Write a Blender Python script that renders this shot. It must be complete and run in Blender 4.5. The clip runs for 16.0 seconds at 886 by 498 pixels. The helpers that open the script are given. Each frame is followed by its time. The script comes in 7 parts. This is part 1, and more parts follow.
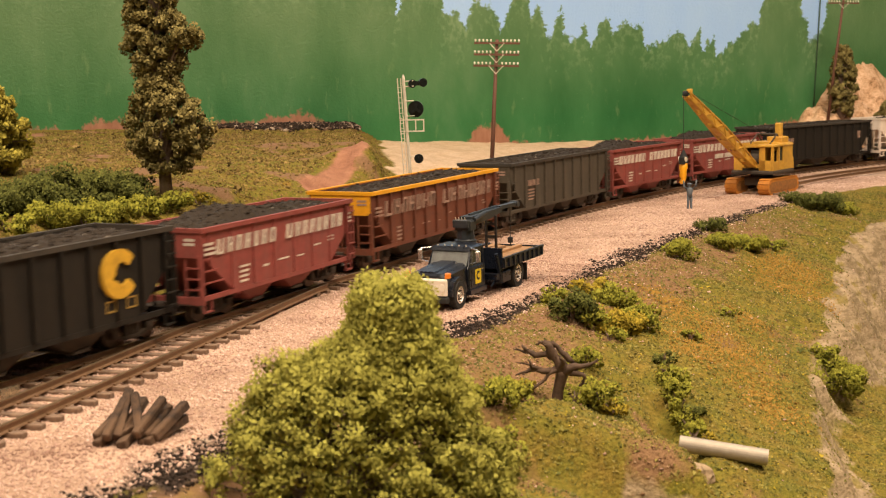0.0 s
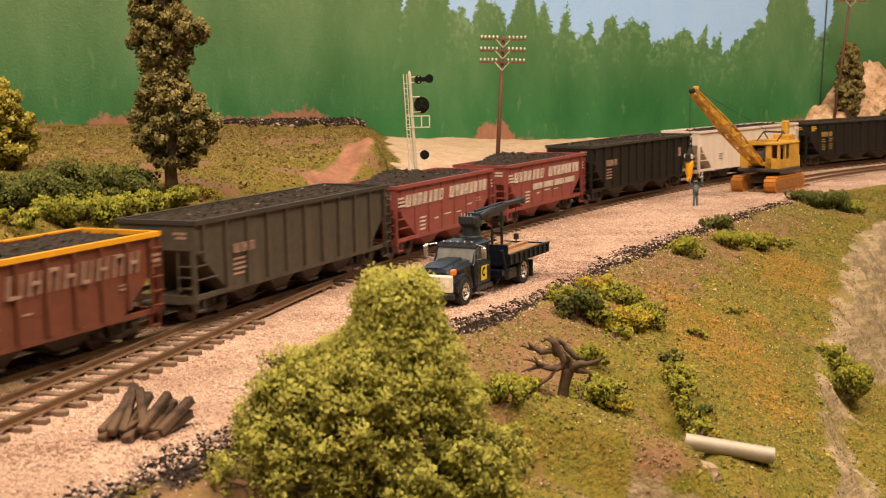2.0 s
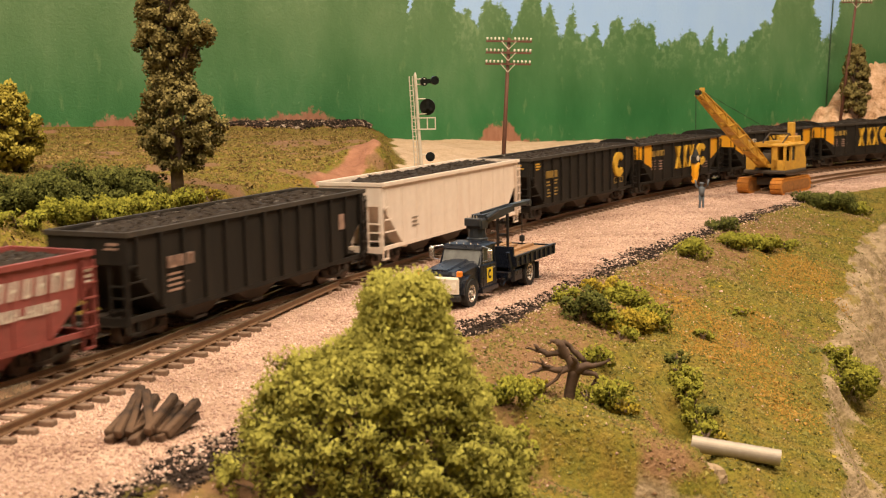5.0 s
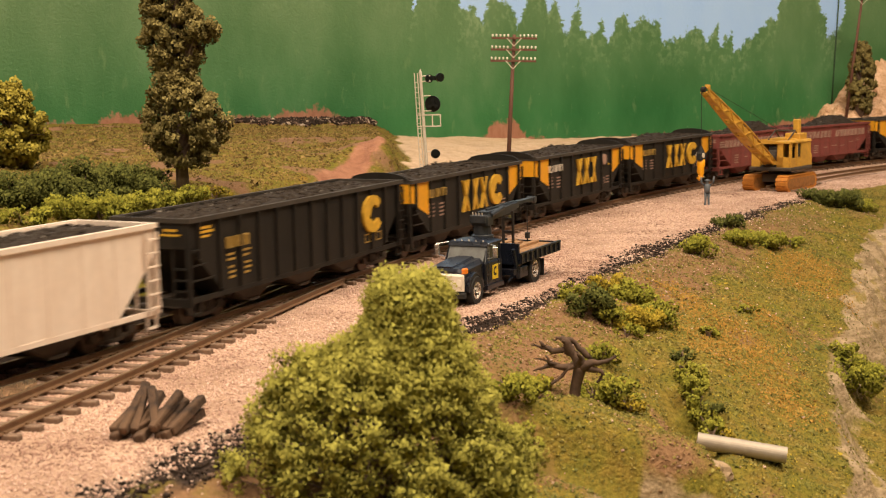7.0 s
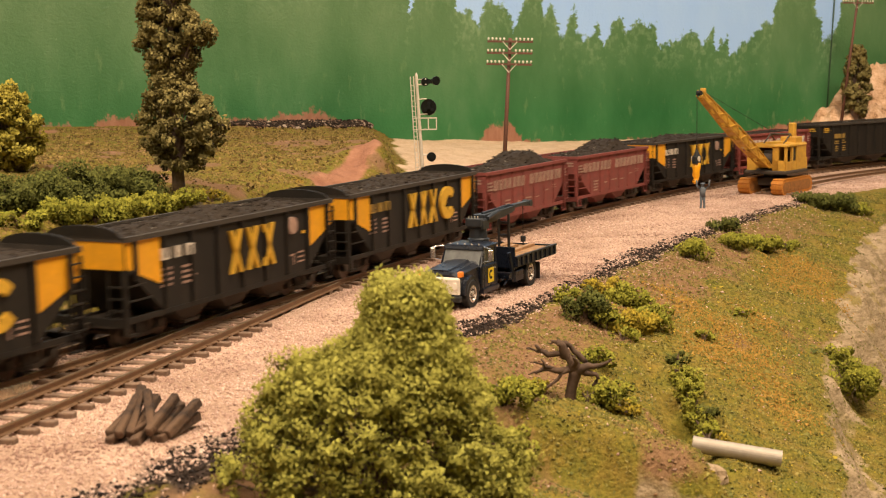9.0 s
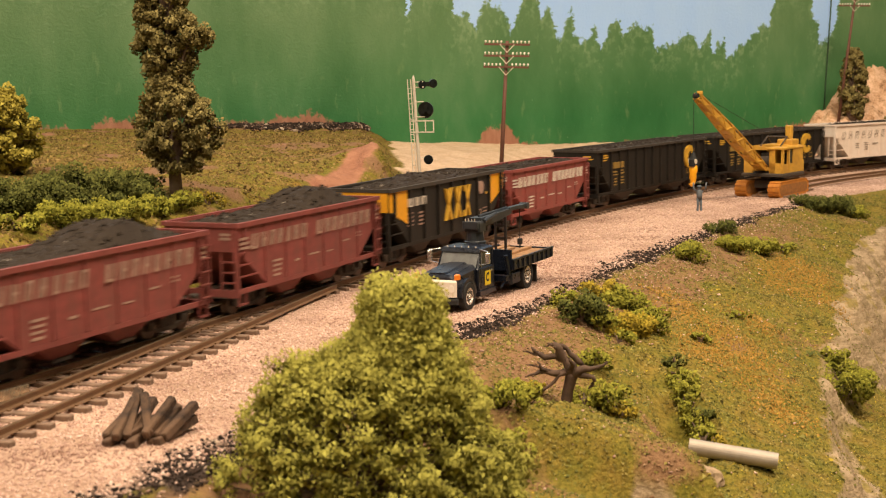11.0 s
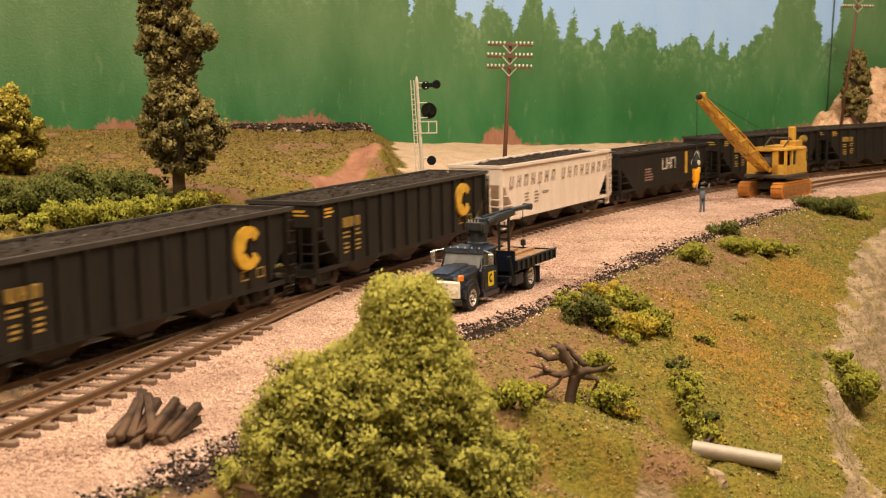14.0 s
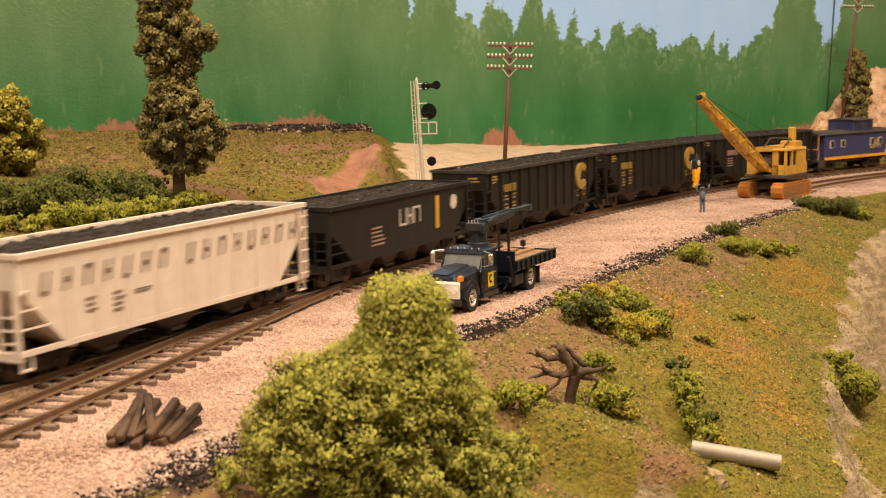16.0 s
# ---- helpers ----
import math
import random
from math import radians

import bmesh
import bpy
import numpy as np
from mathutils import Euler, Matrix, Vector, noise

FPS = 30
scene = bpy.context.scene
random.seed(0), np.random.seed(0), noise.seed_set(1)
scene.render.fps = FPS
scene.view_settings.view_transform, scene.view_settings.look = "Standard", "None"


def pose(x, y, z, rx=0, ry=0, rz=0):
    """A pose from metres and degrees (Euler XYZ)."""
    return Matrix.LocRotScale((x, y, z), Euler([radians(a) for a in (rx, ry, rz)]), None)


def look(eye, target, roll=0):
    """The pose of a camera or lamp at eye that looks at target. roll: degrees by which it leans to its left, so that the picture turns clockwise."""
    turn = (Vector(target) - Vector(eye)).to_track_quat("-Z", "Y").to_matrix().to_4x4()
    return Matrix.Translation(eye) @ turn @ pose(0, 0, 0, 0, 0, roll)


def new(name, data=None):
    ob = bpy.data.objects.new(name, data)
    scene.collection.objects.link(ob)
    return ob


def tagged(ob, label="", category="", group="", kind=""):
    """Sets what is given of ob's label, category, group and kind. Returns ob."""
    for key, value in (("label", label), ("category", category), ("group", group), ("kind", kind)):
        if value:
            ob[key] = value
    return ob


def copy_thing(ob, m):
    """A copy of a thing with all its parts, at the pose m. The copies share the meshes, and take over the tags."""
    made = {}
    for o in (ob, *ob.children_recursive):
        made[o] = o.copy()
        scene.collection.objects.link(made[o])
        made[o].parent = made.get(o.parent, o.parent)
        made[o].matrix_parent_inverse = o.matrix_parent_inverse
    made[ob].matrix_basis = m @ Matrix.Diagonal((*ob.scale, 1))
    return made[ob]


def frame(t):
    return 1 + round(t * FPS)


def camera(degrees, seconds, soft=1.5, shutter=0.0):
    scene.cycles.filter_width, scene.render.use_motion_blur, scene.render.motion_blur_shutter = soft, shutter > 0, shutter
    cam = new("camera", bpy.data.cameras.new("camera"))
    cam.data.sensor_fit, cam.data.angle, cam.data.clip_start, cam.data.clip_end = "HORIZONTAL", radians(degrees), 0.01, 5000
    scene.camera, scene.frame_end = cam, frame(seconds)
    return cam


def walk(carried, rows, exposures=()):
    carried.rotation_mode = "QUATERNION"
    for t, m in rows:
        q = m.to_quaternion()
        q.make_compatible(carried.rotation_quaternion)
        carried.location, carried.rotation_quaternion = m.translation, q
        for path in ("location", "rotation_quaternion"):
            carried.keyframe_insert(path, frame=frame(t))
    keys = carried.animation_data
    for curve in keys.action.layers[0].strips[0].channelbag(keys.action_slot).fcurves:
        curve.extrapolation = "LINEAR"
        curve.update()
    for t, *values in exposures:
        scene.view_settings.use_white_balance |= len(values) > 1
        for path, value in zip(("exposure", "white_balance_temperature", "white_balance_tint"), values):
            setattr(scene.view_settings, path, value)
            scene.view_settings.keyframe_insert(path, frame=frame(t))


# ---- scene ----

# An indoor model railway at 1:87. Plan sizes below are in centimetres; CM turns them into metres.
CM = 0.01
EYE = (0.0, 0.0, 9.465 * CM)
TILT, LEAN = 7.555, -1.18
cam = camera(37.2, 16.0, soft=1.1, shutter=0.5)
cam.data.dof.use_dof, cam.data.dof.focus_distance, cam.data.dof.aperture_fstop = True, 0.70, 50.0


def aim(yaw, lift, lean=0.0, dx=0.0, dy=0.0, dz=0.0):
    """Camera pose: degrees turned to the left and up from the first line of sight, centimetres moved."""
    a, b = radians(yaw), radians(lift - TILT)
    eye = Vector(EYE) + Vector((dx, dy, dz)) * CM
    return look(eye, eye + Vector((-math.sin(a) * math.cos(b), math.cos(a) * math.cos(b), math.sin(b))), LEAN + lean)


AIM = [(0, -0.389, 0.025, -0.097, 0.083, -0.11, -0.009), (0.5, -0.359, 0.03, -0.124, 0.071, -0.075, -0.015), (1, -0.336, 0.012, -0.004, 0.008, -0.06, 0.033), (1.5, -0.282, -0.025, 0.074, 0.063, -0.079, -0.019), (2, -0.192, -0.115, 0.135, 0.027, 0.013, -0.042), (2.5, -0.062, -0.055, 0.101, -0.015, 0.052, -0.034), (3, 0.029, -0.044, 0.024, -0.008, 0.012, 0.009), (3.5, 0, -0, -0, 0, -0, 0), (4, -0.064, 0.002, 0.065, 0.04, -0.07, -0.003), (6.5, 0.279, -0.128, 0.11, -0.054, 0.153, -0.078), (7, 0.261, -0.138, 0.072, -0.014, 0.076, -0.067), (7.5, 0.123, -0.119, 0.219, 0.032, -0.034, -0.012), (8, -0.01, -0.051, 0.233, 0.03, -0.04, -0.007), (8.5, -0.016, -0.011, 0.186, 0.046, -0.056, 0.005), (9, 0.079, -0.032, 0.147, -0.009, 0.02, -0.021), (11.5, -0.04, 0.081, 0.157, 0.03, -0.064, 0.006), (12, 0.067, 0.018, 0.096, -0, -0.045, -0.006), (12.5, 0.104, 0.047, 0.017, -0.006, -0.004, -0.014), (13, 0.103, 0.076, 0.094, 0.004, -0.042, 0.005), (13.5, 0.043, 0.091, 0.247, 0, -0.044, 0.029), (14, 0.064, 0.085, 0.246, -0.027, -0.065, 0.035), (14.5, 0.098, 0.086, 0.112, -0.004, -0.044, 0.028), (15, 0.166, 0.132, 0.042, -0.025, -0.053, 0.02), (15.5, 0.139, 0.154, 0.1, 0.008, -0.06, 0.008), (16, 0.097, 0.119, 0.17, 0.012, -0.113, 0.034)]
walk(cam, [(row[0], aim(*row[1:])) for row in AIM], exposures=[(0, 0.0), (5.4, 0.0), (6.4, -0.08), (7.2, -0.08), (8.0, 0.0), (16, 0.0)])

# ---- light: a closed hobby room with warm ceiling panels ----
world = bpy.data.worlds.new("room_air")
scene.world = world
world.use_nodes = True
world.node_tree.nodes["Background"].inputs[0].default_value = (1.0, 0.9, 0.78, 1)
world.node_tree.nodes["Background"].inputs[1].default_value = 0.12


def ceiling_lamp(x, y, z, sx, sy, watts, colour):
    data = bpy.data.lights.new("ceiling_lamp", "AREA")
    data.shape, data.size, data.size_y = "RECTANGLE", sx * CM, sy * CM
    data.energy, data.color = watts, colour
    ob = new("ceiling_lamp", data)
    ob.matrix_basis = pose(x * CM, y * CM, z * CM)
    return ob


ceiling_lamp(-50, 12, 122, 70, 45, 21.5, (1.0, 0.80, 0.58))
ceiling_lamp(62, 42, 122, 70, 45, 29.0, (1.0, 0.80, 0.58))
ceiling_lamp(5, -80, 122, 90, 45, 17.0, (1.0, 0.80, 0.58))

# ---- materials ----
def nodes_of(name):
    m = bpy.data.materials.new(name)
    m.use_nodes = True
    nt = m.node_tree
    return m, nt, nt.nodes["Principled BSDF"]


def noise_node(nt, scale, detail=4.0, rough=0.6, vec=None):
    n = nt.nodes.new("ShaderNodeTexNoise")
    n.inputs["Scale"].default_value, n.inputs["Detail"].default_value, n.inputs["Roughness"].default_value = scale, detail, rough
    if vec is not None:
        nt.links.new(vec, n.inputs["Vector"])
    return n.outputs["Fac"]


def place_of(nt, stretch=None):
    c = nt.nodes.new("ShaderNodeTexCoord").outputs["Object"]
    if stretch is None:
        return c
    m = nt.nodes.new("ShaderNodeMapping")
    m.inputs["Scale"].default_value = stretch
    nt.links.new(c, m.inputs["Vector"])
    return m.outputs["Vector"]


def ramp(nt, fac, stops):
    r = nt.nodes.new("ShaderNodeValToRGB")
    e = r.color_ramp.elements
    while len(e) < len(stops):
        e.new(0.5)
    for el, (pos, col) in zip(e, stops):
        el.position, el.color = pos, (*col, 1)
    nt.links.new(fac, r.inputs["Fac"])
    return r.outputs["Color"]


def mixc(nt, fac, a, b, kind="MIX"):
    n = nt.nodes.new("ShaderNodeMix")
    n.data_type, n.blend_type = "RGBA", kind
    for sock, v in ((n.inputs[0], fac), (n.inputs[6], a), (n.inputs[7], b)):
        if isinstance(v, bpy.types.NodeSocket):
            nt.links.new(v, sock)
        elif isinstance(v, tuple):
            sock.default_value = (*v, 1)
        else:
            sock.default_value = v
    return n.outputs[2]


def calc(nt, op, a, b=None, c=None, clamp=False):
    n = nt.nodes.new("ShaderNodeMath")
    n.operation, n.use_clamp = op, clamp
    for sock, v in zip(n.inputs, (a, b, c)):
        if v is None:
            continue
        if isinstance(v, bpy.types.NodeSocket):
            nt.links.new(v, sock)
        else:
            sock.default_value = v
    return n.outputs[0]


def bump(nt, bsdf, height, strength, distance):
    b = nt.nodes.new("ShaderNodeBump")
    b.inputs["Strength"].default_value, b.inputs["Distance"].default_value = strength, distance
    nt.links.new(height, b.inputs["Height"])
    nt.links.new(b.outputs["Normal"], bsdf.inputs["Normal"])


def plain(name, colour, rough=0.6, metal=0.0, vary=0.25, scale=300.0, dust=None, dust_amount=0.3, relief=0.15, streak=False, spec=0.5):
    """Painted or moulded surface: fine grain, larger stains, optional dust or rust in patches."""
    m, nt, b = nodes_of(name)
    pos = place_of(nt)
    g = noise_node(nt, scale, 5, 0.65, pos)
    lo, hi = tuple(c * (1 - vary) for c in colour), tuple(min(1, c * (1 + vary)) for c in colour)
    col = ramp(nt, g, [(0.3, lo), (0.7, hi)])
    if dust:
        p2 = place_of(nt, (160, 160, 28)) if streak else place_of(nt, (70, 70, 70))
        d = noise_node(nt, 1.0, 5, 0.7, p2)
        f = calc(nt, "MULTIPLY", calc(nt, "SUBTRACT", d, 0.42, clamp=True), dust_amount * 4, clamp=True)
        col = mixc(nt, f, col, dust)
    nt.links.new(col, b.inputs["Base Color"])
    r = nt.nodes.new("ShaderNodeMapRange")
    r.inputs[3].default_value, r.inputs[4].default_value = max(0.05, rough - 0.12), min(1, rough + 0.15)
    nt.links.new(g, r.inputs[0])
    nt.links.new(r.outputs[0], b.inputs["Roughness"])
    b.inputs["Metallic"].default_value = metal
    b.inputs["Specular IOR Level"].default_value = spec
    if relief:
        bump(nt, b, g, relief, 0.0004)
    return m


def leafy(name, dark, light, extra=None):
    """Foam foliage: shreds of slightly different greens."""
    m, nt, b = nodes_of(name)
    geo = nt.nodes.new("ShaderNodeNewGeometry").outputs["Random Per Island"]
    col = ramp(nt, geo, [(0.0, dark), (0.75, light), (1.0, extra or light)])
    big = noise_node(nt, 45, 3, 0.6, place_of(nt))
    col = mixc(nt, calc(nt, "MULTIPLY", big, 0.45), col, tuple(c * 0.75 for c in dark))
    nt.links.new(col, b.inputs["Base Color"])
    b.inputs["Roughness"].default_value = 0.9
    b.inputs["Specular IOR Level"].default_value = 0.08
    return m


def lumps(name, stops, rough=0.7, spec=0.4, drift=None):
    """Loose grains, each of its own shade."""
    m, nt, b = nodes_of(name)
    geo = nt.nodes.new("ShaderNodeNewGeometry").outputs["Random Per Island"]
    g = noise_node(nt, 900, 3, 0.6, place_of(nt))
    col = mixc(nt, 0.3, ramp(nt, geo, stops), ramp(nt, g, [(0.3, stops[0][1]), (0.7, stops[1][1])]))
    if drift:
        col = mixc(nt, 1.0, col, ramp(nt, noise_node(nt, 24, 5, 0.62, place_of(nt)), drift), "MULTIPLY")
    nt.links.new(col, b.inputs["Base Color"])
    b.inputs["Roughness"].default_value = rough
    b.inputs["Specular IOR Level"].default_value = spec
    return m


RUST = (0.16, 0.07, 0.03)
M_RED = plain("red_hopper_paint", (0.25, 0.054, 0.046), 0.6, dust=(0.23, 0.095, 0.08), dust_amount=0.35, streak=True)
M_OXIDE = plain("oxide_hopper_paint", (0.21, 0.048, 0.042), 0.65, dust=(0.15, 0.065, 0.05), dust_amount=0.4, streak=True)
M_BROWN = plain("brown_hopper_paint", (0.15, 0.043, 0.022), 0.65, dust=(0.12, 0.05, 0.03), dust_amount=0.4, streak=True)
M_OLIVE = plain("weathered_dark_olive_paint", (0.066, 0.055, 0.042), 0.65, dust=(0.12, 0.095, 0.068), dust_amount=0.4, streak=True, spec=0.3)
M_BLACK = plain("weathered_black_paint", (0.016, 0.014, 0.012), 0.62, dust=(0.040, 0.031, 0.023), dust_amount=0.35, streak=True, spec=0.22)
M_CHAR = plain("charcoal_paint", (0.017, 0.015, 0.013), 0.6, dust=(0.038, 0.030, 0.023), dust_amount=0.35, streak=True, spec=0.25)
M_CREAM = plain("weathered_cream_paint", (0.80, 0.69, 0.60), 0.6, vary=0.05, dust=(0.62, 0.46, 0.35), dust_amount=0.35, streak=True)
M_BLUE = plain("dark_blue_paint", (0.035, 0.04, 0.13), 0.45, dust=(0.06, 0.06, 0.1))
M_NAVY = plain("navy_truck_paint", (0.008, 0.0105, 0.019), 0.28, vary=0.15, relief=0.05)
M_YELLOW = plain("yellow_car_paint", (0.78, 0.36, 0.012), 0.5, vary=0.1, dust=(0.5, 0.26, 0.04))
M_LETTER_Y = plain("yellow_lettering", (0.62, 0.36, 0.03), 0.6, vary=0.2)
M_LETTER_Y2 = plain("faded_yellow_lettering", (0.36, 0.23, 0.05), 0.7, vary=0.25)
M_LETTER_W = plain("white_lettering", (0.62, 0.56, 0.48), 0.65, vary=0.2)
M_LETTER_F = plain("faded_white_lettering", (0.34, 0.22, 0.17), 0.7, vary=0.25)
M_LETTER_D = plain("faded_dark_lettering", (0.26, 0.20, 0.15), 0.7, vary=0.3)
M_CRANE = plain("machine_yellow_paint", (0.60, 0.335, 0.045), 0.5, vary=0.15, dust=(0.36, 0.17, 0.04), dust_amount=0.5)
M_TREAD = plain("rusty_orange_crawler", (0.50, 0.19, 0.02), 0.65, vary=0.2, dust=(0.26, 0.10, 0.025), dust_amount=0.5)
M_HOOK = plain("bright_orange_hook", (0.85, 0.38, 0.01), 0.4, vary=0.06)
M_STEEL = plain("dark_running_gear", (0.045, 0.034, 0.026), 0.7, dust=(0.10, 0.07, 0.045), dust_amount=0.4)
M_WHEEL = plain("worn_wheel_steel", (0.10, 0.08, 0.065), 0.4, metal=0.7, dust=RUST)
M_RAIL = plain("weathered_rail", (0.20, 0.115, 0.062), 0.5, metal=0.25, vary=0.25, dust=(0.22, 0.13, 0.07))
M_RAILTOP = plain("polished_rail_head", (0.42, 0.30, 0.19), 0.3, metal=0.8, vary=0.15)
M_TIE = plain("creosoted_tie", (0.18, 0.115, 0.078), 0.8, vary=0.35, dust=(0.30, 0.215, 0.155), dust_amount=0.35, relief=0.4)
M_OLDTIE = plain("old_tie_wood", (0.045, 0.025, 0.015), 0.9, vary=0.6, dust=(0.20, 0.115, 0.065), dust_amount=0.5, relief=0.9)
M_POLE = plain("brown_pole", (0.13, 0.055, 0.035), 0.7, vary=0.2)
M_GLASSY = plain("white_insulator", (0.85, 0.80, 0.70), 0.3, vary=0.05)
M_SILVER = plain("silver_mast_paint", (0.62, 0.55, 0.46), 0.45, vary=0.12)
M_BLACKGLOSS = plain("black_signal_paint", (0.008, 0.010, 0.010), 0.3, vary=0.1, relief=0.0)
M_RUBBER = plain("black_rubber", (0.012, 0.012, 0.012), 0.75, vary=0.2)
M_CHROME = plain("bright_metal", (0.75, 0.73, 0.70), 0.25, metal=0.9, vary=0.08, relief=0.0)
M_WHITE = plain("white_truck_paint", (0.78, 0.70, 0.60), 0.4, vary=0.05)
M_DECK = plain("wood_deck", (0.34, 0.19, 0.09), 0.75, vary=0.35, relief=0.4)
M_TUBE = plain("bare_aluminium_tube", (0.40, 0.35, 0.295), 0.6, metal=0.45, vary=0.12, dust=(0.30, 0.24, 0.18), relief=0.1)
M_BARK = plain("tree_bark", (0.17, 0.115, 0.085), 0.9, vary=0.4, relief=0.6)
M_ROOT = plain("dead_wood", (0.085, 0.05, 0.032), 0.85, vary=0.4, relief=0.6)
M_DARKGLASS = plain("dark_window", (0.03, 0.035, 0.04), 0.1, vary=0.1, relief=0.0)
M_AMBER = plain("amber_marker", (0.8, 0.22, 0.02), 0.3, vary=0.05, relief=0.0)
M_SHIRT = plain("blue_grey_shirt", (0.10, 0.115, 0.135), 0.7)
M_ROOM = plain("room_paint", (0.62, 0.55, 0.46), 0.8, vary=0.05, scale=20)
M_FLOOR = plain("room_floor", (0.28, 0.22, 0.17), 0.7, vary=0.2, scale=12)
# Last two stops: the coal's sparkle is put into a few pale lumps.
M_COAL = lumps("coal", [(0.0, (0.016, 0.012, 0.009)), (0.93, (0.050, 0.038, 0.029)), (0.975, (0.10, 0.09, 0.08)), (1.0, (0.42, 0.37, 0.32))], 0.7, 0.1)
M_CINDER = lumps("cinders", [(0.0, (0.010, 0.008, 0.007)), (0.80, (0.050, 0.032, 0.024)), (0.90, (0.24, 0.15, 0.11)), (1.0, (0.70, 0.56, 0.44))], 0.85, 0.15)
M_GRAVEL = lumps("pink_gravel", [(0.0, (0.37, 0.235, 0.185)), (0.45, (0.585, 0.405, 0.325)), (1.0, (0.83, 0.635, 0.54))], 0.9, 0.15, [(0.36, (0.62, 0.56, 0.54)), (0.56, (1.04, 1.04, 1.05))])
M_LEAF_FRONT = leafy("light_olive_foliage", (0.345, 0.325, 0.066), (0.385, 0.362, 0.076), (0.42, 0.395, 0.09))
M_LEAF_TALL = leafy("olive_brown_foliage", (0.16, 0.132, 0.046), (0.29, 0.235, 0.085), (0.40, 0.33, 0.14))
M_LEAF_GOLD = leafy("golden_foliage", (0.22, 0.185, 0.025), (0.46, 0.38, 0.075))
M_LEAF_DARK = leafy("dark_green_foliage", (0.055, 0.066, 0.018), (0.165, 0.170, 0.042))
M_LEAF_MID = leafy("mid_green_foliage", (0.15, 0.16, 0.022), (0.36, 0.335, 0.05))
M_LEAF_YEL = leafy("yellow_green_foliage", (0.23, 0.18, 0.02), (0.46, 0.34, 0.045))


def turf_crumbs(name="turf_crumbs", dry=False):
    """Ground foam: green, olive and burnt orange in drifts."""
    m, nt, b = nodes_of(name)
    pos = place_of(nt)
    geo = nt.nodes.new("ShaderNodeNewGeometry").outputs["Random Per Island"]
    mid, big = noise_node(nt, 90, 5, 0.6, pos), noise_node(nt, 17, 4, 0.6, pos)
    green = ramp(nt, geo, [(0.0, (0.095, 0.068, 0.024)), (0.6, (0.19, 0.126, 0.046)), (1.0, (0.32, 0.215, 0.09))] if dry else [(0.0, (0.082, 0.084, 0.020)), (0.6, (0.138, 0.130, 0.030)), (1.0, (0.26, 0.232, 0.06))])
    olive = ramp(nt, geo, [(0.0, (0.085, 0.055, 0.018)), (0.5, (0.185, 0.122, 0.040)), (1.0, (0.33, 0.225, 0.085))] if dry else [(0.0, (0.115, 0.088, 0.024)), (0.6, (0.19, 0.145, 0.040)), (1.0, (0.33, 0.26, 0.085))])
    rusty = ramp(nt, geo, [(0.0, (0.24, 0.095, 0.016)), (0.6, (0.46, 0.215, 0.035)), (1.0, (0.56, 0.32, 0.08))])
    col = mixc(nt, ramp(nt, mid, [(0.12 if dry else 0.38, (0, 0, 0)), (0.40 if dry else 0.66, (1, 1, 1))]), green, olive)
    if not dry:
        shade = noise_node(nt, 38, 4, 0.65, pos)
        col = mixc(nt, ramp(nt, shade, [(0.34, (0.8, 0.8, 0.8)), (0.46, (0, 0, 0))]), col, ramp(nt, geo, [(0.0, (0.070, 0.080, 0.022)), (1.0, (0.16, 0.165, 0.05))]))
        col = mixc(nt, ramp(nt, shade, [(0.62, (0, 0, 0)), (0.72, (0.7, 0.7, 0.7))]), col, ramp(nt, geo, [(0.0, (0.20, 0.12, 0.04)), (1.0, (0.36, 0.23, 0.09))]))
    col = mixc(nt, ramp(nt, big, [(0.70, (0, 0, 0)), (0.84, (1, 1, 1))]), col, rusty)
    nt.links.new(col, b.inputs["Base Color"])
    b.inputs["Roughness"].default_value = 0.95
    b.inputs["Specular IOR Level"].default_value = 0.1
    return m


M_TURF = turf_crumbs()
M_BURNT = lumps("burnt_orange_turf", [(0.0, (0.26, 0.14, 0.028)), (0.6, (0.34, 0.19, 0.04)), (1.0, (0.42, 0.26, 0.07))], 0.95, 0.1)
M_EARTH = lumps("loose_earth", [(0.0, (0.16, 0.09, 0.05)), (0.6, (0.30, 0.18, 0.10)), (1.0, (0.46, 0.32, 0.20))], 0.95, 0.1)
M_TURF_DRY = turf_crumbs("dry_turf_crumbs", True)


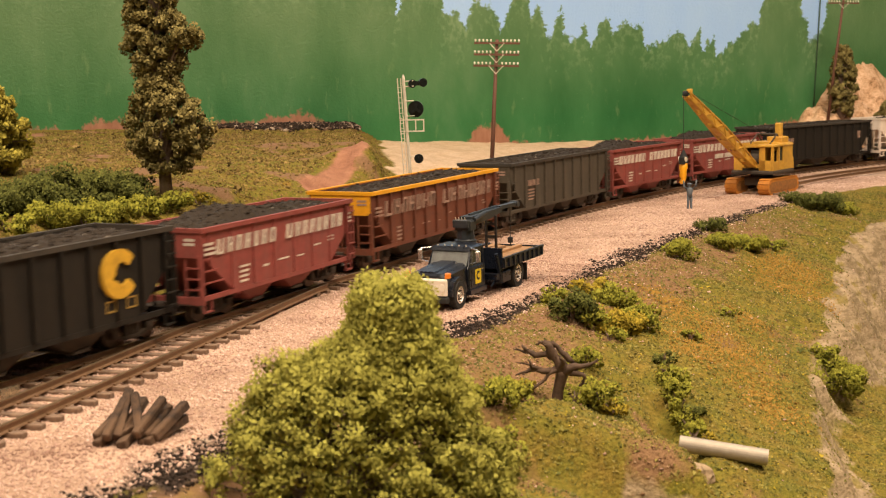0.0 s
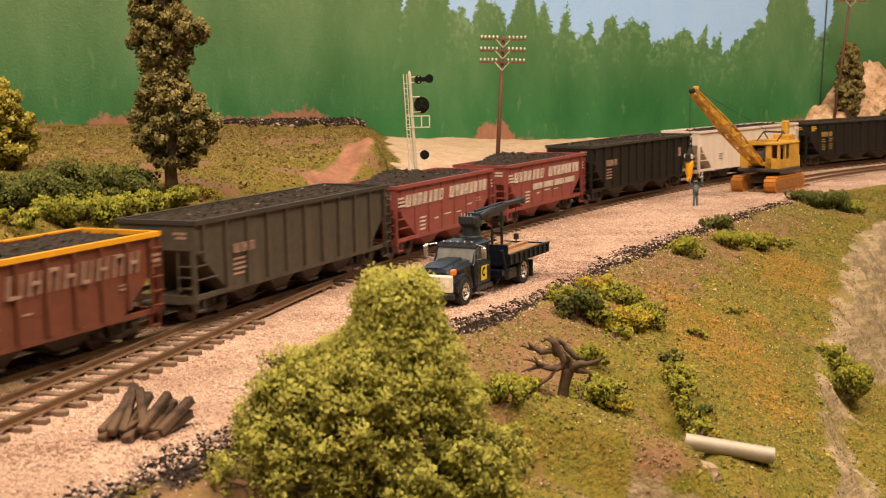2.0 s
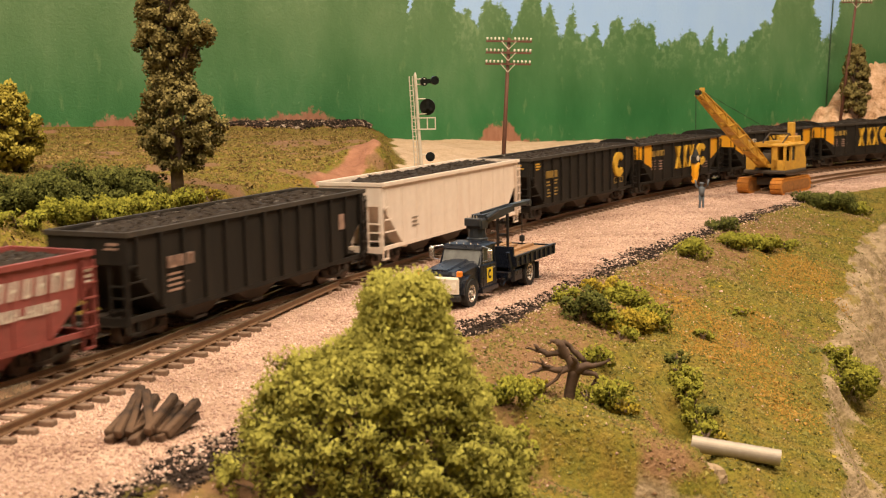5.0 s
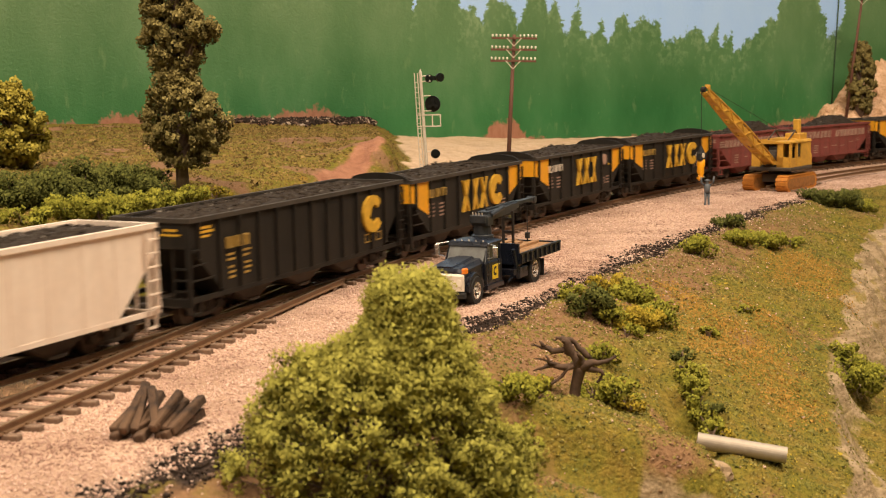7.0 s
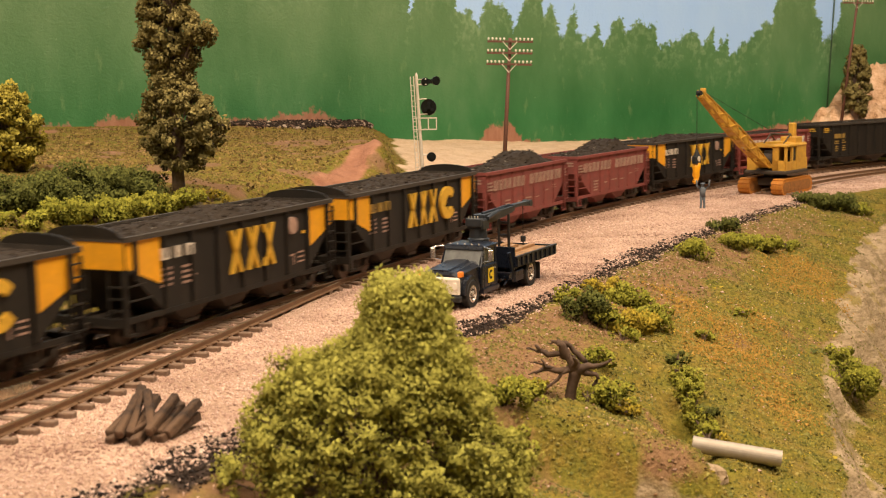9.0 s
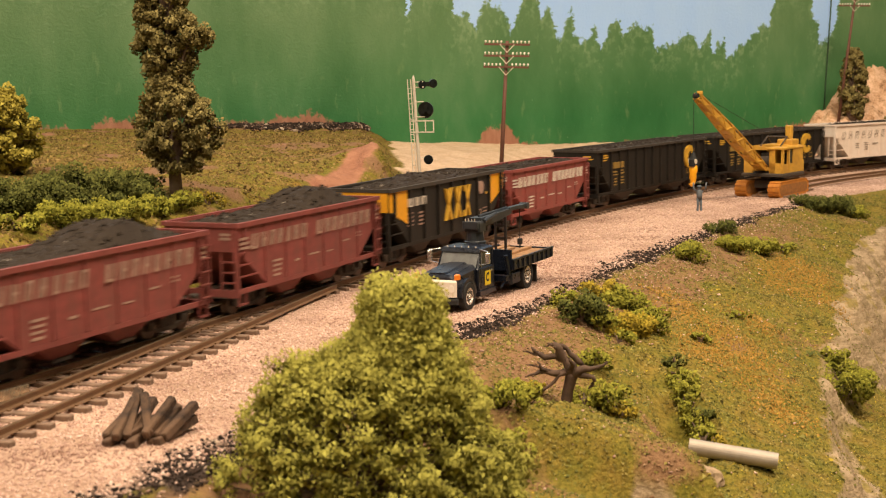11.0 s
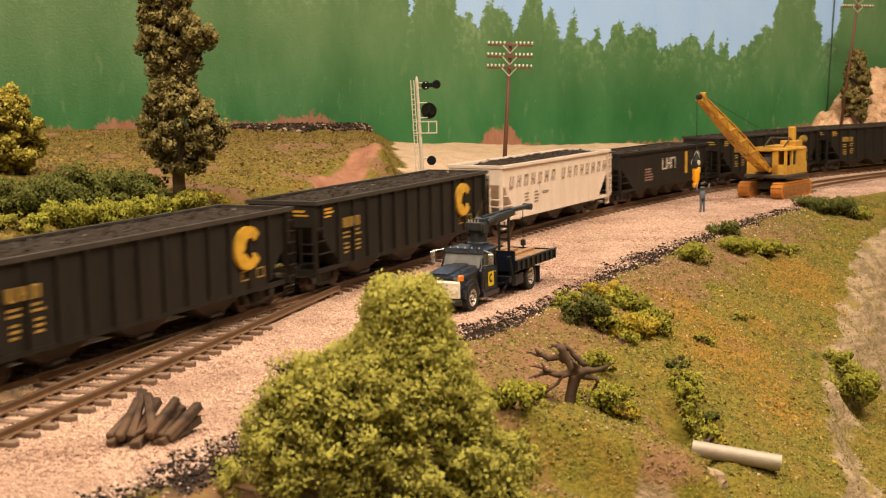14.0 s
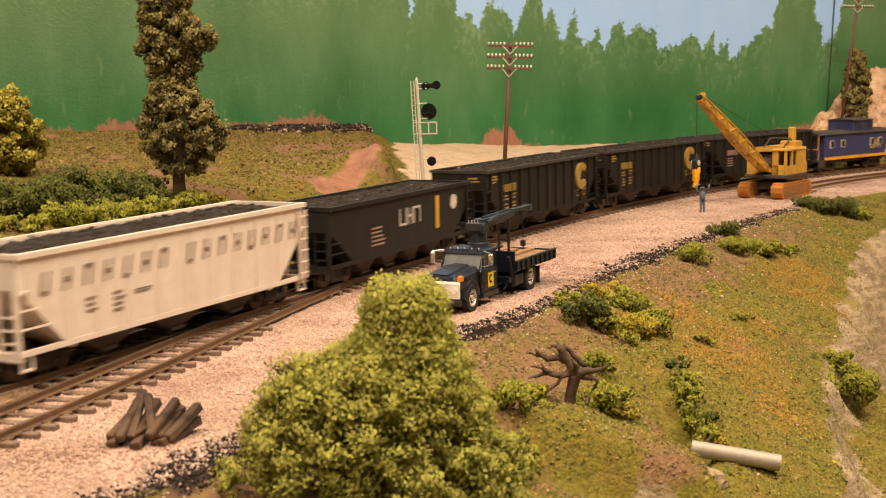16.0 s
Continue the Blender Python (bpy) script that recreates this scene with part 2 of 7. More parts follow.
def ground_material():
    m, nt, b = nodes_of("scenery_ground")
    pos = place_of(nt)

    def mask(key):
        n = nt.nodes.new("ShaderNodeAttribute")
        n.attribute_name = key
        return n.outputs["Fac"]
    fine, mid, big = noise_node(nt, 520, 6, 0.7, pos), noise_node(nt, 90, 5, 0.6, pos), noise_node(nt, 17, 4, 0.6, pos)
    vor = nt.nodes.new("ShaderNodeTexVoronoi")
    vor.inputs["Scale"].default_value = 620
    nt.links.new(pos, vor.inputs["Vector"])
    turf = mixc(nt, ramp(nt, mid, [(0.35, (0, 0, 0)), (0.68, (1, 1, 1))]), ramp(nt, fine, [(0.3, (0.08, 0.08, 0.012)), (0.7, (0.235, 0.20, 0.032))]),
                ramp(nt, fine, [(0.3, (0.12, 0.086, 0.018)), (0.7, (0.30, 0.205, 0.042))]))
    turf = mixc(nt, ramp(nt, big, [(0.64, (0, 0, 0)), (0.76, (1, 1, 1))]), turf, ramp(nt, fine, [(0.3, (0.24, 0.095, 0.018)), (0.7, (0.48, 0.22, 0.04))]))
    earth = mixc(nt, mid, ramp(nt, fine, [(0.3, (0.16, 0.085, 0.045)), (0.7, (0.34, 0.19, 0.10))]), (0.22, 0.13, 0.07))
    clay = ramp(nt, mid, [(0.3, (0.26, 0.115, 0.07)), (0.7, (0.42, 0.21, 0.13))])
    sand = ramp(nt, calc(nt, "MULTIPLY_ADD", fine, 0.5, calc(nt, "MULTIPLY", mid, 0.5)), [(0.3, (0.44, 0.29, 0.18)), (0.7, (0.74, 0.56, 0.40))])
    gravel = mixc(nt, calc(nt, "MULTIPLY_ADD", mid, 0.7, 0.0, clamp=True), ramp(nt, vor.outputs["Distance"], [(0.0, (0.68, 0.485, 0.375)), (0.8, (0.38, 0.25, 0.18))]), (0.62, 0.44, 0.34))
    gravel = mixc(nt, 1.0, gravel, ramp(nt, big, [(0.36, (0.72, 0.69, 0.66)), (0.60, (1.06, 1.06, 1.07))]), "MULTIPLY")
    cinder_and_dark = ramp(nt, fine, [(0.35, (0.018, 0.013, 0.011)), (0.7, (0.075, 0.05, 0.038))])
    # Dark low stop: shaded crevices are put into the rock colour by noise.
    rock = ramp(nt, calc(nt, "MULTIPLY_ADD", mid, 0.6, calc(nt, "MULTIPLY", fine, 0.4)), [(0.36, (0.15, 0.075, 0.03)), (0.45, (0.56, 0.33, 0.19)), (0.62, (0.88, 0.62, 0.43))])
    strata = noise_node(nt, 1.0, 5, 0.7, place_of(nt, (60, 60, 260)))
    cliff = mixc(nt, ramp(nt, strata, [(0.42, (0, 0, 0)), (0.6, (1, 1, 1))]), ramp(nt, fine, [(0.3, (0.15, 0.11, 0.06)), (0.7, (0.31, 0.23, 0.14))]), ramp(nt, mid, [(0.3, (0.34, 0.25, 0.155)), (0.7, (0.48, 0.37, 0.25))]))
    cliff = mixc(nt, ramp(nt, mid, [(0.56, (0, 0, 0)), (0.66, (0.8, 0.8, 0.8))]), cliff, ramp(nt, fine, [(0.3, (0.15, 0.13, 0.03)), (0.7, (0.33, 0.24, 0.06))]))
    col = turf
    edge = calc(nt, "MULTIPLY", calc(nt, "SUBTRACT", mid, 0.5), 0.9)
    for key, c in (("earth", earth), ("clay", clay), ("sand", sand), ("rock", rock), ("cliff", cliff), ("gravel", gravel), ("cinder_and_dark", cinder_and_dark)):
        f = calc(nt, "MULTIPLY_ADD", calc(nt, "SUBTRACT", calc(nt, "ADD", mask(key), edge), 0.5), 3.0, 0.5, clamp=True)
        f = calc(nt, "MULTIPLY", f, calc(nt, "MULTIPLY", mask(key), 8.0, clamp=True))
        col = mixc(nt, f, col, c)
    nt.links.new(col, b.inputs["Base Color"])
    b.inputs["Roughness"].default_value = 0.95
    b.inputs["Specular IOR Level"].default_value = 0.15
    bump(nt, b, calc(nt, "ADD", fine, calc(nt, "MULTIPLY", vor.outputs["Distance"], -0.6)), 0.8, 0.0012)
    return m


M_GROUND = ground_material()

# ---- helpers for building ----
class Shape:
    """Collects faces in centimetres."""

    def __init__(self):
        self.v, self.f = [], []

    def add(self, verts, faces):
        k = len(self.v)
        self.v.extend(verts)
        self.f.extend([tuple(i + k for i in face) for face in faces])
        return self

    def box(self, x0, x1, y0, y1, z0, z1):
        v = [(x, y, z) for z in (z0, z1) for y in (y0, y1) for x in (x0, x1)]
        return self.add(v, [(0, 2, 3, 1), (4, 5, 7, 6), (0, 1, 5, 4), (2, 6, 7, 3), (0, 4, 6, 2), (1, 3, 7, 5)])

    def cut_box(self, x0, x1, y0, y1, z0, z1, c):
        """A box with its upright edges chamfered."""
        p = [(x0 + c, y0), (x1 - c, y0), (x1, y0 + c), (x1, y1 - c), (x1 - c, y1), (x0 + c, y1), (x0, y1 - c), (x0, y0 + c)]
        q = [(x0 + c, y0 + c), (x1 - c, y0 + c), (x1 - c, y0 + c), (x1 - c, y1 - c), (x1 - c, y1 - c), (x0 + c, y1 - c), (x0 + c, y1 - c), (x0 + c, y0 + c)]
        rows = [[(x, y, z0) for x, y in p], [(x, y, z1 - c) for x, y in p], [((a + 2 * e) / 3, (b + 2 * g) / 3, z1) for (a, b), (e, g) in zip(p, q)]]
        return self.loft(rows)

    def loft(self, rows, caps=True):
        n = len(rows[0])
        v = [p for r in rows for p in r]
        f = [(a * n + i, a * n + (i + 1) % n, (a + 1) * n + (i + 1) % n, (a + 1) * n + i) for a in range(len(rows) - 1) for i in range(n)]
        if caps:
            f += [tuple(reversed(range(n))), tuple(range((len(rows) - 1) * n, len(rows) * n))]
        return self.add(v, f)

    def prism_y(self, poly, y0, y1):
        """An outline in x, z carried from y0 to y1."""
        return self.loft([[(x, y0, z) for x, z in poly], [(x, y1, z) for x, z in poly]])

    def prism_x(self, poly, x0, x1):
        return self.loft([[(x0, y, z) for y, z in poly], [(x1, y, z) for y, z in poly]])

    def tube(self, pts, radii, n=7, caps=True):
        """A round rod along points."""
        rows = []
        for i, p in enumerate(pts):
            a, b = Vector(pts[max(i - 1, 0)]), Vector(pts[min(i + 1, len(pts) - 1)])
            d = (b - a).normalized()
            u = d.cross(Vector((0, 0, 1)) if abs(d.z) < 0.9 else Vector((1, 0, 0))).normalized()
            w = d.cross(u)
            r = radii[i] if isinstance(radii, (list, tuple)) else radii
            rows.append([tuple(Vector(p) + r * (math.cos(k * math.tau / n) * u + math.sin(k * math.tau / n) * w)) for k in range(n)])
        return self.loft(rows, caps)

    def drum_y(self, x, z, r, y0, y1, n=14):
        return self.loft([[(x + r * math.cos(k * math.tau / n), y, z + r * math.sin(k * math.tau / n)) for k in range(n)] for y in (y0, y1)])

    def mesh(self, name, smooth=False):
        me = bpy.data.meshes.new(name)
        me.from_pydata([(x * CM, y * CM, z * CM) for x, y, z in self.v], [], self.f)
        me.validate()
        bm = bmesh.new()
        bm.from_mesh(me)
        bmesh.ops.recalc_face_normals(bm, faces=bm.faces)
        bm.to_mesh(me)
        bm.free()
        if smooth:
            me.polygons.foreach_set("use_smooth", [True] * len(me.polygons))
        me.update()
        return me


def part(name, shape, material, parent, label="", m=None, smooth=False):
    """Links a shape (or a mesh already made) as one object under a thing or a part."""
    me = shape if isinstance(shape, bpy.types.Mesh) else shape.mesh(name, smooth)
    if not me.materials:
        me.materials.append(material)
    ob = new(name, me)
    ob.parent = parent
    if m is not None:
        ob.matrix_basis = m
    if label:
        ob["label"] = label
    return ob


def thing(name, label, category, m=None, group="", kind=""):
    ob = new(name)
    ob.empty_display_size = 0.01
    if m is not None:
        ob.matrix_basis = m
    return tagged(ob, label, category, group, kind)


def single(name, shape, material, label, category, m=None, group="", kind="", smooth=False):
    ob = part(name, shape, material, None, "", m, smooth)
    return tagged(ob, label, category, group, kind)


def at(x, y, z, rx=0, ry=0, rz=0):
    return pose(x * CM, y * CM, z * CM, rx, ry, rz)


# ---- the railway line: a curve of known bend, run from its middle both ways ----
BENDS = [(-400, 0), (-128, 0), (-118, 0.0125), (-60, 0.0125), (-45, 0.00458), (-24.17, 0.00216), (-3.33, -0.00027), (17.5, -0.00327),
         (38.33, -0.00641), (59.17, -0.00778), (80, -0.00873), (158, -0.00873), (166, 0), (440, 0)]
LINE_S = np.arange(-340.0, 420.01, 0.5)
_k = np.interp(LINE_S, [b[0] for b in BENDS], [b[1] for b in BENDS])
_h = np.concatenate([[0], np.cumsum((_k[1:] + _k[:-1]) * 0.25)])
_i = int(np.argmin(abs(LINE_S)))
LINE_H = 1.14458 + _h - _h[_i]
LINE_X = np.concatenate([[0], np.cumsum((np.cos(LINE_H[1:]) + np.cos(LINE_H[:-1])) * 0.25)])
LINE_Y = np.concatenate([[0], np.cumsum((np.sin(LINE_H[1:]) + np.sin(LINE_H[:-1])) * 0.25)])
LINE_X, LINE_Y = LINE_X - LINE_X[_i] - 4.782, LINE_Y - LINE_Y[_i] + 63.428


def on_line(s, side=0.0):
    """Plan place at s along the line, side centimetres towards the aisle, and the heading."""
    x, y, a = np.interp(s, LINE_S, LINE_X), np.interp(s, LINE_S, LINE_Y), np.interp(s, LINE_S, LINE_H)
    return float(x + math.sin(a) * side), float(y - math.cos(a) * side), float(a)


def siding(s):
    """How far the siding stands off the main line."""
    u = -s - 2.0
    o = 0.15 * (u + math.sqrt(u * u + 9.0)) / 2
    return o if o < 4.2 else 4.2 + 1.6 * (1 - math.exp(-(o - 4.2) / 1.6))


def line_coords(x, y):
    """For arrays of plan places: s along the line and distance towards the aisle."""
    s, d = np.empty(len(x)), np.empty(len(x))
    sub = slice(None, None, 2)
    lx, ly, lh, ls = LINE_X[sub], LINE_Y[sub], LINE_H[sub], LINE_S[sub]
    for i in range(0, len(x), 4000):
        xx, yy = x[i:i + 4000], y[i:i + 4000]
        j = np.argmin((xx[:, None] - lx) ** 2 + (yy[:, None] - ly) ** 2, axis=1)
        dx, dy = xx - lx[j], yy - ly[j]
        s[i:i + 4000] = ls[j] + dx * np.cos(lh[j]) + dy * np.sin(lh[j])
        d[i:i + 4000] = dx * np.sin(lh[j]) - dy * np.cos(lh[j])
    return s, d


def smooth(a, b, x):
    t = np.clip((x - a) / (b - a), 0, 1)
    return t * t * (3 - 2 * t)


_rng = np.random.RandomState(5)
_tab = _rng.rand(256, 256)


def wavy(x, y, size, octaves=3):
    """Smooth random field between -1 and 1."""
    out, amp = np.zeros(np.shape(x)), 1.0
    for o in range(octaves):
        u, v = np.asarray(x) / size * 2 ** o + 37.3 * o + 90, np.asarray(y) / size * 2 ** o + 11.9 * o + 90
        i, j = np.floor(u).astype(int), np.floor(v).astype(int)
        a, b = u - i, v - j
        a, b = a * a * (3 - 2 * a), b * b * (3 - 2 * b)
        t = lambda p, q: _tab[(i + p) % 256, (j + q) % 256]
        out += amp * ((t(0, 0) * (1 - a) + t(1, 0) * a) * (1 - b) + (t(0, 1) * (1 - a) + t(1, 1) * a) * b - 0.5)
        amp *= 0.5
    return out * 1.2


SIDING_S = np.linspace(-75, 0, 151)
SIDING_O = np.array([siding(v) for v in SIDING_S])


def yard_edge(s):
    return np.interp(s, [-60, -30, -24, -16, -11, -3, 10, 42, 55, 75, 95, 160], [11.0, 11.25, 11.05, 10.65, 10.5, 11.1, 11.3, 11.7, 12.5, 14.0, 14.0, 14.0])


WALL = [(-420, 99), (-90, 99), (-20, 117), (60, 152), (125, 176), (480, 178)]


def wall_y(x):
    return np.interp(x, [w[0] for w in WALL], [w[1] for w in WALL])


def terrain(x, y):
    """Height of the scenery, and the share of each kind of ground."""
    x, y = np.atleast_1d(np.asarray(x, float)), np.atleast_1d(np.asarray(y, float))
    s, d = line_coords(x, y)
    e = -d
    big, mid, small = wavy(x, y, 9.0), wavy(x + 50, y, 2.6), wavy(x, y + 70, 0.8)
    # behind the line
    left = np.interp(e, [2.6, 4, 6, 8.5, 12, 20, 45, 120], [-0.3, 0.5, 1.9, 3.5, 4.1, 4.7, 5.5, 6.0])
    flat = np.interp(e, [2.6, 5, 10, 18, 30, 120], [-0.3, 0.0, 0.8, 2.4, 3.7, 4.2])
    crag = np.interp(e, [2.6, 4.5, 6.5, 9, 13, 22], [-0.3, 1.4, 4.6, 8.2, 13.2, 17.0])
    wl = 1 - smooth(-1.6, 1.4, x + 1.5 + 0.1 * (y - 75) + 0.8 * mid)
    wr = smooth(0.250, 0.345, x / np.maximum(y, 40) + 0.006 * mid)
    knoll = np.hypot(x + 4.3, (y - 86.0) * 0.75)
    gash = np.clip((86.5 - y) / 9.0, 0, 1)
    gash = np.hypot(x + 4.7 + 2.2 * gash, np.maximum(np.abs(y - 82.0) - 4.5, 0)) + 0.25 * small
    sandy = smooth(0.4, 2.4, x + 1.5 + 0.1 * (y - 75) + 0.8 * mid)
    back = left * wl + (flat * (1 - wr) + crag * wr) * (1 - wl)
    rough_b = smooth(3, 7, e) * (0.25 * big + 0.22 * mid + 0.06 * small) + wr * smooth(4, 7, e) * (1.8 * mid + 1.0 * small) + 2.0 * np.exp(-(knoll / 2.1) ** 1.5) - 0.35 * np.exp(-(gash / 0.8) ** 2)
    # towards the aisle: slope below the yard
    u = d - yard_edge(s) - 0.5 * mid
    rim_u = np.interp(s, [-12, -7, 2, 22, 28, 40, 55], [14.2, 13.4, 11.2, 8.8, 8.0, 5.9, 5.2]) + 0.5 * mid
    fall = np.interp(u, [-0.6, 0.3, 2, 12, 24, 60], [0, -0.12, -0.55, -4.2, -9.0, -12.0]) - np.interp(s, [0, 25], [1.3, 3.2]) * smooth(0.0, np.interp(s, [0, 25], [1.2, 4.0]), u - rim_u)
    far = smooth(30, 60, s)
    fall = fall * (1 - 0.25 * far)
    # a spur with a level top and a steep face stands before a gully
    side = smooth(-0.6, 1.6, x) * (1 - smooth(8.2, 9.0, x + 0.12 * (y - 42.0) + 0.3 * small))
    crest = np.interp(x, [0, 2, 5, 7, 9], [41.4, 42.2, 42.0, 41.2, 40.2]) + 0.5 * mid
    top = 1.0 * np.exp(-(((y - crest - 0.3) / 1.9) ** 2)) * side
    face = -1.6 * smooth(0.0, 1.8, crest - y) * smooth(30.5, 36.0, y) * side
    gully = -1.2 * np.exp(-(((x - 8.9 + 0.10 * (y - 44)) / 0.7) ** 2 + ((y - 47.0) / 3.2) ** 2))
    mound = -0.55 * np.exp(-(((x - 8.25 + 0.2 * (y - 44)) / 0.5) ** 2 + ((y - 45.8) / 2.2) ** 2)) + 1.0 * np.exp(-(((x - 3.0) / 3.3) ** 2 + ((y - 38.0) / 2.7) ** 2) ** 1.5) + top + face + gully
    rough_f = smooth(0.3, 2.5, u) * (0.42 * big + 0.30 * mid + 0.09 * small)
    z = np.where(d > 0, -0.42 + fall + rough_f + mound * smooth(0, 1.5, u), back + rough_b - 0.06)
    z = z + 0.035 * small * (np.abs(d) > 1.7) + 0.085 * np.maximum(np.exp(-(d / 0.85) ** 4), np.exp(-((d - np.interp(s, SIDING_S, SIDING_O)) / 0.85) ** 4) * (s < 0) * (s > -75))
    band = np.interp(s, [-8, 2, 12, 25, 40], [2.0, 1.2, 1.5, 5.0, 7.0])
    cliff = smooth(-0.5, 0.2, u - rim_u + 0.3 * small) * (1 - smooth(band, band + 0.6, u - rim_u + 0.3 * small)) * (0.75 + 0.4 * smooth(10, 25, s) + 0.5 * mid)
    masks = {
        "gravel": (1 - smooth(-0.35, 0.15, u)) * (1 - smooth(1.5, 2.1, e)),
        # Yard-edge cinders; behind the line, a dark strip put into the ground colour.
        "cinder_and_dark": np.exp(-((u + 0.15 + 0.45 * small + 0.35 * mid) / (0.55 + 0.22 * smooth(2, 12, s) + 0.5 * big + 0.3 * (1 - smooth(-28, -22, s)))) ** 2) * (1 - smooth(42, 50, s)) * (0.62 + 0.75 * smooth(-0.35, 0.3, wavy(x + 7, y + 9, 3.5))) + np.where(d < 0, smooth(1.5, 2.0, e) * (1 - smooth(3.0, 3.8, e)) * (s < 8), 0),
        "sand": np.where(d < 0, sandy * (1 - smooth(0.1, 0.4, wr)) * smooth(2.4, 3.4, e), 0),
        "clay": np.where(d < 0, 1.3 * np.exp(-(gash / 0.85) ** 2) + wl * smooth(14, 22, e) * smooth(0.25, 0.6, mid) * 0.5, 0),
        "earth": np.where(d < 0, wl * smooth(0.15, 0.6, mid + 0.5 * big) * 0.8, smooth(0.1, 0.7, u) * (1 - smooth(2.5, 6.0, u + 1.5 * mid)) * 0.62 * (1 - far) + 0.45 * smooth(0.12, 0.5, wavy(x + 20, y + 33, 5.0)) * smooth(2, 4, u) + 0.35 * smooth(-0.2, 1.0, crest - y + 0.6 * small) * side * smooth(-0.5, 0.1, mid + 0.4 * small) * (y > 33) + 1.2 * np.exp(-(((x - 8.25 + 0.2 * (y - 44)) / 0.5) ** 2 + ((y - 45.8) / 2.2) ** 2))),
        "rock": np.where(d < 0, smooth(0.03, 0.25, wr) * smooth(3.2, 4.5, e), 0),
        "cliff": np.where(d < 0, 0, cliff + 1.0 * smooth(0.4, 1.2, crest - y) * smooth(3.6, 5.6, x + 1.6 * mid + 0.8 * small) * side * smooth(-0.45, 0.05, mid + 0.3 * small) * (y > 35)),
    }
    return z, masks, s, d, u


def ground_z(x, y):
    return float(terrain(x, y)[0][0])


def spaced(stops):
    out = []
    for (a, b, step) in stops:
        out.extend(np.arange(a, b, step))
    return np.array(out)


def build_ground():
    xs = spaced([(-344, -60, 8), (-60, -32, 2), (-32, 48, 0.34), (48, 90, 1.2), (90, 424, 8)])
    ys = spaced([(-72, 24, 4), (24, 66, 0.34), (66, 146, 0.5), (146, 196, 3)])
    X, Y = np.meshgrid(xs, ys)
    z, masks, s, d, u = terrain(X.ravel(), Y.ravel())
    # the scenery ends at the painted wall
    yy = np.minimum(Y.ravel(), wall_y(X.ravel()) + 0.8)
    nx, ny = len(xs), len(ys)
    idx = np.arange(nx * ny).reshape(ny, nx)
    faces = np.stack([idx[:-1, :-1], idx[:-1, 1:], idx[1:, 1:], idx[1:, :-1]], -1).reshape(-1, 4)
    keep = (Y.ravel()[faces].min(1) < wall_y(X.ravel()[faces[:, 0]]) + 0.6)
    me = bpy.data.meshes.new("ground")
    me.from_pydata(np.stack([X.ravel(), yy, z], 1) * CM, [], faces[keep].tolist())
    for key, values in masks.items():
        me.attributes.new(key, "FLOAT", "POINT").data.foreach_set("value", np.clip(values, 0, 1).astype(np.float32))
    me.polygons.foreach_set("use_smooth", [True] * len(me.polygons))
    me.materials.append(M_GROUND)
    ob = new("ground", me)
    return tagged(ob, "scenic ground with pink gravel, olive turf and bare rock", "ground", kind="structure")


build_ground()


# ---- the painted wall behind, and the room ----
SPRUCES = [(0.014, 0.862), (0.043, 0.816), (0.0464, 0.626), (0.051, 0.613), (0.0593, 0.752), (0.0801, 0.801), (0.1225, 0.787), (0.1263, 0.6), (0.1339, 0.587), (0.1379, 0.617), (0.1533, 0.62), (0.1578, 0.548), (0.1695, 0.534), (0.176, 0.69), (0.1887, 0.701), (0.1943, 0.641), (0.2102, 0.655), (0.2237, 0.574), (0.2324, 0.48), (0.2409, 0.648), (0.2563, 0.743), (0.2743, 0.717), (0.2799, 0.558), (0.2914, 0.656), (0.3025, 0.602), (0.3124, 0.472), (0.3227, 0.452), (0.3292, 0.592), (0.3376, 0.65), (0.3456, 0.479), (0.3644, 0.437), (0.375, 0.465), (0.3824, 0.551), (0.3886, 0.443), (0.3982, 0.395), (0.4089, 0.534), (0.4261, 0.582), (0.4367, 0.449), (0.4476, 0.533), (0.4606, 0.569), (0.4803, 0.512), (0.4934, 0.569), (0.4978, 0.384)]
FAR_WOOD = [(0.5156, 0.412), (0.5434, 0.448), (0.5534, 0.476), (0.5647, 0.497), (0.5783, 0.461), (0.5899, 0.389), (0.6035, 0.454), (0.6101, 0.518), (0.6152, 0.345), (0.6265, 0.424), (0.6381, 0.446), (0.6454, 0.307), (0.6568, 0.358), (0.6871, 0.452), (0.7035, 0.503), (0.715, 0.555), (0.7296, 0.525), (0.7344, 0.76), (0.7688, 0.853), (0.8131, 0.763), (0.8203, 0.577), (0.8339, 0.57), (0.8398, 0.419), (0.867, 0.479), (0.8731, 0.502), (0.8771, 0.84), (0.9679, 0.921)]


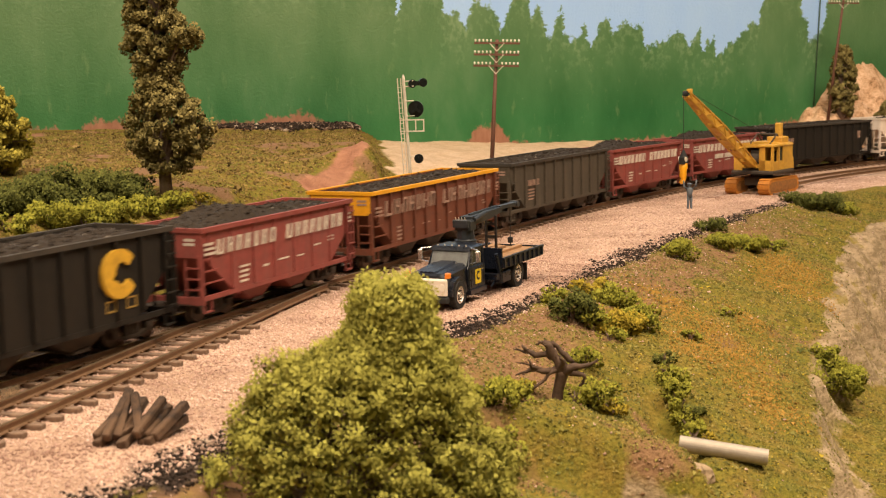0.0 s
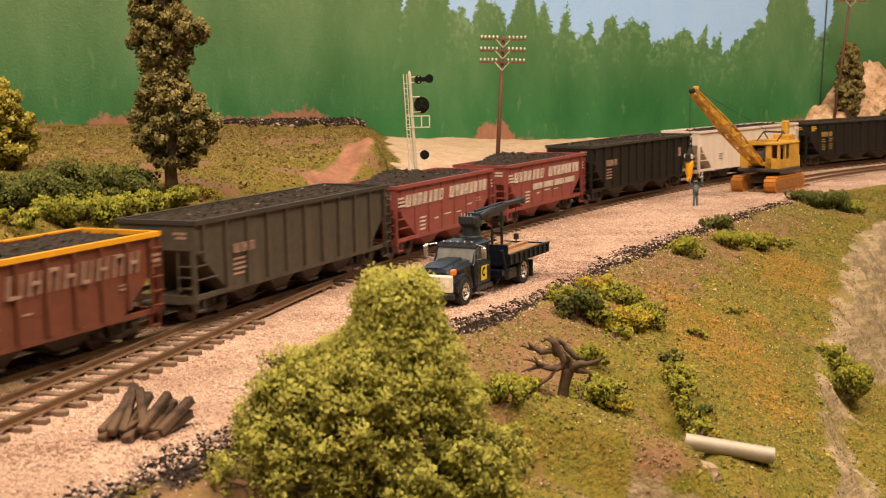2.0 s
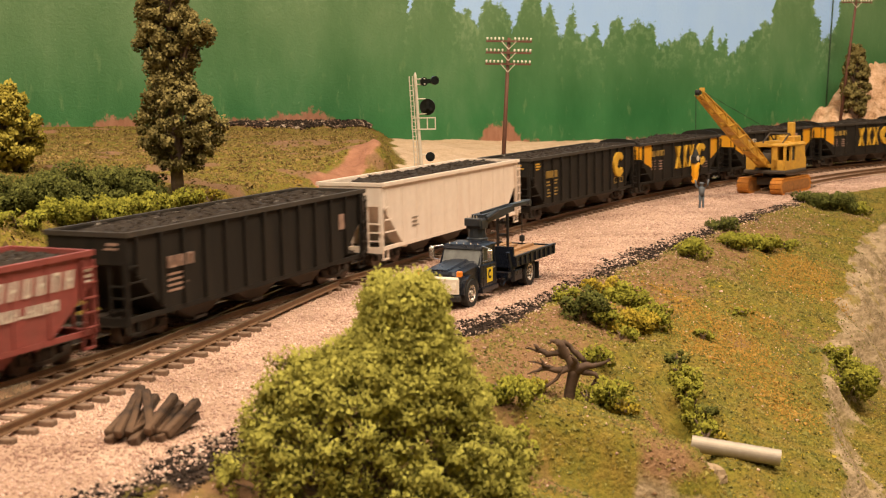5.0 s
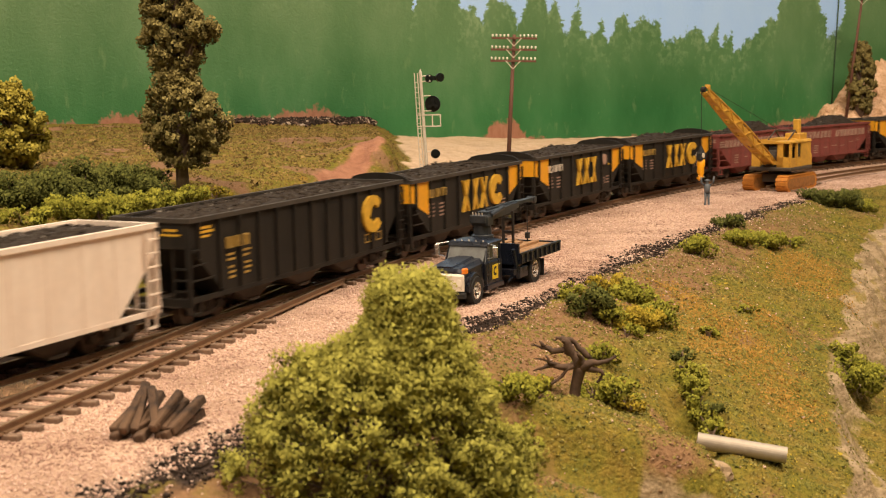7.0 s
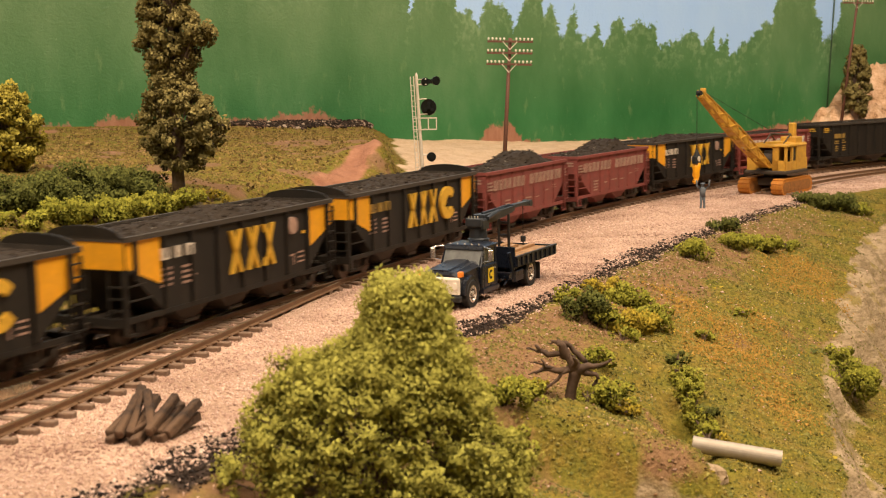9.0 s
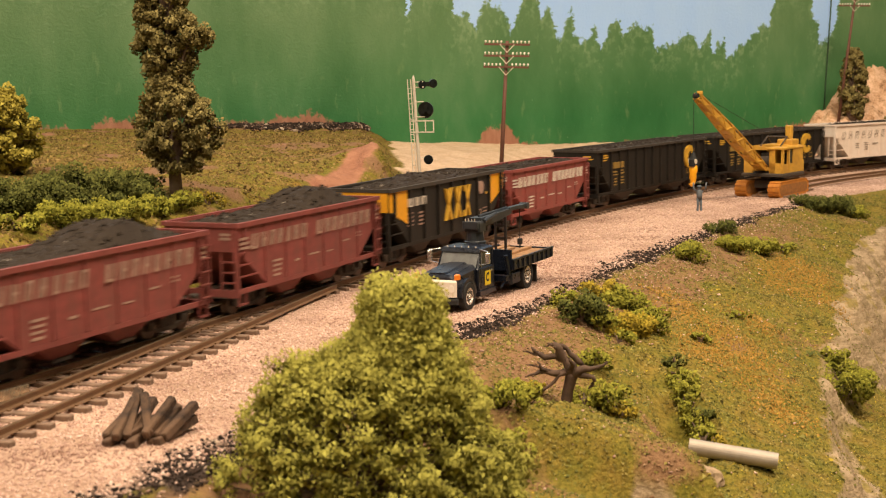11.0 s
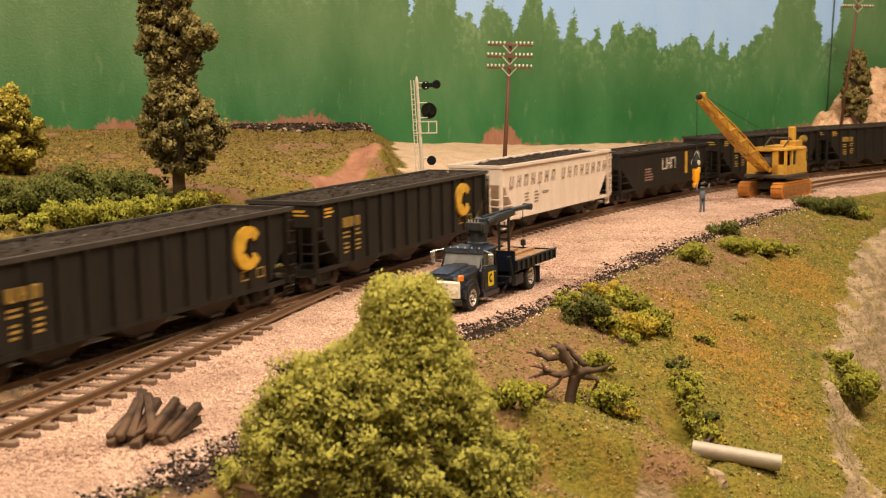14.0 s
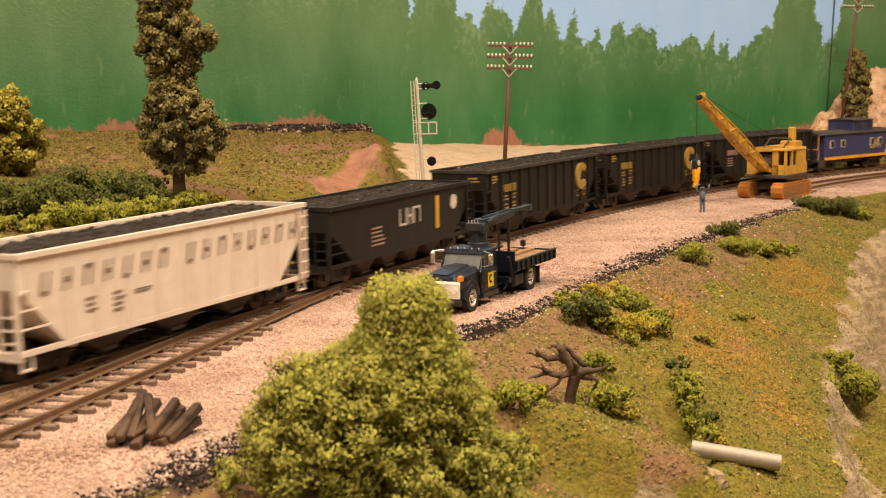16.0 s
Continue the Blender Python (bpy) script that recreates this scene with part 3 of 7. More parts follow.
def wall_material():
    m, nt, b = nodes_of("painted_backdrop")
    pos = place_of(nt)
    sep = nt.nodes.new("ShaderNodeSeparateXYZ")
    nt.links.new(pos, sep.inputs[0])
    x, z = calc(nt, "MULTIPLY", sep.outputs["X"], 100.0), calc(nt, "MULTIPLY", sep.outputs["Z"], 100.0)
    soft = place_of(nt, (22, 1, 9))
    broad, streak = noise_node(nt, 1.0, 4, 0.6, soft), noise_node(nt, 1.0, 5, 0.65, place_of(nt, (130, 1, 38)))
    fleck = noise_node(nt, 260, 3, 0.6, pos)
    green = ramp(nt, broad, [(0.3, (0.022, 0.130, 0.040)), (0.55, (0.040, 0.175, 0.060)), (0.75, (0.085, 0.22, 0.095))])
    up = nt.nodes.new("ShaderNodeMapRange")
    up.inputs[1].default_value, up.inputs[2].default_value = 5.0, 15.0
    nt.links.new(z, up.inputs[0])
    green = mixc(nt, calc(nt, "MULTIPLY", up.outputs[0], 0.85), green, ramp(nt, broad, [(0.3, (0.090, 0.185, 0.075)), (0.7, (0.165, 0.26, 0.13))]))
    green = mixc(nt, calc(nt, "MULTIPLY", ramp(nt, streak, [(0.60, (0, 0, 0)), (0.72, (1, 1, 1))]), 0.5), green, (0.16, 0.27, 0.12))
    green = mixc(nt, calc(nt, "MULTIPLY", ramp(nt, fleck, [(0.70, (0, 0, 0)), (0.76, (1, 1, 1))]), 0.5), green, (0.22, 0.36, 0.20))
    # tree line: a slow swell with pointed tops of two widths
    lean = calc(nt, "SUBTRACT", x, calc(nt, "MULTIPLY_ADD", z, 0.10, -1.2))
    bough = noise_node(nt, 1.0, 4, 0.75, place_of(nt, (70, 1, 260)))
    lean = calc(nt, "ADD", lean, calc(nt, "MULTIPLY_ADD", bough, 1.3, -0.65))
    edge = nt.nodes.new("ShaderNodeFloatCurve")
    c = edge.mapping.curves[0]
    # tall spruces over the yard, then the lower wood towards the rocks
    stops = SPRUCES + FAR_WOOD
    c.points[0].location, c.points[1].location = stops[0], stops[-1]
    for p in stops[1:-1]:
        c.points.new(*p)
    for p in c.points:
        p.handle_type = "VECTOR"
    edge.mapping.extend = "HORIZONTAL"
    edge.mapping.update()
    nt.links.new(calc(nt, "MULTIPLY_ADD", lean, 1 / 56.0, 6 / 56.0, clamp=True), edge.inputs["Value"])
    top = calc(nt, "MULTIPLY_ADD", edge.outputs[0], 16.0, 5.5)
    ragged = noise_node(nt, 1.0, 4, 0.7, place_of(nt, (190, 1, 120)))
    dabs = noise_node(nt, 1.0, 3, 0.6, place_of(nt, (210, 1, 150)))
    over = calc(nt, "ADD", calc(nt, "SUBTRACT", z, top), calc(nt, "MULTIPLY_ADD", ragged, 3.4, -1.7))
    sky = calc(nt, "MULTIPLY_ADD", over, 3.2, 0.5, clamp=True)
    blue = ramp(nt, broad, [(0.3, (0.35, 0.57, 1.0)), (0.7, (0.40, 0.62, 1.0))])
    # thin pale paint dragged over the upper branches
    near_top = calc(nt, "MULTIPLY_ADD", calc(nt, "ADD", over, calc(nt, "MULTIPLY_ADD", broad, 6.0, -3.0)), 0.22, 0.95, clamp=True)
    pale = calc(nt, "MULTIPLY", near_top, ramp(nt, dabs, [(0.48, (0, 0, 0)), (0.64, (0.6, 0.6, 0.6))]))
    green = mixc(nt, pale, green, (0.27, 0.40, 0.22))
    col = mixc(nt, sky, green, blue)
    # bare clay colour in patches along the foot
    low = nt.nodes.new("ShaderNodeFloatCurve")
    c = low.mapping.curves[0]
    stops = [(0.000, 0.150), (0.116, 0.202), (0.202, 0.180), (0.210, 0.191), (0.233, 0.189), (0.244, 0.162), (0.252, 0.207), (0.277, 0.207), (0.282, 0.164), (0.333, 0.157), (0.340, 0.196), (0.369, 0.192), (0.381, 0.206), (0.398, 0.215), (0.418, 0.185), (0.428, 0.135), (0.527, 0.101), (0.537, 0.147), (0.553, 0.155), (0.567, 0.102), (0.668, 0.085), (0.678, 0.090), (0.710, 0.088), (0.758, 0.092), (0.803, 0.120), (1.000, 0.200)]
    c.points[0].location, c.points[1].location = stops[0], stops[-1]
    for p in stops[1:-1]:
        c.points.new(*p)
    low.mapping.update()
    nt.links.new(calc(nt, "MULTIPLY_ADD", x, 1 / 120.0, 0.5), low.inputs["Value"])
    foot = calc(nt, "ADD", calc(nt, "SUBTRACT", calc(nt, "MULTIPLY", low.outputs[0], 30.0), z), calc(nt, "MULTIPLY_ADD", ragged, 2.4, -1.2))
    clay = ramp(nt, streak, [(0.3, (0.27, 0.12, 0.075)), (0.7, (0.40, 0.21, 0.14))])
    col = mixc(nt, calc(nt, "MULTIPLY_ADD", foot, 3.0, 0.0, clamp=True), col, clay)
    nt.links.new(col, b.inputs["Base Color"])
    b.inputs["Roughness"].default_value = 0.42
    b.inputs["Specular IOR Level"].default_value = 0.4
    bump(nt, b, calc(nt, "ADD", noise_node(nt, 380, 4, 0.6, pos), calc(nt, "MULTIPLY", streak, 0.4)), 0.4, 0.0015)
    return m


def build_wall():
    sh = Shape()
    # a gently bent board wall with thickness
    xs = np.arange(-420, 481, 6.0)
    yy = wall_y(xs)
    for _ in range(3):
        yy = np.convolve(np.pad(yy, 2, mode="edge"), np.ones(5) / 5, "valid")
    rows = []
    for x, y in zip(xs, yy):
        rows.append([(x, y, -20), (x, y, 135), (x, y + 3, 135), (x, y + 3, -20)])
    sh.loft(rows)
    return single("wall_north", sh, wall_material(), "wall painted with green woods and blue sky", "wall", kind="structure")


build_wall()
single("layout_bench", Shape().box(-342, 420, -70, 94, -32, -26).box(-342, 420, -70, -66, -40, -13), M_FLOOR, "plain brown layout bench below the scenery", "bench", kind="structure")
for name, dims in (("wall_west", (-424, -420, -300, 101, -95, 135)), ("wall_east", (480, 484, -300, 181, -95, 135)), ("wall_south", (-424, 484, -304, -300, -95, 135))):
    single(name, Shape().box(*dims), M_ROOM, "plain pale room wall", "wall", kind="structure")
single("ceiling", Shape().box(-424, 484, -304, 181, 135, 139), M_ROOM, "plain pale ceiling", "ceiling", kind="structure")
single("floor", Shape().box(-424, 484, -304, 181, -99, -95), M_FLOOR, "plain brown room floor", "floor", kind="structure")


# ---- track ----
def sweep(path, profile):
    """A closed outline (side, height) carried along plan points with headings."""
    rows = [[(x + math.sin(a) * o, y - math.cos(a) * o, z) for o, z in profile] for x, y, a in path]
    return Shape().loft(rows)


RAIL = [(-0.11, -0.25), (0.11, -0.25), (0.10, -0.22), (0.03, -0.19), (0.03, -0.08), (0.065, -0.06), (0.065, -0.012), (-0.065, -0.012), (-0.065, -0.06), (-0.03, -0.08), (-0.03, -0.19), (-0.10, -0.22)]
HEAD = [(-0.055, -0.012), (0.055, -0.012), (0.05, 0.0), (-0.05, 0.0)]
TIE_MESH = Shape().cut_box(-0.15, 0.15, -1.45, 1.45, -0.46, -0.25, 0.03).mesh("tie")
SPIKE_MESH = Shape()
for o in (-0.98, -0.67, 0.67, 0.98):
    SPIKE_MESH.box(-0.05, 0.05, o - 0.05, o + 0.05, -0.26, -0.19)
SPIKE_MESH = SPIKE_MESH.mesh("tie_plate")


def track(name, label, s0, s1, offset, parts, gaps=(), tie_len=None):
    ob = thing(name, label, "railway track", kind="structure")
    ss = np.arange(s0, s1 + 0.01, 1.0)

    def run(side):
        out = []
        for s in ss:
            o, slope = offset(s), (offset(s + 0.2) - offset(s - 0.2)) / 0.4
            x, y, a = on_line(s, o + side)
            out.append((x, y, a - math.atan(slope)))
        return out
    for side in (-0.89, 0.89):
        r = part("rail", sweep(run(side), RAIL), M_RAIL, ob)
        part("rail_head", sweep(run(side), HEAD), M_RAILTOP, r, "rubbed bright rail top")
    rest = Shape()
    n = int((s1 - s0) / 0.93)
    for i in range(n):
        s = s0 + 0.3 + i * 0.93
        o, slope = offset(s), (offset(s + 0.2) - offset(s - 0.2)) / 0.4
        x, y, a = on_line(s + random.uniform(-0.05, 0.05), o)
        turn = math.degrees(a - math.atan(slope)) + random.uniform(-1.5, 1.5)
        if any(g0 < s < g1 for g0, g1 in gaps):
            continue
        if parts[0] <= s <= parts[1]:
            t = part("tie", TIE_MESH, M_TIE, ob, m=at(x, y, 0, 0, 0, turn))
            part("tie_plate", SPIKE_MESH, M_RAIL, t)
        else:
            c, w = math.cos(radians(turn)), math.sin(radians(turn))
            k = Shape().box(-0.125, 0.125, -1.45, 1.45, -0.42, -0.25)
            rest.add([(x + c * p - w * q, y + w * p + c * q, z) for p, q, z in k.v], k.f)
    if rest.v:
        tagged(part("tie_row", rest, M_TIE, ob), kind="stuff")
    return ob


track("main_track", "brown railway track with rusty rails on gravel", -330, 410, lambda s: 0.0, (-34, 66))
track("siding_track", "brown siding track on dark wooden ties", -70, -3, siding, (-36, -4), gaps=((-75, -29.6), (-12, 0)))
track("yard_track", "half-buried rusty yard track in gravel", 50, 150, lambda s: 6.4 + 1.5 * math.exp(-((s - 48) / 9) ** 2), (52, 90), gaps=((58, 150),))

def bright_rail():
    a, b = Vector((-14.6, 38.5, 0.0)), Vector((-13.19, 40.82, 0.0))
    d = (b - a).normalized()
    n = Vector((d.y, -d.x, 0)) * 0.05
    rows = [[tuple(p + n + Vector((0, 0, q))) for q in (-0.3, 0.015)] + [tuple(p - n + Vector((0, 0, q))) for q in (0.015, -0.3)] for p in (a, b)]
    single("turnout_rail", Shape().loft(rows), M_BRASS, "short bare bright metal rail of the turnout", "rail", kind="structure")


M_BRASS = plain("bare_bright_rail", (0.85, 0.72, 0.52), 0.25, metal=0.85, vary=0.08, relief=0.0)
bright_rail()

# ---- the train ----
def coal_load(length, width, z, humps, seed, low=0.0):
    """Heaped coal: a bumpy bed with loose lumps on it."""
    r = random.Random(seed)
    sh = Shape()
    nx, ny = int(length / 0.22), 14
    hx = [(r.uniform(-0.42, 0.42) * length, r.uniform(0.8, 1.0)) for _ in range(humps)]
    grid = []
    for i in range(nx + 1):
        for j in range(ny + 1):
            x, y = (i / nx - 0.5) * length, (j / ny - 0.5) * width
            edge = min(1, (1 - abs(2 * y / width)) * 2.2) * min(1, (1 - abs(2 * x / length)) * 6)
            h = 0.12 + edge * 0.22
            if humps:
                h += edge * sum(0.30 * a * math.exp(-((x - c) / 1.6) ** 2) for c, a in hx)
            h += (noise.noise((x * 2.2 + seed, y * 2.2, 0)) * 0.10 + noise.noise((x * 6 + seed, y * 6, 3)) * 0.07) * (0.35 + edge)
            # the load tails off towards the leading end where it was filled short
            h -= low * (0.1 + 3.5 * max(0.0, 1 - (x / length + 0.5) / 0.16))
            grid.append((x, y, z - 0.3 + h))
    f = [(i * (ny + 1) + j, (i + 1) * (ny + 1) + j, (i + 1) * (ny + 1) + j + 1, i * (ny + 1) + j + 1) for i in range(nx) for j in range(ny)]
    sh.add(grid, f)
    for _ in range(int(length * 40)):
        i, j = r.randrange(1, nx), r.randrange(1, ny)
        x, y, zz = grid[i * (ny + 1) + j]
        lump(sh, x + r.uniform(-0.1, 0.1), y + r.uniform(-0.1, 0.1), zz + 0.01, r.uniform(0.04, 0.11), r)
    return sh


def lump(sh, x, y, z, q, r):
    """A broken little stone of eight faces."""
    j = lambda: q * r.uniform(0.55, 1.25)
    v = [(x + j(), y + q * r.uniform(-.4, .4), z), (x, y + j(), z + q * r.uniform(-.3, .3)), (x - j(), y, z + q * r.uniform(-.3, .3)), (x, y - j(), z), (x + q * r.uniform(-.3, .3), y, z + j() * 0.8), (x, y, z - j() * 0.7)]
    sh.add(v, [(0, 1, 4), (1, 2, 4), (2, 3, 4), (3, 0, 4), (1, 0, 5), (2, 1, 5), (3, 2, 5), (0, 3, 5)])


def bogie(parent, x):
    """A two-axle freight truck."""
    b = part("truck_bolster", Shape().box(-0.22, 0.22, -0.95, 0.95, 0.42, 0.72), M_STEEL, parent, m=at(x, 0, 0))
    for y in (-1.12, 0.94):
        f = part("side_frame", SIDE_FRAME.get(y) or SIDE_FRAME.setdefault(y, side_frame(y)), M_STEEL, b)
        for xx in (-1.0, 1.0):
            part("journal_box", JOURNAL.setdefault(y, Shape().cut_box(-0.2, 0.2, y - 0.06, y + 0.24, 0.36, 0.70, 0.05).mesh("journal_box")), M_STEEL, f, m=at(xx, 0, 0))
    for xx in (-1.0, 1.0):
        part("wheelset", WHEELSET, M_WHEEL, b, m=at(xx, 0, 0))
    return b


def side_frame(y):
    sh = Shape()
    # top and bottom bars, end bars and the spring pocket
    sh.prism_y([(-1.28, 0.60), (-0.45, 0.82), (0.45, 0.82), (1.28, 0.60), (1.28, 0.74), (0.45, 0.95), (-0.45, 0.95), (-1.28, 0.74)], y, y + 0.18)
    sh.prism_y([(-1.2, 0.44), (-0.42, 0.20), (0.42, 0.20), (1.2, 0.44), (1.2, 0.56), (0.42, 0.34), (-0.42, 0.34), (-1.2, 0.56)], y, y + 0.18)
    for a in (-0.42, 0.30):
        sh.box(a, a + 0.12, y + 0.01, y + 0.17, 0.30, 0.85)
    for a in (-0.16, 0.0, 0.16):
        sh.tube([(a, y + 0.09, 0.32), (a, y + 0.09, 0.82)], 0.065, 6)
    return sh.mesh("side_frame")


SIDE_FRAME, JOURNAL = {}, {}
WHEELSET = Shape()
WHEELSET.tube([(0, -1.0, 0.475), (0, 1.0, 0.475)], 0.12, 8)
for y0 in (-0.98, 0.68):
    WHEELSET.drum_y(0, 0.475, 0.475, y0, y0 + 0.28, 18)
    WHEELSET.drum_y(0, 0.475, 0.55, (y0 + 0.20) if y0 < 0 else y0, (y0 + 0.28) if y0 < 0 else y0 + 0.08, 18)
WHEELSET = WHEELSET.mesh("wheelset")


def ladder(x0, x1, y, z0, z1, rungs):
    sh = Shape()
    for x in (x0, x1):
        sh.box(x - 0.03, x + 0.03, y - 0.05, y + 0.05, z0, z1)
    for k in range(rungs):
        z = z0 + (z1 - z0) * (k + 0.5) / rungs
        sh.box(x0 - 0.04, x1 + 0.04, y - 0.09, y - 0.01, z - 0.025, z + 0.025)
    return sh


def hopper(L, H, paint, ribs, bays, coal_humps=0, offset_side=False, shields=False, corners=None, seed=1, rim=None, sill=1.12, cut=2.1, drop=1.05, end_paint=None, proud=0.13, load_drop=0.0):
    """An open hopper wagon, local x along the line, the aisle side at -y, rail top at z 0."""
    W, h = 1.75, L / 2
    ob = thing("hopper_car", "hopper car", "hopper car")
    side = [(-h, H), (h, H), (h, H - drop), (h - cut, sill), (-h + cut, sill), (-h, H - drop)]
    for y in (-W, W - 0.09):
        part("side_sheet", Shape().prism_y(side, y, y + 0.09), paint, ob)
    step = (L - 1.0) / (ribs - 1) if ribs > 1 else 0
    for y in (-W - proud, W):
        rib_mesh = {}
        for k in range(ribs):
            x = -h + 0.5 + k * step
            low = max(sill, H - drop - (x + h) / cut * (H - drop - sill) - 0.05, H - drop - (h - x) / cut * (H - drop - sill) - 0.05)
            key = round(low, 2)
            if key not in rib_mesh:
                wd = 0.075 if not offset_side else 0.05
                rib_mesh[key] = Shape().prism_x([(y, low + 0.06), (y + proud, low), (y + proud, H - 0.1), (y, H - 0.12)], -wd, wd).mesh("rib")
            if not offset_side:
                part("rib", rib_mesh[key], paint, ob, m=at(x, 0, 0))
    # rim round the top
    sh = Shape()
    for y in (-W - 0.12, W - 0.06):
        sh.box(-h - 0.04, h + 0.04, y, y + 0.18, H - 0.12, H + 0.06)
    for x in (-h - 0.05, h - 0.12):
        sh.box(x, x + 0.17, -W + 0.06, W - 0.06, H - 0.12, H + 0.055)
    part("top_rim", sh, rim or paint, ob)
    # ends, sloping sheets and the floor between
    for sgn in (-1, 1):
        x = sgn * h
        part("end_sheet", Shape().box(min(x, x - sgn * 0.09), max(x, x - sgn * 0.09), -W + 0.1, W - 0.1, H - drop - 0.05, H - 0.1), (end_paint if sgn < 0 and end_paint else paint), ob)
        part("slope_sheet", Shape().prism_y([(x - sgn * 0.02, H - drop + 0.02), (x - sgn * 0.12, H - drop + 0.02), (x - sgn * (cut + 0.7), sill - 0.25), (x - sgn * (cut + 0.55), sill - 0.3)], -W + 0.1, W - 0.1), paint, ob)
        for y in (-W, W - 0.2):
            part("corner_post", Shape().box(x - 0.12 if sgn > 0 else x - 0.02, x + 0.02 if sgn > 0 else x + 0.12, y, y + 0.2, sill - 0.28, H - drop + 0.05), paint, ob)
        part("end_beam", Shape().box(min(x, x - sgn * 0.2), max(x, x - sgn * 0.2), -W + 0.02, W - 0.02, sill - 0.32, sill - 0.02), paint, ob)
        part("platform", Shape().box(min(x, x - sgn * cut), max(x, x - sgn * cut), -1.2, 1.2, sill - 0.36, sill - 0.3), M_STEEL, ob)
        for yy in (-0.9, 0.0, 0.9):
            part("end_brace", Shape().tube([(x - sgn * 0.1, yy, sill - 0.1), (x - sgn * 0.12, yy, H - drop)], 0.06, 6), paint, ob)
        part("coupler", Shape().box(min(x, x + sgn * 0.75), max(x, x + sgn * 0.75), -0.13, 0.13, 0.72, 0.92).cut_box(x + sgn * 0.62 - 0.22, x + sgn * 0.62 + 0.22, -0.2, 0.2, 0.64, 1.0, 0.06), M_STEEL, ob)
    lo = Shape().box(-h, h, -W - 0.02, -W + 0.1, sill - 0.16, sill + 0.02).box(-h, h, W - 0.1, W + 0.02, sill - 0.16, sill + 0.02)
    part("side_sill", lo, paint, ob)
    part("centre_sill", Shape().box(-h + 0.1, h - 0.1, -0.28, 0.28, 0.72, 1.05), M_STEEL, ob)
    # step irons under each corner
    for sgn in (-1, 1):
        for y in (-W, W - 0.08):
            st = Shape()
            x0, x1 = sorted((sgn * (h - 0.05), sgn * (h - 0.6)))
            st.box(x0, x0 + 0.06, y, y + 0.08, 0.5, sill - 0.1).box(x1 - 0.06, x1, y, y + 0.08, 0.5, sill - 0.1).box(x0, x1, y - 0.03, y + 0.1, 0.48, 0.55)
            part("step_iron", st, paint, ob)
    # chutes
    span = L - 2 * cut - 1.4
    for k in range(bays):
        x = -span / 2 + span * (k + 0.5) / bays
        w = span / bays / 2 * 0.96
        ch = Shape().loft([[(x - w, -1.45, sill - 0.02), (x + w, -1.45, sill - 0.02), (x + w, 1.45, sill - 0.02), (x - w, 1.45, sill - 0.02)],
                           [(x - 0.35, -1.3, 0.34), (x + 0.35, -1.3, 0.34), (x + 0.35, 1.3, 0.34), (x - 0.35, 1.3, 0.34)]])
        c = part("chute", ch, paint if bays < 3 else M_STEEL, ob)
        part("chute_door", Shape().box(x - 0.42, x + 0.42, -1.38, 1.38, 0.30, 0.42), M_STEEL, c)
    # ladders: on each side at the trailing end, grab irons at the leading one
    rungs = 6 if H > 3.9 else 5
    for y in (-W - 0.12, W + 0.12):
        part("ladder", ladder(h - 0.62, h - 0.06, y, sill - 0.1, H - 0.25, rungs), paint, ob)
        g = Shape()
        for k in range(3):
            z = H - drop - 0.1 - k * (H - drop - sill) / 3.4
            g.box(-h + 0.02, -h + 0.5 + 0.42 * k, y - 0.03, y + 0.03, z - 0.03, z + 0.03)
        part("grab_iron", g, paint, ob)
    for k in range(3):
        z = sill + 0.3 + k * 0.42
        part("end_rung", Shape().box(-h - 0.12, -h - 0.06, -W + 0.1, -W + 0.7, z - 0.03, z + 0.03), paint, ob)
    if corners:
        for sgn in (-1, 1):
            tri = [(sgn * (h - 0.03), H - 0.12), (sgn * (h - 0.03), H - drop), (sgn * (h - cut * 0.95), H - 1.85), (sgn * (h - cut * 0.95), H - 0.12)]
            part("corner_panel", Shape().prism_y(tri, -W - 0.022, -W + 0.002), corners, ob, "bright yellow corner panel")
            x = sgn * h
            part("end_panel", Shape().box(min(x, x + sgn * 0.025), max(x, x + sgn * 0.025), -W + 0.05, W - 0.05, H - drop - 0.05, H - 0.12), corners, ob, "bright yellow end panel")
    if shields:
        for sgn in (-1, 1):
            x = sgn * (h - 0.02)
            arc = [(y, H + 0.45 * math.sqrt(max(0, 1 - (y / W) ** 2))) for y in np.linspace(-W, W, 13)]
            part("end_shield", Shape().prism_x([(-W, H - 0.02), *arc, (W, H - 0.02)], x - 0.07, x + 0.07), paint, ob, "arched end board")
    for sgn in (-1, 1):
        bogie(ob, sgn * (h - 1.75))
    part("coal_load", coal_load(L - 0.25, 2 * W - 0.2, H, coal_humps, seed, load_drop), M_COAL, ob, "heaped black coal")
    return ob


def letters(ob, x, z, widths, tall, material, gap=0.12, name="lettering", side=-1.885, label="", italic=0.0):
    """Plain block marks in a row, one for each character, on the aisle side."""
    sh = Shape()
    for k, w in enumerate(widths):
        if w > 0:
            t = min(0.13, w * 0.34) * (0.62 if tall > 0.7 else 1.0)
            for a, c in ((x, t), (x + w - t * 0.7, t * 0.7)):
                sh.prism_y([(a, z), (a + c, z), (a + c + italic, z + tall), (a + italic, z + tall)], side - 0.006, side + 0.14)
            b = z + tall * (0.0, 0.44, 0.86, 0.44)[k % 4]
            lift = italic * (b - z) / tall
            sh.box(x + t * 0.6 + lift, x + w - t * 0.4 + lift, side - 0.006, side + 0.14, b, b + tall * 0.14)
        x += abs(w) + gap
    return tagged(part(name, sh, material, ob, label), kind="stuff")


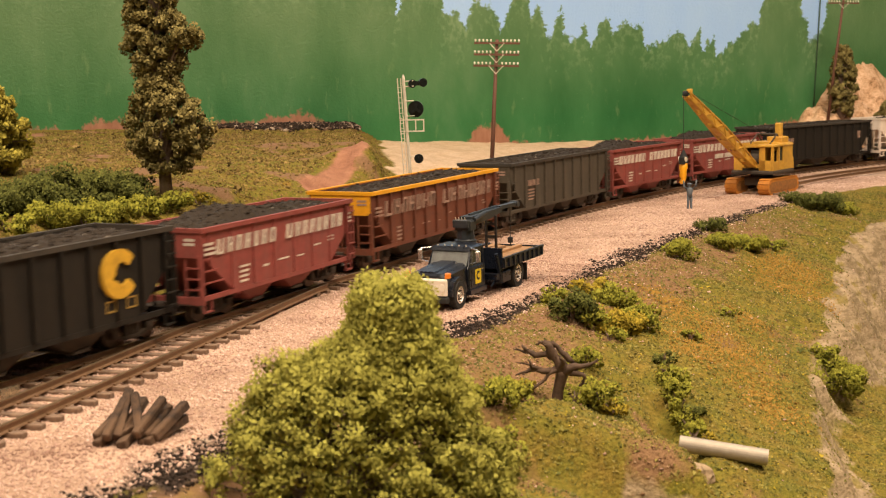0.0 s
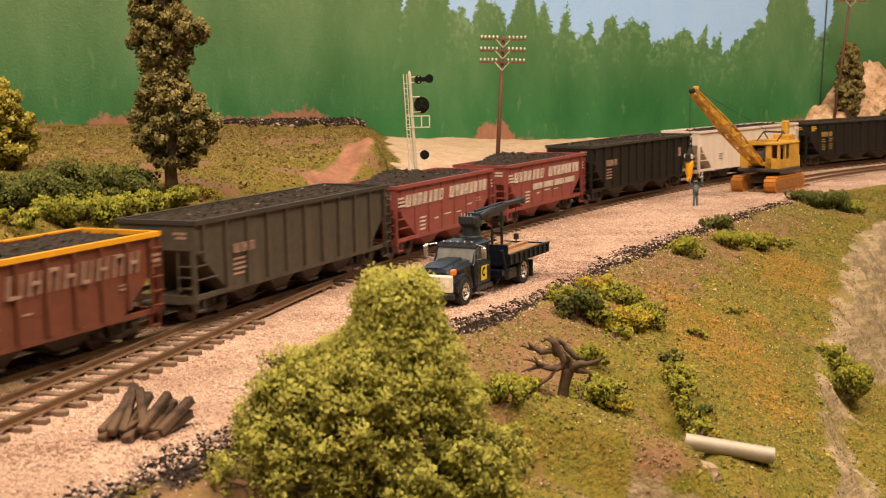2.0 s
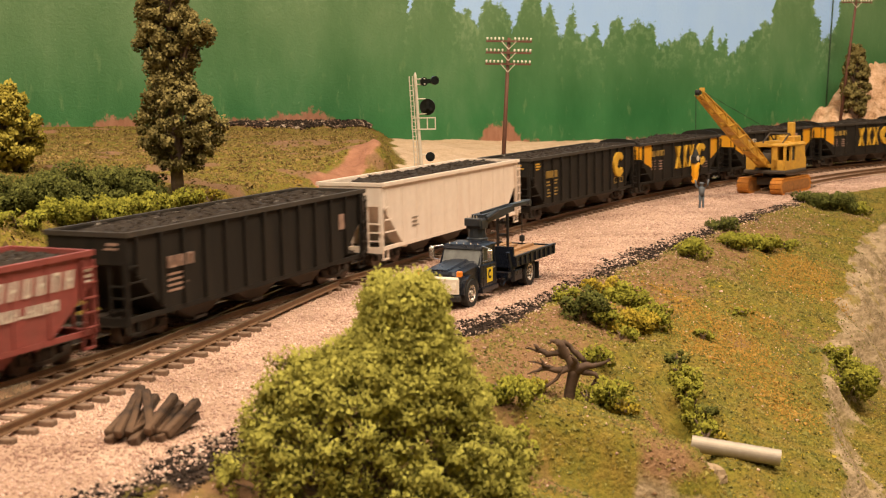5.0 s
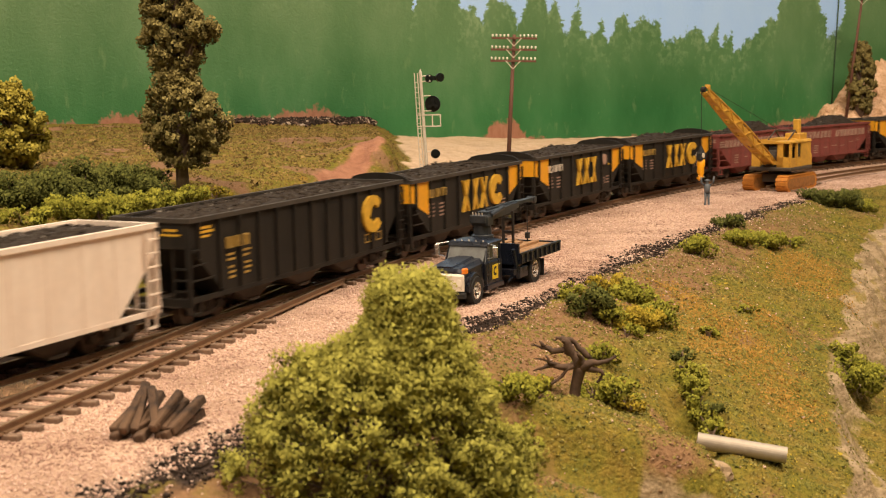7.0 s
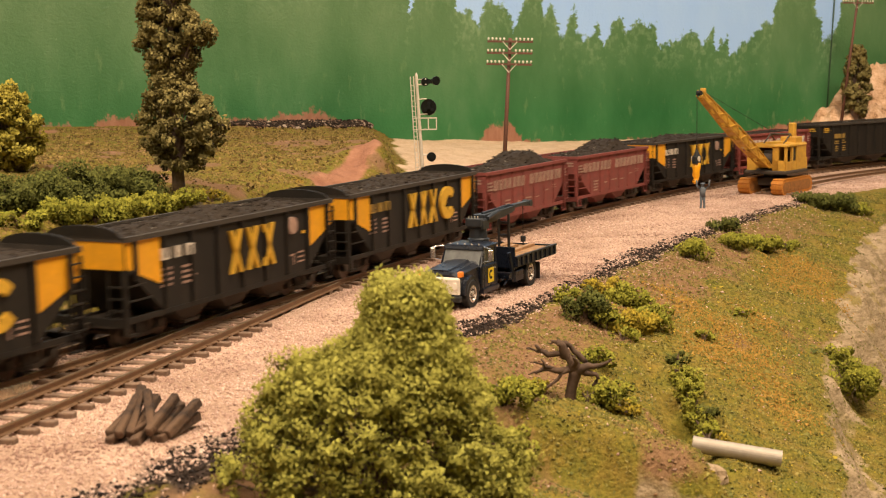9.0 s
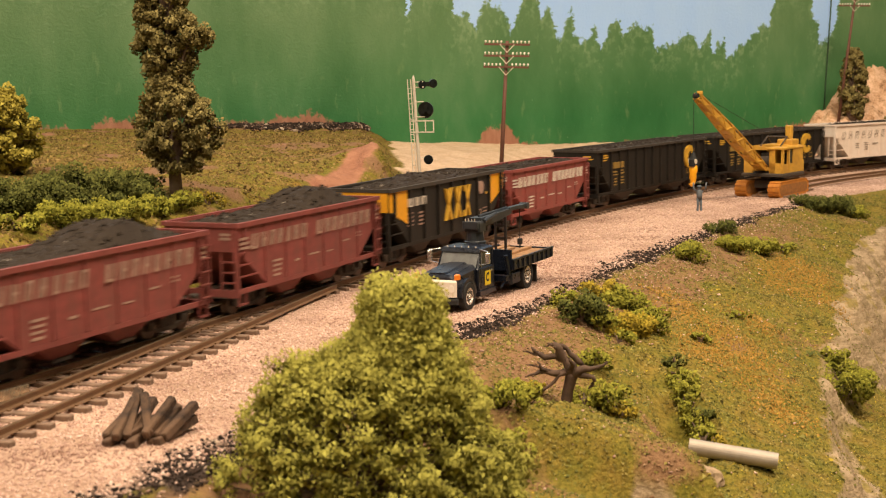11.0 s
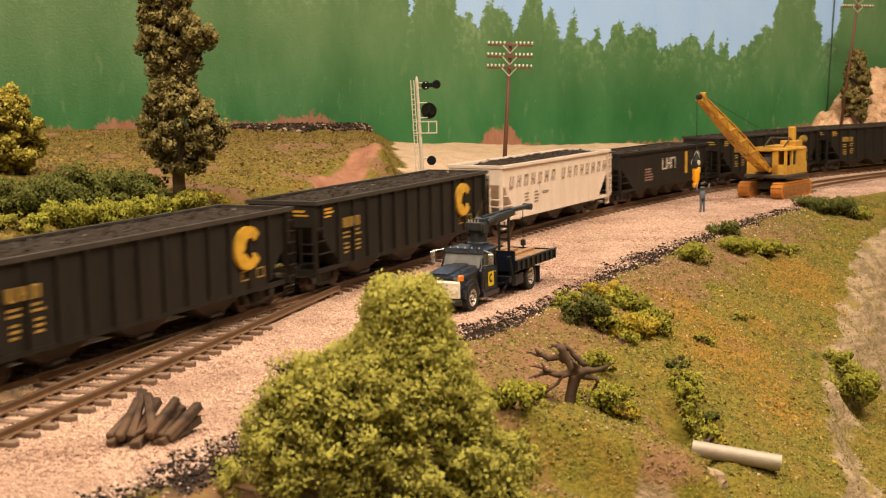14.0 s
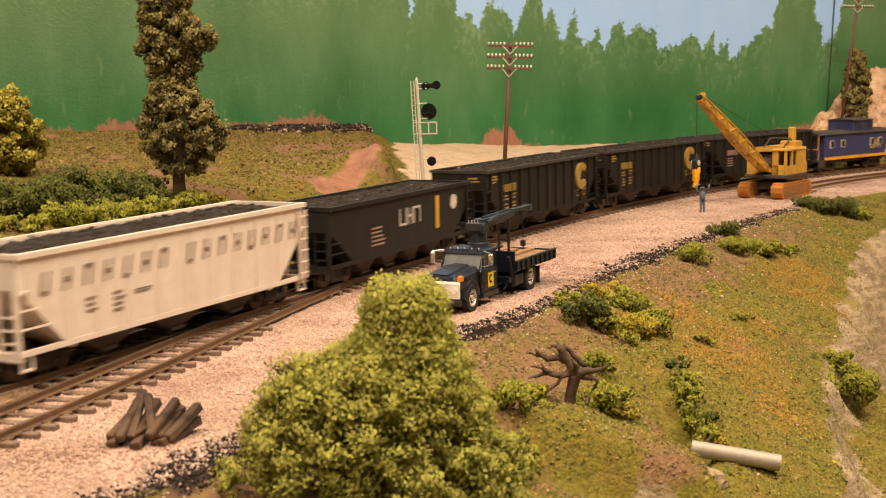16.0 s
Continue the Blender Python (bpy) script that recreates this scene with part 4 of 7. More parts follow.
def bars(ob, boxes, material, side=-1.772, name="marking", label=""):
    sh = Shape()
    for x, z, w, t in boxes:
        sh.box(x, x + w, side - 0.004, side + 0.012, z, z + t)
    return tagged(part(name, sh, material, ob, label), kind="stuff" if len(boxes) > 1 else "")


def end_bars(ob, x, boxes, material):
    sh = Shape()
    for y, z, w, t in boxes:
        sh.box(x - 0.006, x + 0.01, y, y + w, z, z + t)
    return tagged(part("end_marking", sh, material, ob), kind="stuff")


def ring_mark(ob, x, z, r, material, label):
    """An open ring with a notched inner edge, facing the trailing end."""
    arc = [radians(36 + 288 * k / 32) for k in range(33)]
    outer = [(x + 1.07 * r * math.cos(a), z + r * math.sin(a)) for a in arc]
    inner = []
    for a in reversed(arc):
        # a pointed bite out of the thick back, and a nick below
        q = 0.46 + 0.24 * math.exp(-((math.degrees(a) - 196) / 9) ** 2) + 0.30 * math.exp(-((math.degrees(a) - 262) / 5) ** 2)
        inner.append((x + (0.16 + 0.98 * q * math.cos(a)) * r, z + q * math.sin(a) * r))
    sh = Shape().prism_y(outer + inner, -1.90, -1.74)
    return part("round_emblem", sh, material, ob, label)


def cross_mark(ob, x, z, w, tall, material):
    """The letter X."""
    sh, t = Shape(), 0.19
    for a, b in ((x, x + w - t), (x + w - t, x)):
        sh.prism_y([(a, z), (a + t, z), (b + t, z + tall), (b, z + tall)], -1.90, -1.74)
    return part("letter_x", sh, material, ob)


def data_marks(ob, x, z, material, rows=4, wide=0.9):
    r = random.Random(int((x + 20) * 10) + rows)
    boxes = []
    for k in range(rows):
        boxes.append((x, z - 0.2 * k, wide * r.uniform(0.7, 1.0), 0.09))
    return bars(ob, boxes, material)


NAME_A, NAME_B = (0.46, 0.34, 0.34, 0.34, 0.34, 0.36, 0.38), (0.46, 0.38, 0.36, 0.36, 0.32, 0.36, 0.38, 0.34)


def mark_named(ob, L, H, material, k=1.0, tall=0.6, lead=True, z=None, side=-1.815):
    """Two spaced words in block marks with three speed stripes before them."""
    h, z = L / 2, z or H - 1.08
    sc = L / 12.1 * k
    letters(ob, -h + 0.95 * sc, z, [w * sc for w in NAME_A], tall, material, 0.29 * sc, italic=0.12, side=side)
    letters(ob, -h + 6.2 * sc, z, [w * sc for w in NAME_B], tall, material, 0.27 * sc, italic=0.12, side=side)
    if lead:
        bars(ob, [(-h + 0.1, z + 0.06 + 0.19 * q, 0.85 - 0.1 * q, 0.1) for q in range(3)] + [(h - 0.62, z + 0.06 + 0.19 * q, 0.55, 0.1) for q in range(3)], material, side=side)
    data_marks(ob, -h + 2.6, z - 0.75, material, 4, 0.8)
    data_marks(ob, -h + 4.4, z - 0.95, material, 1, 0.6)
    bars(ob, [(-h + 5.6, z - 0.85, 0.9, 0.07), (-h + 7.2, z - 0.9, 0.6, 0.06), (-h + 8.6, z - 0.62, 0.7, 0.07), (h - 2.3, z - 0.4, 0.5, 0.07), (h - 2.3, z - 0.55, 0.5, 0.07)], material)
    end_bars(ob, -h - 0.012, [(-1.45, H - 0.62, 0.5, 0.1), (-1.45, H - 0.45, 0.5, 0.1)], material)


def tag_car(ob, label):
    return tagged(ob, label, "hopper car", "cars of the coal train")


def mark_ring_car(ob, L, H, material, dim, ring=True):
    h = L / 2
    letters(ob, -h + 2.35, H - 1.35, (0.4, 0.24, 0.4), 0.44, dim, 0.22)
    data_marks(ob, -h + 2.4, H - 1.65, dim, 2, 0.7)
    data_marks(ob, -h + 3.4, H - 1.6, dim, 2, 0.8)
    data_marks(ob, -h + 2.5, H - 2.15, dim, 3, 0.5)
    data_marks(ob, -h + 3.6, H - 2.1, dim, 3, 0.5)
    bars(ob, [(-h + 0.55, H - 0.42, 0.85, 0.1), (-h + 0.55, H - 0.58, 1.0, 0.1), (-h + 0.7, H - 0.74, 0.6, 0.08)], material)
    end_bars(ob, -h - 0.012, [(-1.2, H - 0.45, 0.6, 0.1), (-1.35, H - 0.62, 0.9, 0.08)], material)
    if ring:
        ring_mark(ob, h - (3.5 if L > 18 else 3.2), H - 1.28, 0.88, material, "open yellow ring emblem")
        bars(ob, [(h - 3.9, 1.5, 0.06, 0.4), (h - 3.4, 1.5, 0.06, 0.4), (h - 3.9, 1.5, 0.5, 0.06), (h - 3.9, 1.86, 0.56, 0.06), (h - 2.8, 1.5, 0.06, 0.4), (h - 2.3, 1.5, 0.06, 0.4), (h - 2.8, 1.5, 0.5, 0.06), (h - 2.8, 1.86, 0.56, 0.06)], dim)


def mark_cross_car(ob, L, H, ring):
    h = L / 2
    x0 = -h + (6.1 if ring else 6.4)
    for k in range(3):
        cross_mark(ob, x0 + k * 1.2, H - 2.15, 0.82, 1.7, M_LETTER_Y)
    material = M_LETTER_Y if ring else M_LETTER_W
    letters(ob, -h + 2.0, H - 1.0, (0.42, 0.3, 0.42), 0.42, M_LETTER_Y2 if ring else M_LETTER_W, 0.4)
    data_marks(ob, -h + 2.0, H - 1.4, M_LETTER_F, 4, 0.7)
    data_marks(ob, -h + 3.3, H - 1.45, M_LETTER_F, 4, 0.9)
    if ring:
        ring_mark(ob, x0 + 4.6, H - 1.3, 0.86, M_LETTER_Y, "open yellow ring emblem")
    else:
        part("round_emblem", Shape().drum_y(h - 3.5, H - 0.75, 0.36, -1.90, -1.74, 18), M_LETTER_F, ob, "pale round emblem")
        bars(ob, [(h - 2.6, H - 1.2, 0.25, 0.12)], M_LETTER_Y)
    bars(ob, [(h - 3.9, 1.5, 0.07, 0.45), (h - 3.35, 1.5, 0.07, 0.45), (h - 3.9, 1.9, 0.6, 0.07), (h - 3.0, 1.55, 0.5, 0.07), (h - 3.0, 1.75, 0.5, 0.07), (h - 3.0, 1.95, 0.5, 0.07)], M_LETTER_F)


TYPES = {}
M_DUSTY = plain("dusty_top_rim", (0.040, 0.032, 0.025), 0.7, vary=0.3, dust=(0.075, 0.058, 0.043))


def base_car(key):
    """One unlettered wagon of each build; the rest are copies."""
    if key not in TYPES:
        make = {
            "red": lambda: hopper(12.3, 3.75, M_RED, 8, 2, 2, seed=3, proud=0.05),
            "red_flat": lambda: hopper(12.3, 3.75, M_RED, 8, 2, 0, seed=4, proud=0.05),
            "oxide": lambda: hopper(12.3, 3.75, M_OXIDE, 8, 2, 3, seed=5, proud=0.05),
            "brown": lambda: hopper(15.9, 3.85, M_BROWN, 12, 3, 0, seed=6, rim=M_YELLOW, end_paint=M_YELLOW),
            "olive": lambda: hopper(16.4, 3.95, M_OLIVE, 11, 4, 0, seed=7, rim=M_DUSTY),
            "black": lambda: hopper(17.7, 4.1, M_BLACK, 13, 3, 0, seed=8, rim=M_DUSTY),
            "black_long": lambda: hopper(19.3, 4.1, M_BLACK, 14, 3, 0, seed=13, rim=M_DUSTY),
            "cream": lambda: hopper(17.5, 4.2, M_CREAM, 11, 3, 0, seed=9, rim=M_CREAM, proud=0.025, load_drop=0.16),
            "cross": lambda: hopper(14.6, 3.95, M_CHAR, 9, 3, 1, seed=10, rim=M_DUSTY, shields=True, corners=M_YELLOW),
            "cross_plain": lambda: hopper(14.6, 3.95, M_CHAR, 9, 3, 1, seed=12, rim=M_DUSTY, corners=M_YELLOW),
            "offset": lambda: hopper(15.6, 3.75, M_CHAR, 12, 4, 0, offset_side=True, seed=11),
        }[key]
        TYPES[key] = make()
        return TYPES[key]
    return copy_thing(TYPES[key], at(0, 0, 0))


# leading end at the start, length, build and marks of each wagon, from the head of the train
CONSIST = [(-24.49, "black", "ring"), (-7.62, "red", "name"), (8.76, "brown", "brown"), (27.13, "olive", "olive"), (42.53, "red", "name"), (57.20, "red", "name_more"), (73.99, "black", "plain"), (93.57, "cream", "cream_bare"), (113.22, "black", "ring"), (130.50, "cross", "cross_ring"), (147.40, "cross", "cross"), (163.72, "cross", "cross_ring"), (178.82, "oxide", "name"), (193.23, "oxide", "name"), (207.93, "cross_plain", "cross"), (222.75, "red_flat", "name"), (240.80, "black_long", "ring"), (262.22, "black_long", "ring"), (283.05, "cream", "cream"), (301.87, "offset", "offset"), (321.11, "black", "ring_dim"), (340.66, "black", "ring_dim"), (360.18, "black", "plain")]
SIZE = {"red": (12.3, 3.75), "red_flat": (12.3, 3.75), "oxide": (12.3, 3.75), "brown": (15.9, 3.85), "olive": (16.4, 3.95), "black": (17.7, 4.1), "black_long": (19.3, 4.1), "cream": (17.5, 4.2), "cross": (14.6, 3.95), "cross_plain": (14.6, 3.95), "offset": (15.6, 3.75)}
CAR_LABELS = {
    "red": "red coal hopper with white block lettering and heaped coal", "red_flat": "red coal hopper with white lettering and a level load",
    "oxide": "faded oxide-red coal hopper with worn white lettering", "brown": "rust-brown coal hopper with yellow end and rim",
    "olive": "weathered dark olive ribbed coal hopper", "black": "weathered black ribbed coal hopper with yellow marks",
    "black_long": "long weathered black ribbed hopper with yellow marks",
    "cream": "dirty cream-white ribbed coal hopper loaded with coal", "cross": "charcoal hopper, yellow corners, crosses, arched ends",
    "cross_plain": "charcoal hopper with yellow corners and three crosses", "offset": "smooth-sided black hopper with white letters and yellow stripe"}
TRAIN = []


def build_train():
    made = []
    for mid, key, marks in CONSIST:
        made.append((mid, key, marks, base_car(key)))
    for mid, key, marks, ob in made:
        L, H = SIZE[key]
        h = L / 2
        label = CAR_LABELS[key]
        if marks == "name":
            mark_named(ob, L, H, M_LETTER_W if key != "oxide" else M_LETTER_F)
        elif marks == "name_more":
            mark_named(ob, L, H, M_LETTER_W)
            letters(ob, -h + 3.7, H - 1.72, (0.3, 0.3, 0.3, 0.3, -0.2, 0.3, 0.3, 0.3, 0.3, -0.2, 0.3, 0.3, 0.3, 0.3, -0.2, 0.3, 0.3, 0.3, 0.3), 0.36, M_LETTER_W, 0.08, side=-1.815, italic=0.04)
            label = "red coal hopper with two rows of white lettering"
        elif marks == "brown":
            mark_named(ob, L, H, M_LETTER_F, 1.0, 0.75, z=H - 1.25, side=-1.885)
        elif marks == "olive":
            letters(ob, -h + 2.6, H - 1.5, (0.3, 0.3, 0.3), 0.36, M_LETTER_F, 0.25)
            data_marks(ob, -h + 2.6, H - 1.8, M_LETTER_F, 4, 1.1)
            end_bars(ob, -h - 0.012, [(-1.4, H - 0.5, 0.6, 0.1), (-1.4, H - 0.66, 0.5, 0.1)], M_LETTER_F)
        elif marks == "ring":
            mark_ring_car(ob, L, H, M_LETTER_Y, M_LETTER_Y2)
            label += " and ring"
        elif marks == "ring_dim":
            mark_ring_car(ob, L, H, M_LETTER_Y2, M_LETTER_Y2)
            label = "weathered black ribbed coal hopper with faded yellow ring emblem"
        elif marks == "plain":
            letters(ob, -h + 2.3, H - 1.5, (0.4, 0.3, 0.4), 0.42, M_LETTER_F, 0.2)
            data_marks(ob, -h + 2.3, H - 1.8, M_LETTER_F, 4, 1.4)
            bars(ob, [(h - 2.5, H - 1.6, 0.5, 0.7)], M_LETTER_F, -1.79)
            end_bars(ob, -h - 0.012, [(-1.4, H - 0.42, 0.5, 0.1), (-1.4, H - 0.58, 0.6, 0.08)], M_LETTER_F)
            label = "weathered black ribbed coal hopper with small white marks"
        elif marks == "cream":
            letters(ob, -h + 1.0, H - 1.38, [0.42] * 7, 0.72, M_LETTER_D, 0.62, italic=0.16, side=-1.79)
            letters(ob, -h + 8.9, H - 1.38, [0.42] * 8, 0.72, M_LETTER_D, 0.62, italic=0.16, side=-1.79)
            data_marks(ob, -h + 3.2, H - 1.9, M_LETTER_D, 3, 0.6)
            data_marks(ob, -h + 4.6, H - 1.9, M_LETTER_D, 4, 0.7)
            bars(ob, [(-h + 5.8, H - 1.95, 1.0, 0.05), (-h + 5.8, H - 2.05, 0.9, 0.05)], M_LETTER_D)
        elif marks == "cream_bare":
            data_marks(ob, -h + 3.2, H - 2.0, M_LETTER_D, 3, 0.7)
            label = "dirty cream-white ribbed coal hopper with rust streaks"
        elif marks == "cross":
            mark_cross_car(ob, L, H, False)
        elif marks == "cross_ring":
            mark_cross_car(ob, L, H, True)
            label += " and a ring emblem"
        elif marks == "offset":
            letters(ob, -h + 7.0, H - 1.55, (0.75, 0.5, 0.8), 0.85, M_LETTER_W, 0.16, side=-1.78)
            bars(ob, [(h - 4.4, H - 2.1, 0.42, 1.7)], M_LETTER_Y, -1.78, "stripe", "yellow upright stripe")
            part("round_emblem", Shape().drum_y(h - 2.1, H - 0.9, 0.4, -1.79, -1.74, 18), M_LETTER_W, ob, "white round emblem")
            data_marks(ob, -h + 4.0, H - 1.4, M_LETTER_F, 5, 1.4)
        tag_car(ob, label)
        TRAIN.append((ob, mid, h - 1.75))


build_train()


def caboose(L=12.6):
    """A short guard's van with a lookout on its roof."""
    h = L / 2
    ob = thing("caboose", "dark blue caboose with yellow sill stripe and roof cupola", "caboose", group="cars of the coal train")
    b = part("body", Shape().cut_box(-h + 1.1, h - 1.1, -1.65, 1.65, 1.15, 3.55, 0.08), M_BLUE, ob)
    part("stripe", Shape().box(-h + 1.05, h - 1.05, -1.69, -1.6, 1.15, 1.42), M_YELLOW, b, "yellow sill stripe")
    for x in (-h + 2.2, -h + 4.0, h - 3.6, h - 2.2):
        w = part("window", Shape().box(x - 0.34, x + 0.34, -1.71, -1.6, 2.25, 2.95), M_LETTER_W, b)
        part("pane", Shape().box(x - 0.27, x + 0.27, -1.725, -1.6, 2.3, 2.9), M_DARKGLASS, w)
    part("roof", Shape().prism_x([(-1.8, 3.52), (-1.4, 3.74), (0, 3.86), (1.4, 3.74), (1.8, 3.52)], -h, h), M_STEEL, ob)
    c = part("cupola", Shape().cut_box(-0.2, 3.2, -1.45, 1.45, 3.6, 4.75, 0.06), M_BLUE, ob)
    for x in (0.6, 2.4):
        part("pane", Shape().box(x - 0.45, x + 0.45, -1.49, -1.4, 4.0, 4.5), M_DARKGLASS, c)
    part("cupola_roof", Shape().prism_x([(-1.6, 4.72), (0, 4.95), (1.6, 4.72)], -0.35, 3.35), M_STEEL, c)
    part("chimney", Shape().tube([(4.1, 0.5, 3.7), (4.1, 0.5, 4.6)], 0.13, 8).tube([(4.1, 0.5, 4.6), (4.1, 0.5, 4.75)], 0.22, 8), M_STEEL, ob)
    for sgn in (-1, 1):
        part("platform", Shape().box(min(sgn * h, sgn * (h - 1.2)), max(sgn * h, sgn * (h - 1.2)), -1.65, 1.65, 1.0, 1.18), M_STEEL, ob)
        for y in (-1.6, -0.6, 0.6, 1.6):
            part("rail_post", Shape().tube([(sgn * (h - 0.08), y, 1.15), (sgn * (h - 0.08), y, 3.55 if abs(y) > 1 else 2.2)], 0.05, 6), M_YELLOW, ob)
        part("hand_rail", Shape().tube([(sgn * (h - 0.08), -1.6, 2.2), (sgn * (h - 0.08), 1.6, 2.2)], 0.05, 6), M_YELLOW, ob)
        part("step_iron", Shape().box(sgn * (h - 0.6) - 0.5, sgn * (h - 0.6) + 0.5, -1.68, -1.4, 0.5, 0.58).box(sgn * (h - 0.6) - 0.5, sgn * (h - 0.6) + 0.5, -1.66, -1.58, 0.5, 1.05), M_STEEL, ob)
        part("coupler", Shape().box(min(sgn * h, sgn * (h + 0.75)), max(sgn * h, sgn * (h + 0.75)), -0.13, 0.13, 0.72, 0.92), M_STEEL, ob)
        bogie(ob, sgn * (h - 2.4))
    part("underframe", Shape().box(-h + 0.1, h - 0.1, -0.7, 0.7, 0.75, 1.16), M_STEEL, ob)
    letters(ob, 2.4, 1.95, (0.5, 0.4, 0.5), 0.9, M_LETTER_Y, 0.2, side=-1.68)
    TRAIN.append((ob, 370.6 + h, h - 2.4))
    return ob


caboose()

# ---- lineside things ----
def telegraph_pole(x, y, z, top, lean, arms, label):
    """Pole with cross-arms, pale insulators and V braces; arms are heights below the top."""
    ob = thing("telegraph_pole", label, "telegraph pole", at(x, y, z))
    hgt = top - z
    part("post", Shape().tube([(0, 0, -0.4), (lean * 0.5, 0, hgt * 0.5), (lean, 0, hgt + 0.05)], [0.17, 0.145, 0.12], 9), M_POLE, ob, smooth=True)
    arm = Shape().cut_box(-1.58, 1.58, -0.06, 0.06, -0.075, 0.075, 0.02).mesh("crossarm")
    cup = Shape().tube([(0, 0, 0.06), (0, 0, 0.12), (0, 0, 0.16), (0, 0, 0.24), (0, 0, 0.27)], [0.03, 0.03, 0.075, 0.065, 0.03], 7).mesh("insulator")
    brace = Shape().tube([(-0.5, -0.1, 0.0), (0.0, -0.13, -0.55)], 0.028, 5).tube([(0.5, -0.1, 0.0), (0.0, -0.13, -0.55)], 0.028, 5).mesh("brace")
    for drop in arms:
        zz = hgt - drop
        a = part("crossarm", arm, M_POLE, ob, m=at(lean * zz / hgt, -0.16, zz, 0, 2.0, -8))
        part("brace", brace, M_SILVER, a, "pale metal brace")
        for k in range(5):
            for sgn in (-1, 1):
                part("insulator", cup, M_GLASSY, a, m=at(sgn * (0.42 + 0.27 * k), 0, 0))
    return ob


telegraph_pole(4.05, 92.0, ground_z(4.05, 92), 11.75, 0.72, (0.2, 0.98, 1.75), "brown wooden telegraph pole with three crossarms")
telegraph_pole(42.2, 140.0, ground_z(42.2, 140.0), 17.2, 1.6, (0.4, 1.2), "tall brown telegraph pole on the rocky bank")


def signal_mast():
    x, y = -1.2, 84.0
    z = ground_z(x, y)
    ob = thing("railway_signal", "silver signal mast with ladder and black signal heads", "railway signal", at(x, y, z))
    top = 9.55 - z
    lean = -0.42
    at_h = lambda q: lean * q / top
    part("base", Shape().cut_box(-0.5, 0.4, -0.35, 0.35, -0.3, 0.18, 0.06), M_SILVER, ob)
    part("mast", Shape().tube([(0, 0, 0), (lean, 0, top - 0.2), (lean, 0, top)], [0.115, 0.10, 0.02], 8), M_SILVER, ob)
    lad = Shape()
    for o in (-0.42, -0.20):
        lad.tube([(o, -0.15, 0), (lean + o * 0.9, -0.15, top - 0.25)], 0.035, 5)
    lad_ob = part("ladder", lad, M_SILVER, ob)
    rung = Shape().tube([(-0.44, -0.15, 0), (-0.18, -0.15, 0)], 0.024, 5).mesh("rung")
    for k in range(26):
        q = 0.3 + k * (top - 0.8) / 26
        part("rung", rung, M_SILVER, lad_ob, m=at(at_h(q), 0, q))

    def bracket(q, reach):
        return Shape().tube([(at_h(q), 0, q), (at_h(q) + reach, -0.1, q + 0.03)], 0.04, 5)
    # upper head: small hoods fore and aft; middle: round target; lower: dwarf head
    q = 8.95 - z
    for dz in (-0.18, 0.15):
        part("bracket", bracket(q + dz, 0.6), M_SILVER, ob)
    h1 = part("signal_head", Shape().tube([(at_h(q) + 0.5, 0, q), (at_h(q) + 0.55, -0.1, q)], [0.27, 0.27], 16).tube([(at_h(q) + 1.18, -0.05, q + 0.06), (at_h(q) + 1.24, -0.18, q + 0.06)], [0.28, 0.28], 16), M_BLACKGLOSS, ob)
    part("housing", Shape().box(at_h(q) + 0.5, at_h(q) + 1.2, 0.0, 0.16, q - 0.12, q + 0.16), M_BLACKGLOSS, h1)
    q = 7.35 - z
    for dz in (-0.45, 0.5):
        part("bracket", bracket(q + dz, 0.55), M_SILVER, ob)
    cx = at_h(q) + 0.66
    h2 = part("signal_head", Shape().tube([(cx, 0.0, q), (cx - 0.02, -0.06, q)], [0.52, 0.52], 24), M_BLACKGLOSS, ob)
    for dx, dz in ((0.0, 0.24), (-0.2, -0.14), (0.2, -0.14), (0.0, 0.0)):
        part("lens_hood", Shape().tube([(cx + dx, -0.04, q + dz), (cx + dx, -0.24, q + dz)], [0.11, 0.12], 10), M_BLACKGLOSS, h2)
    q = 5.95 - z
    cage = Shape()
    x0, x1 = at_h(q) - 0.45, at_h(q) + 1.1
    for zz in (q, q + 0.72):
        cage.box(x0, x1, -0.12, -0.04, zz - 0.04, zz + 0.04)
    for xx in (x0 + 0.03, x1 - 0.04, at_h(q) + 0.55):
        cage.box(xx - 0.04, xx + 0.04, -0.12, -0.04, q, q + 0.72)
    part("platform_rail", cage, M_SILVER, ob)
    q = 4.2 - z
    part("bracket", bracket(q + 0.12, 0.5), M_SILVER, ob)
    h3 = part("signal_head", Shape().tube([(at_h(q) + 0.62, 0.02, q), (at_h(q) + 0.62, -0.16, q)], [0.3, 0.3], 16), M_BLACKGLOSS, ob)
    part("lens_hood", Shape().tube([(at_h(q) + 0.62, -0.12, q), (at_h(q) + 0.62, -0.3, q)], [0.12, 0.13], 10), M_BLACKGLOSS, h3)


signal_mast()


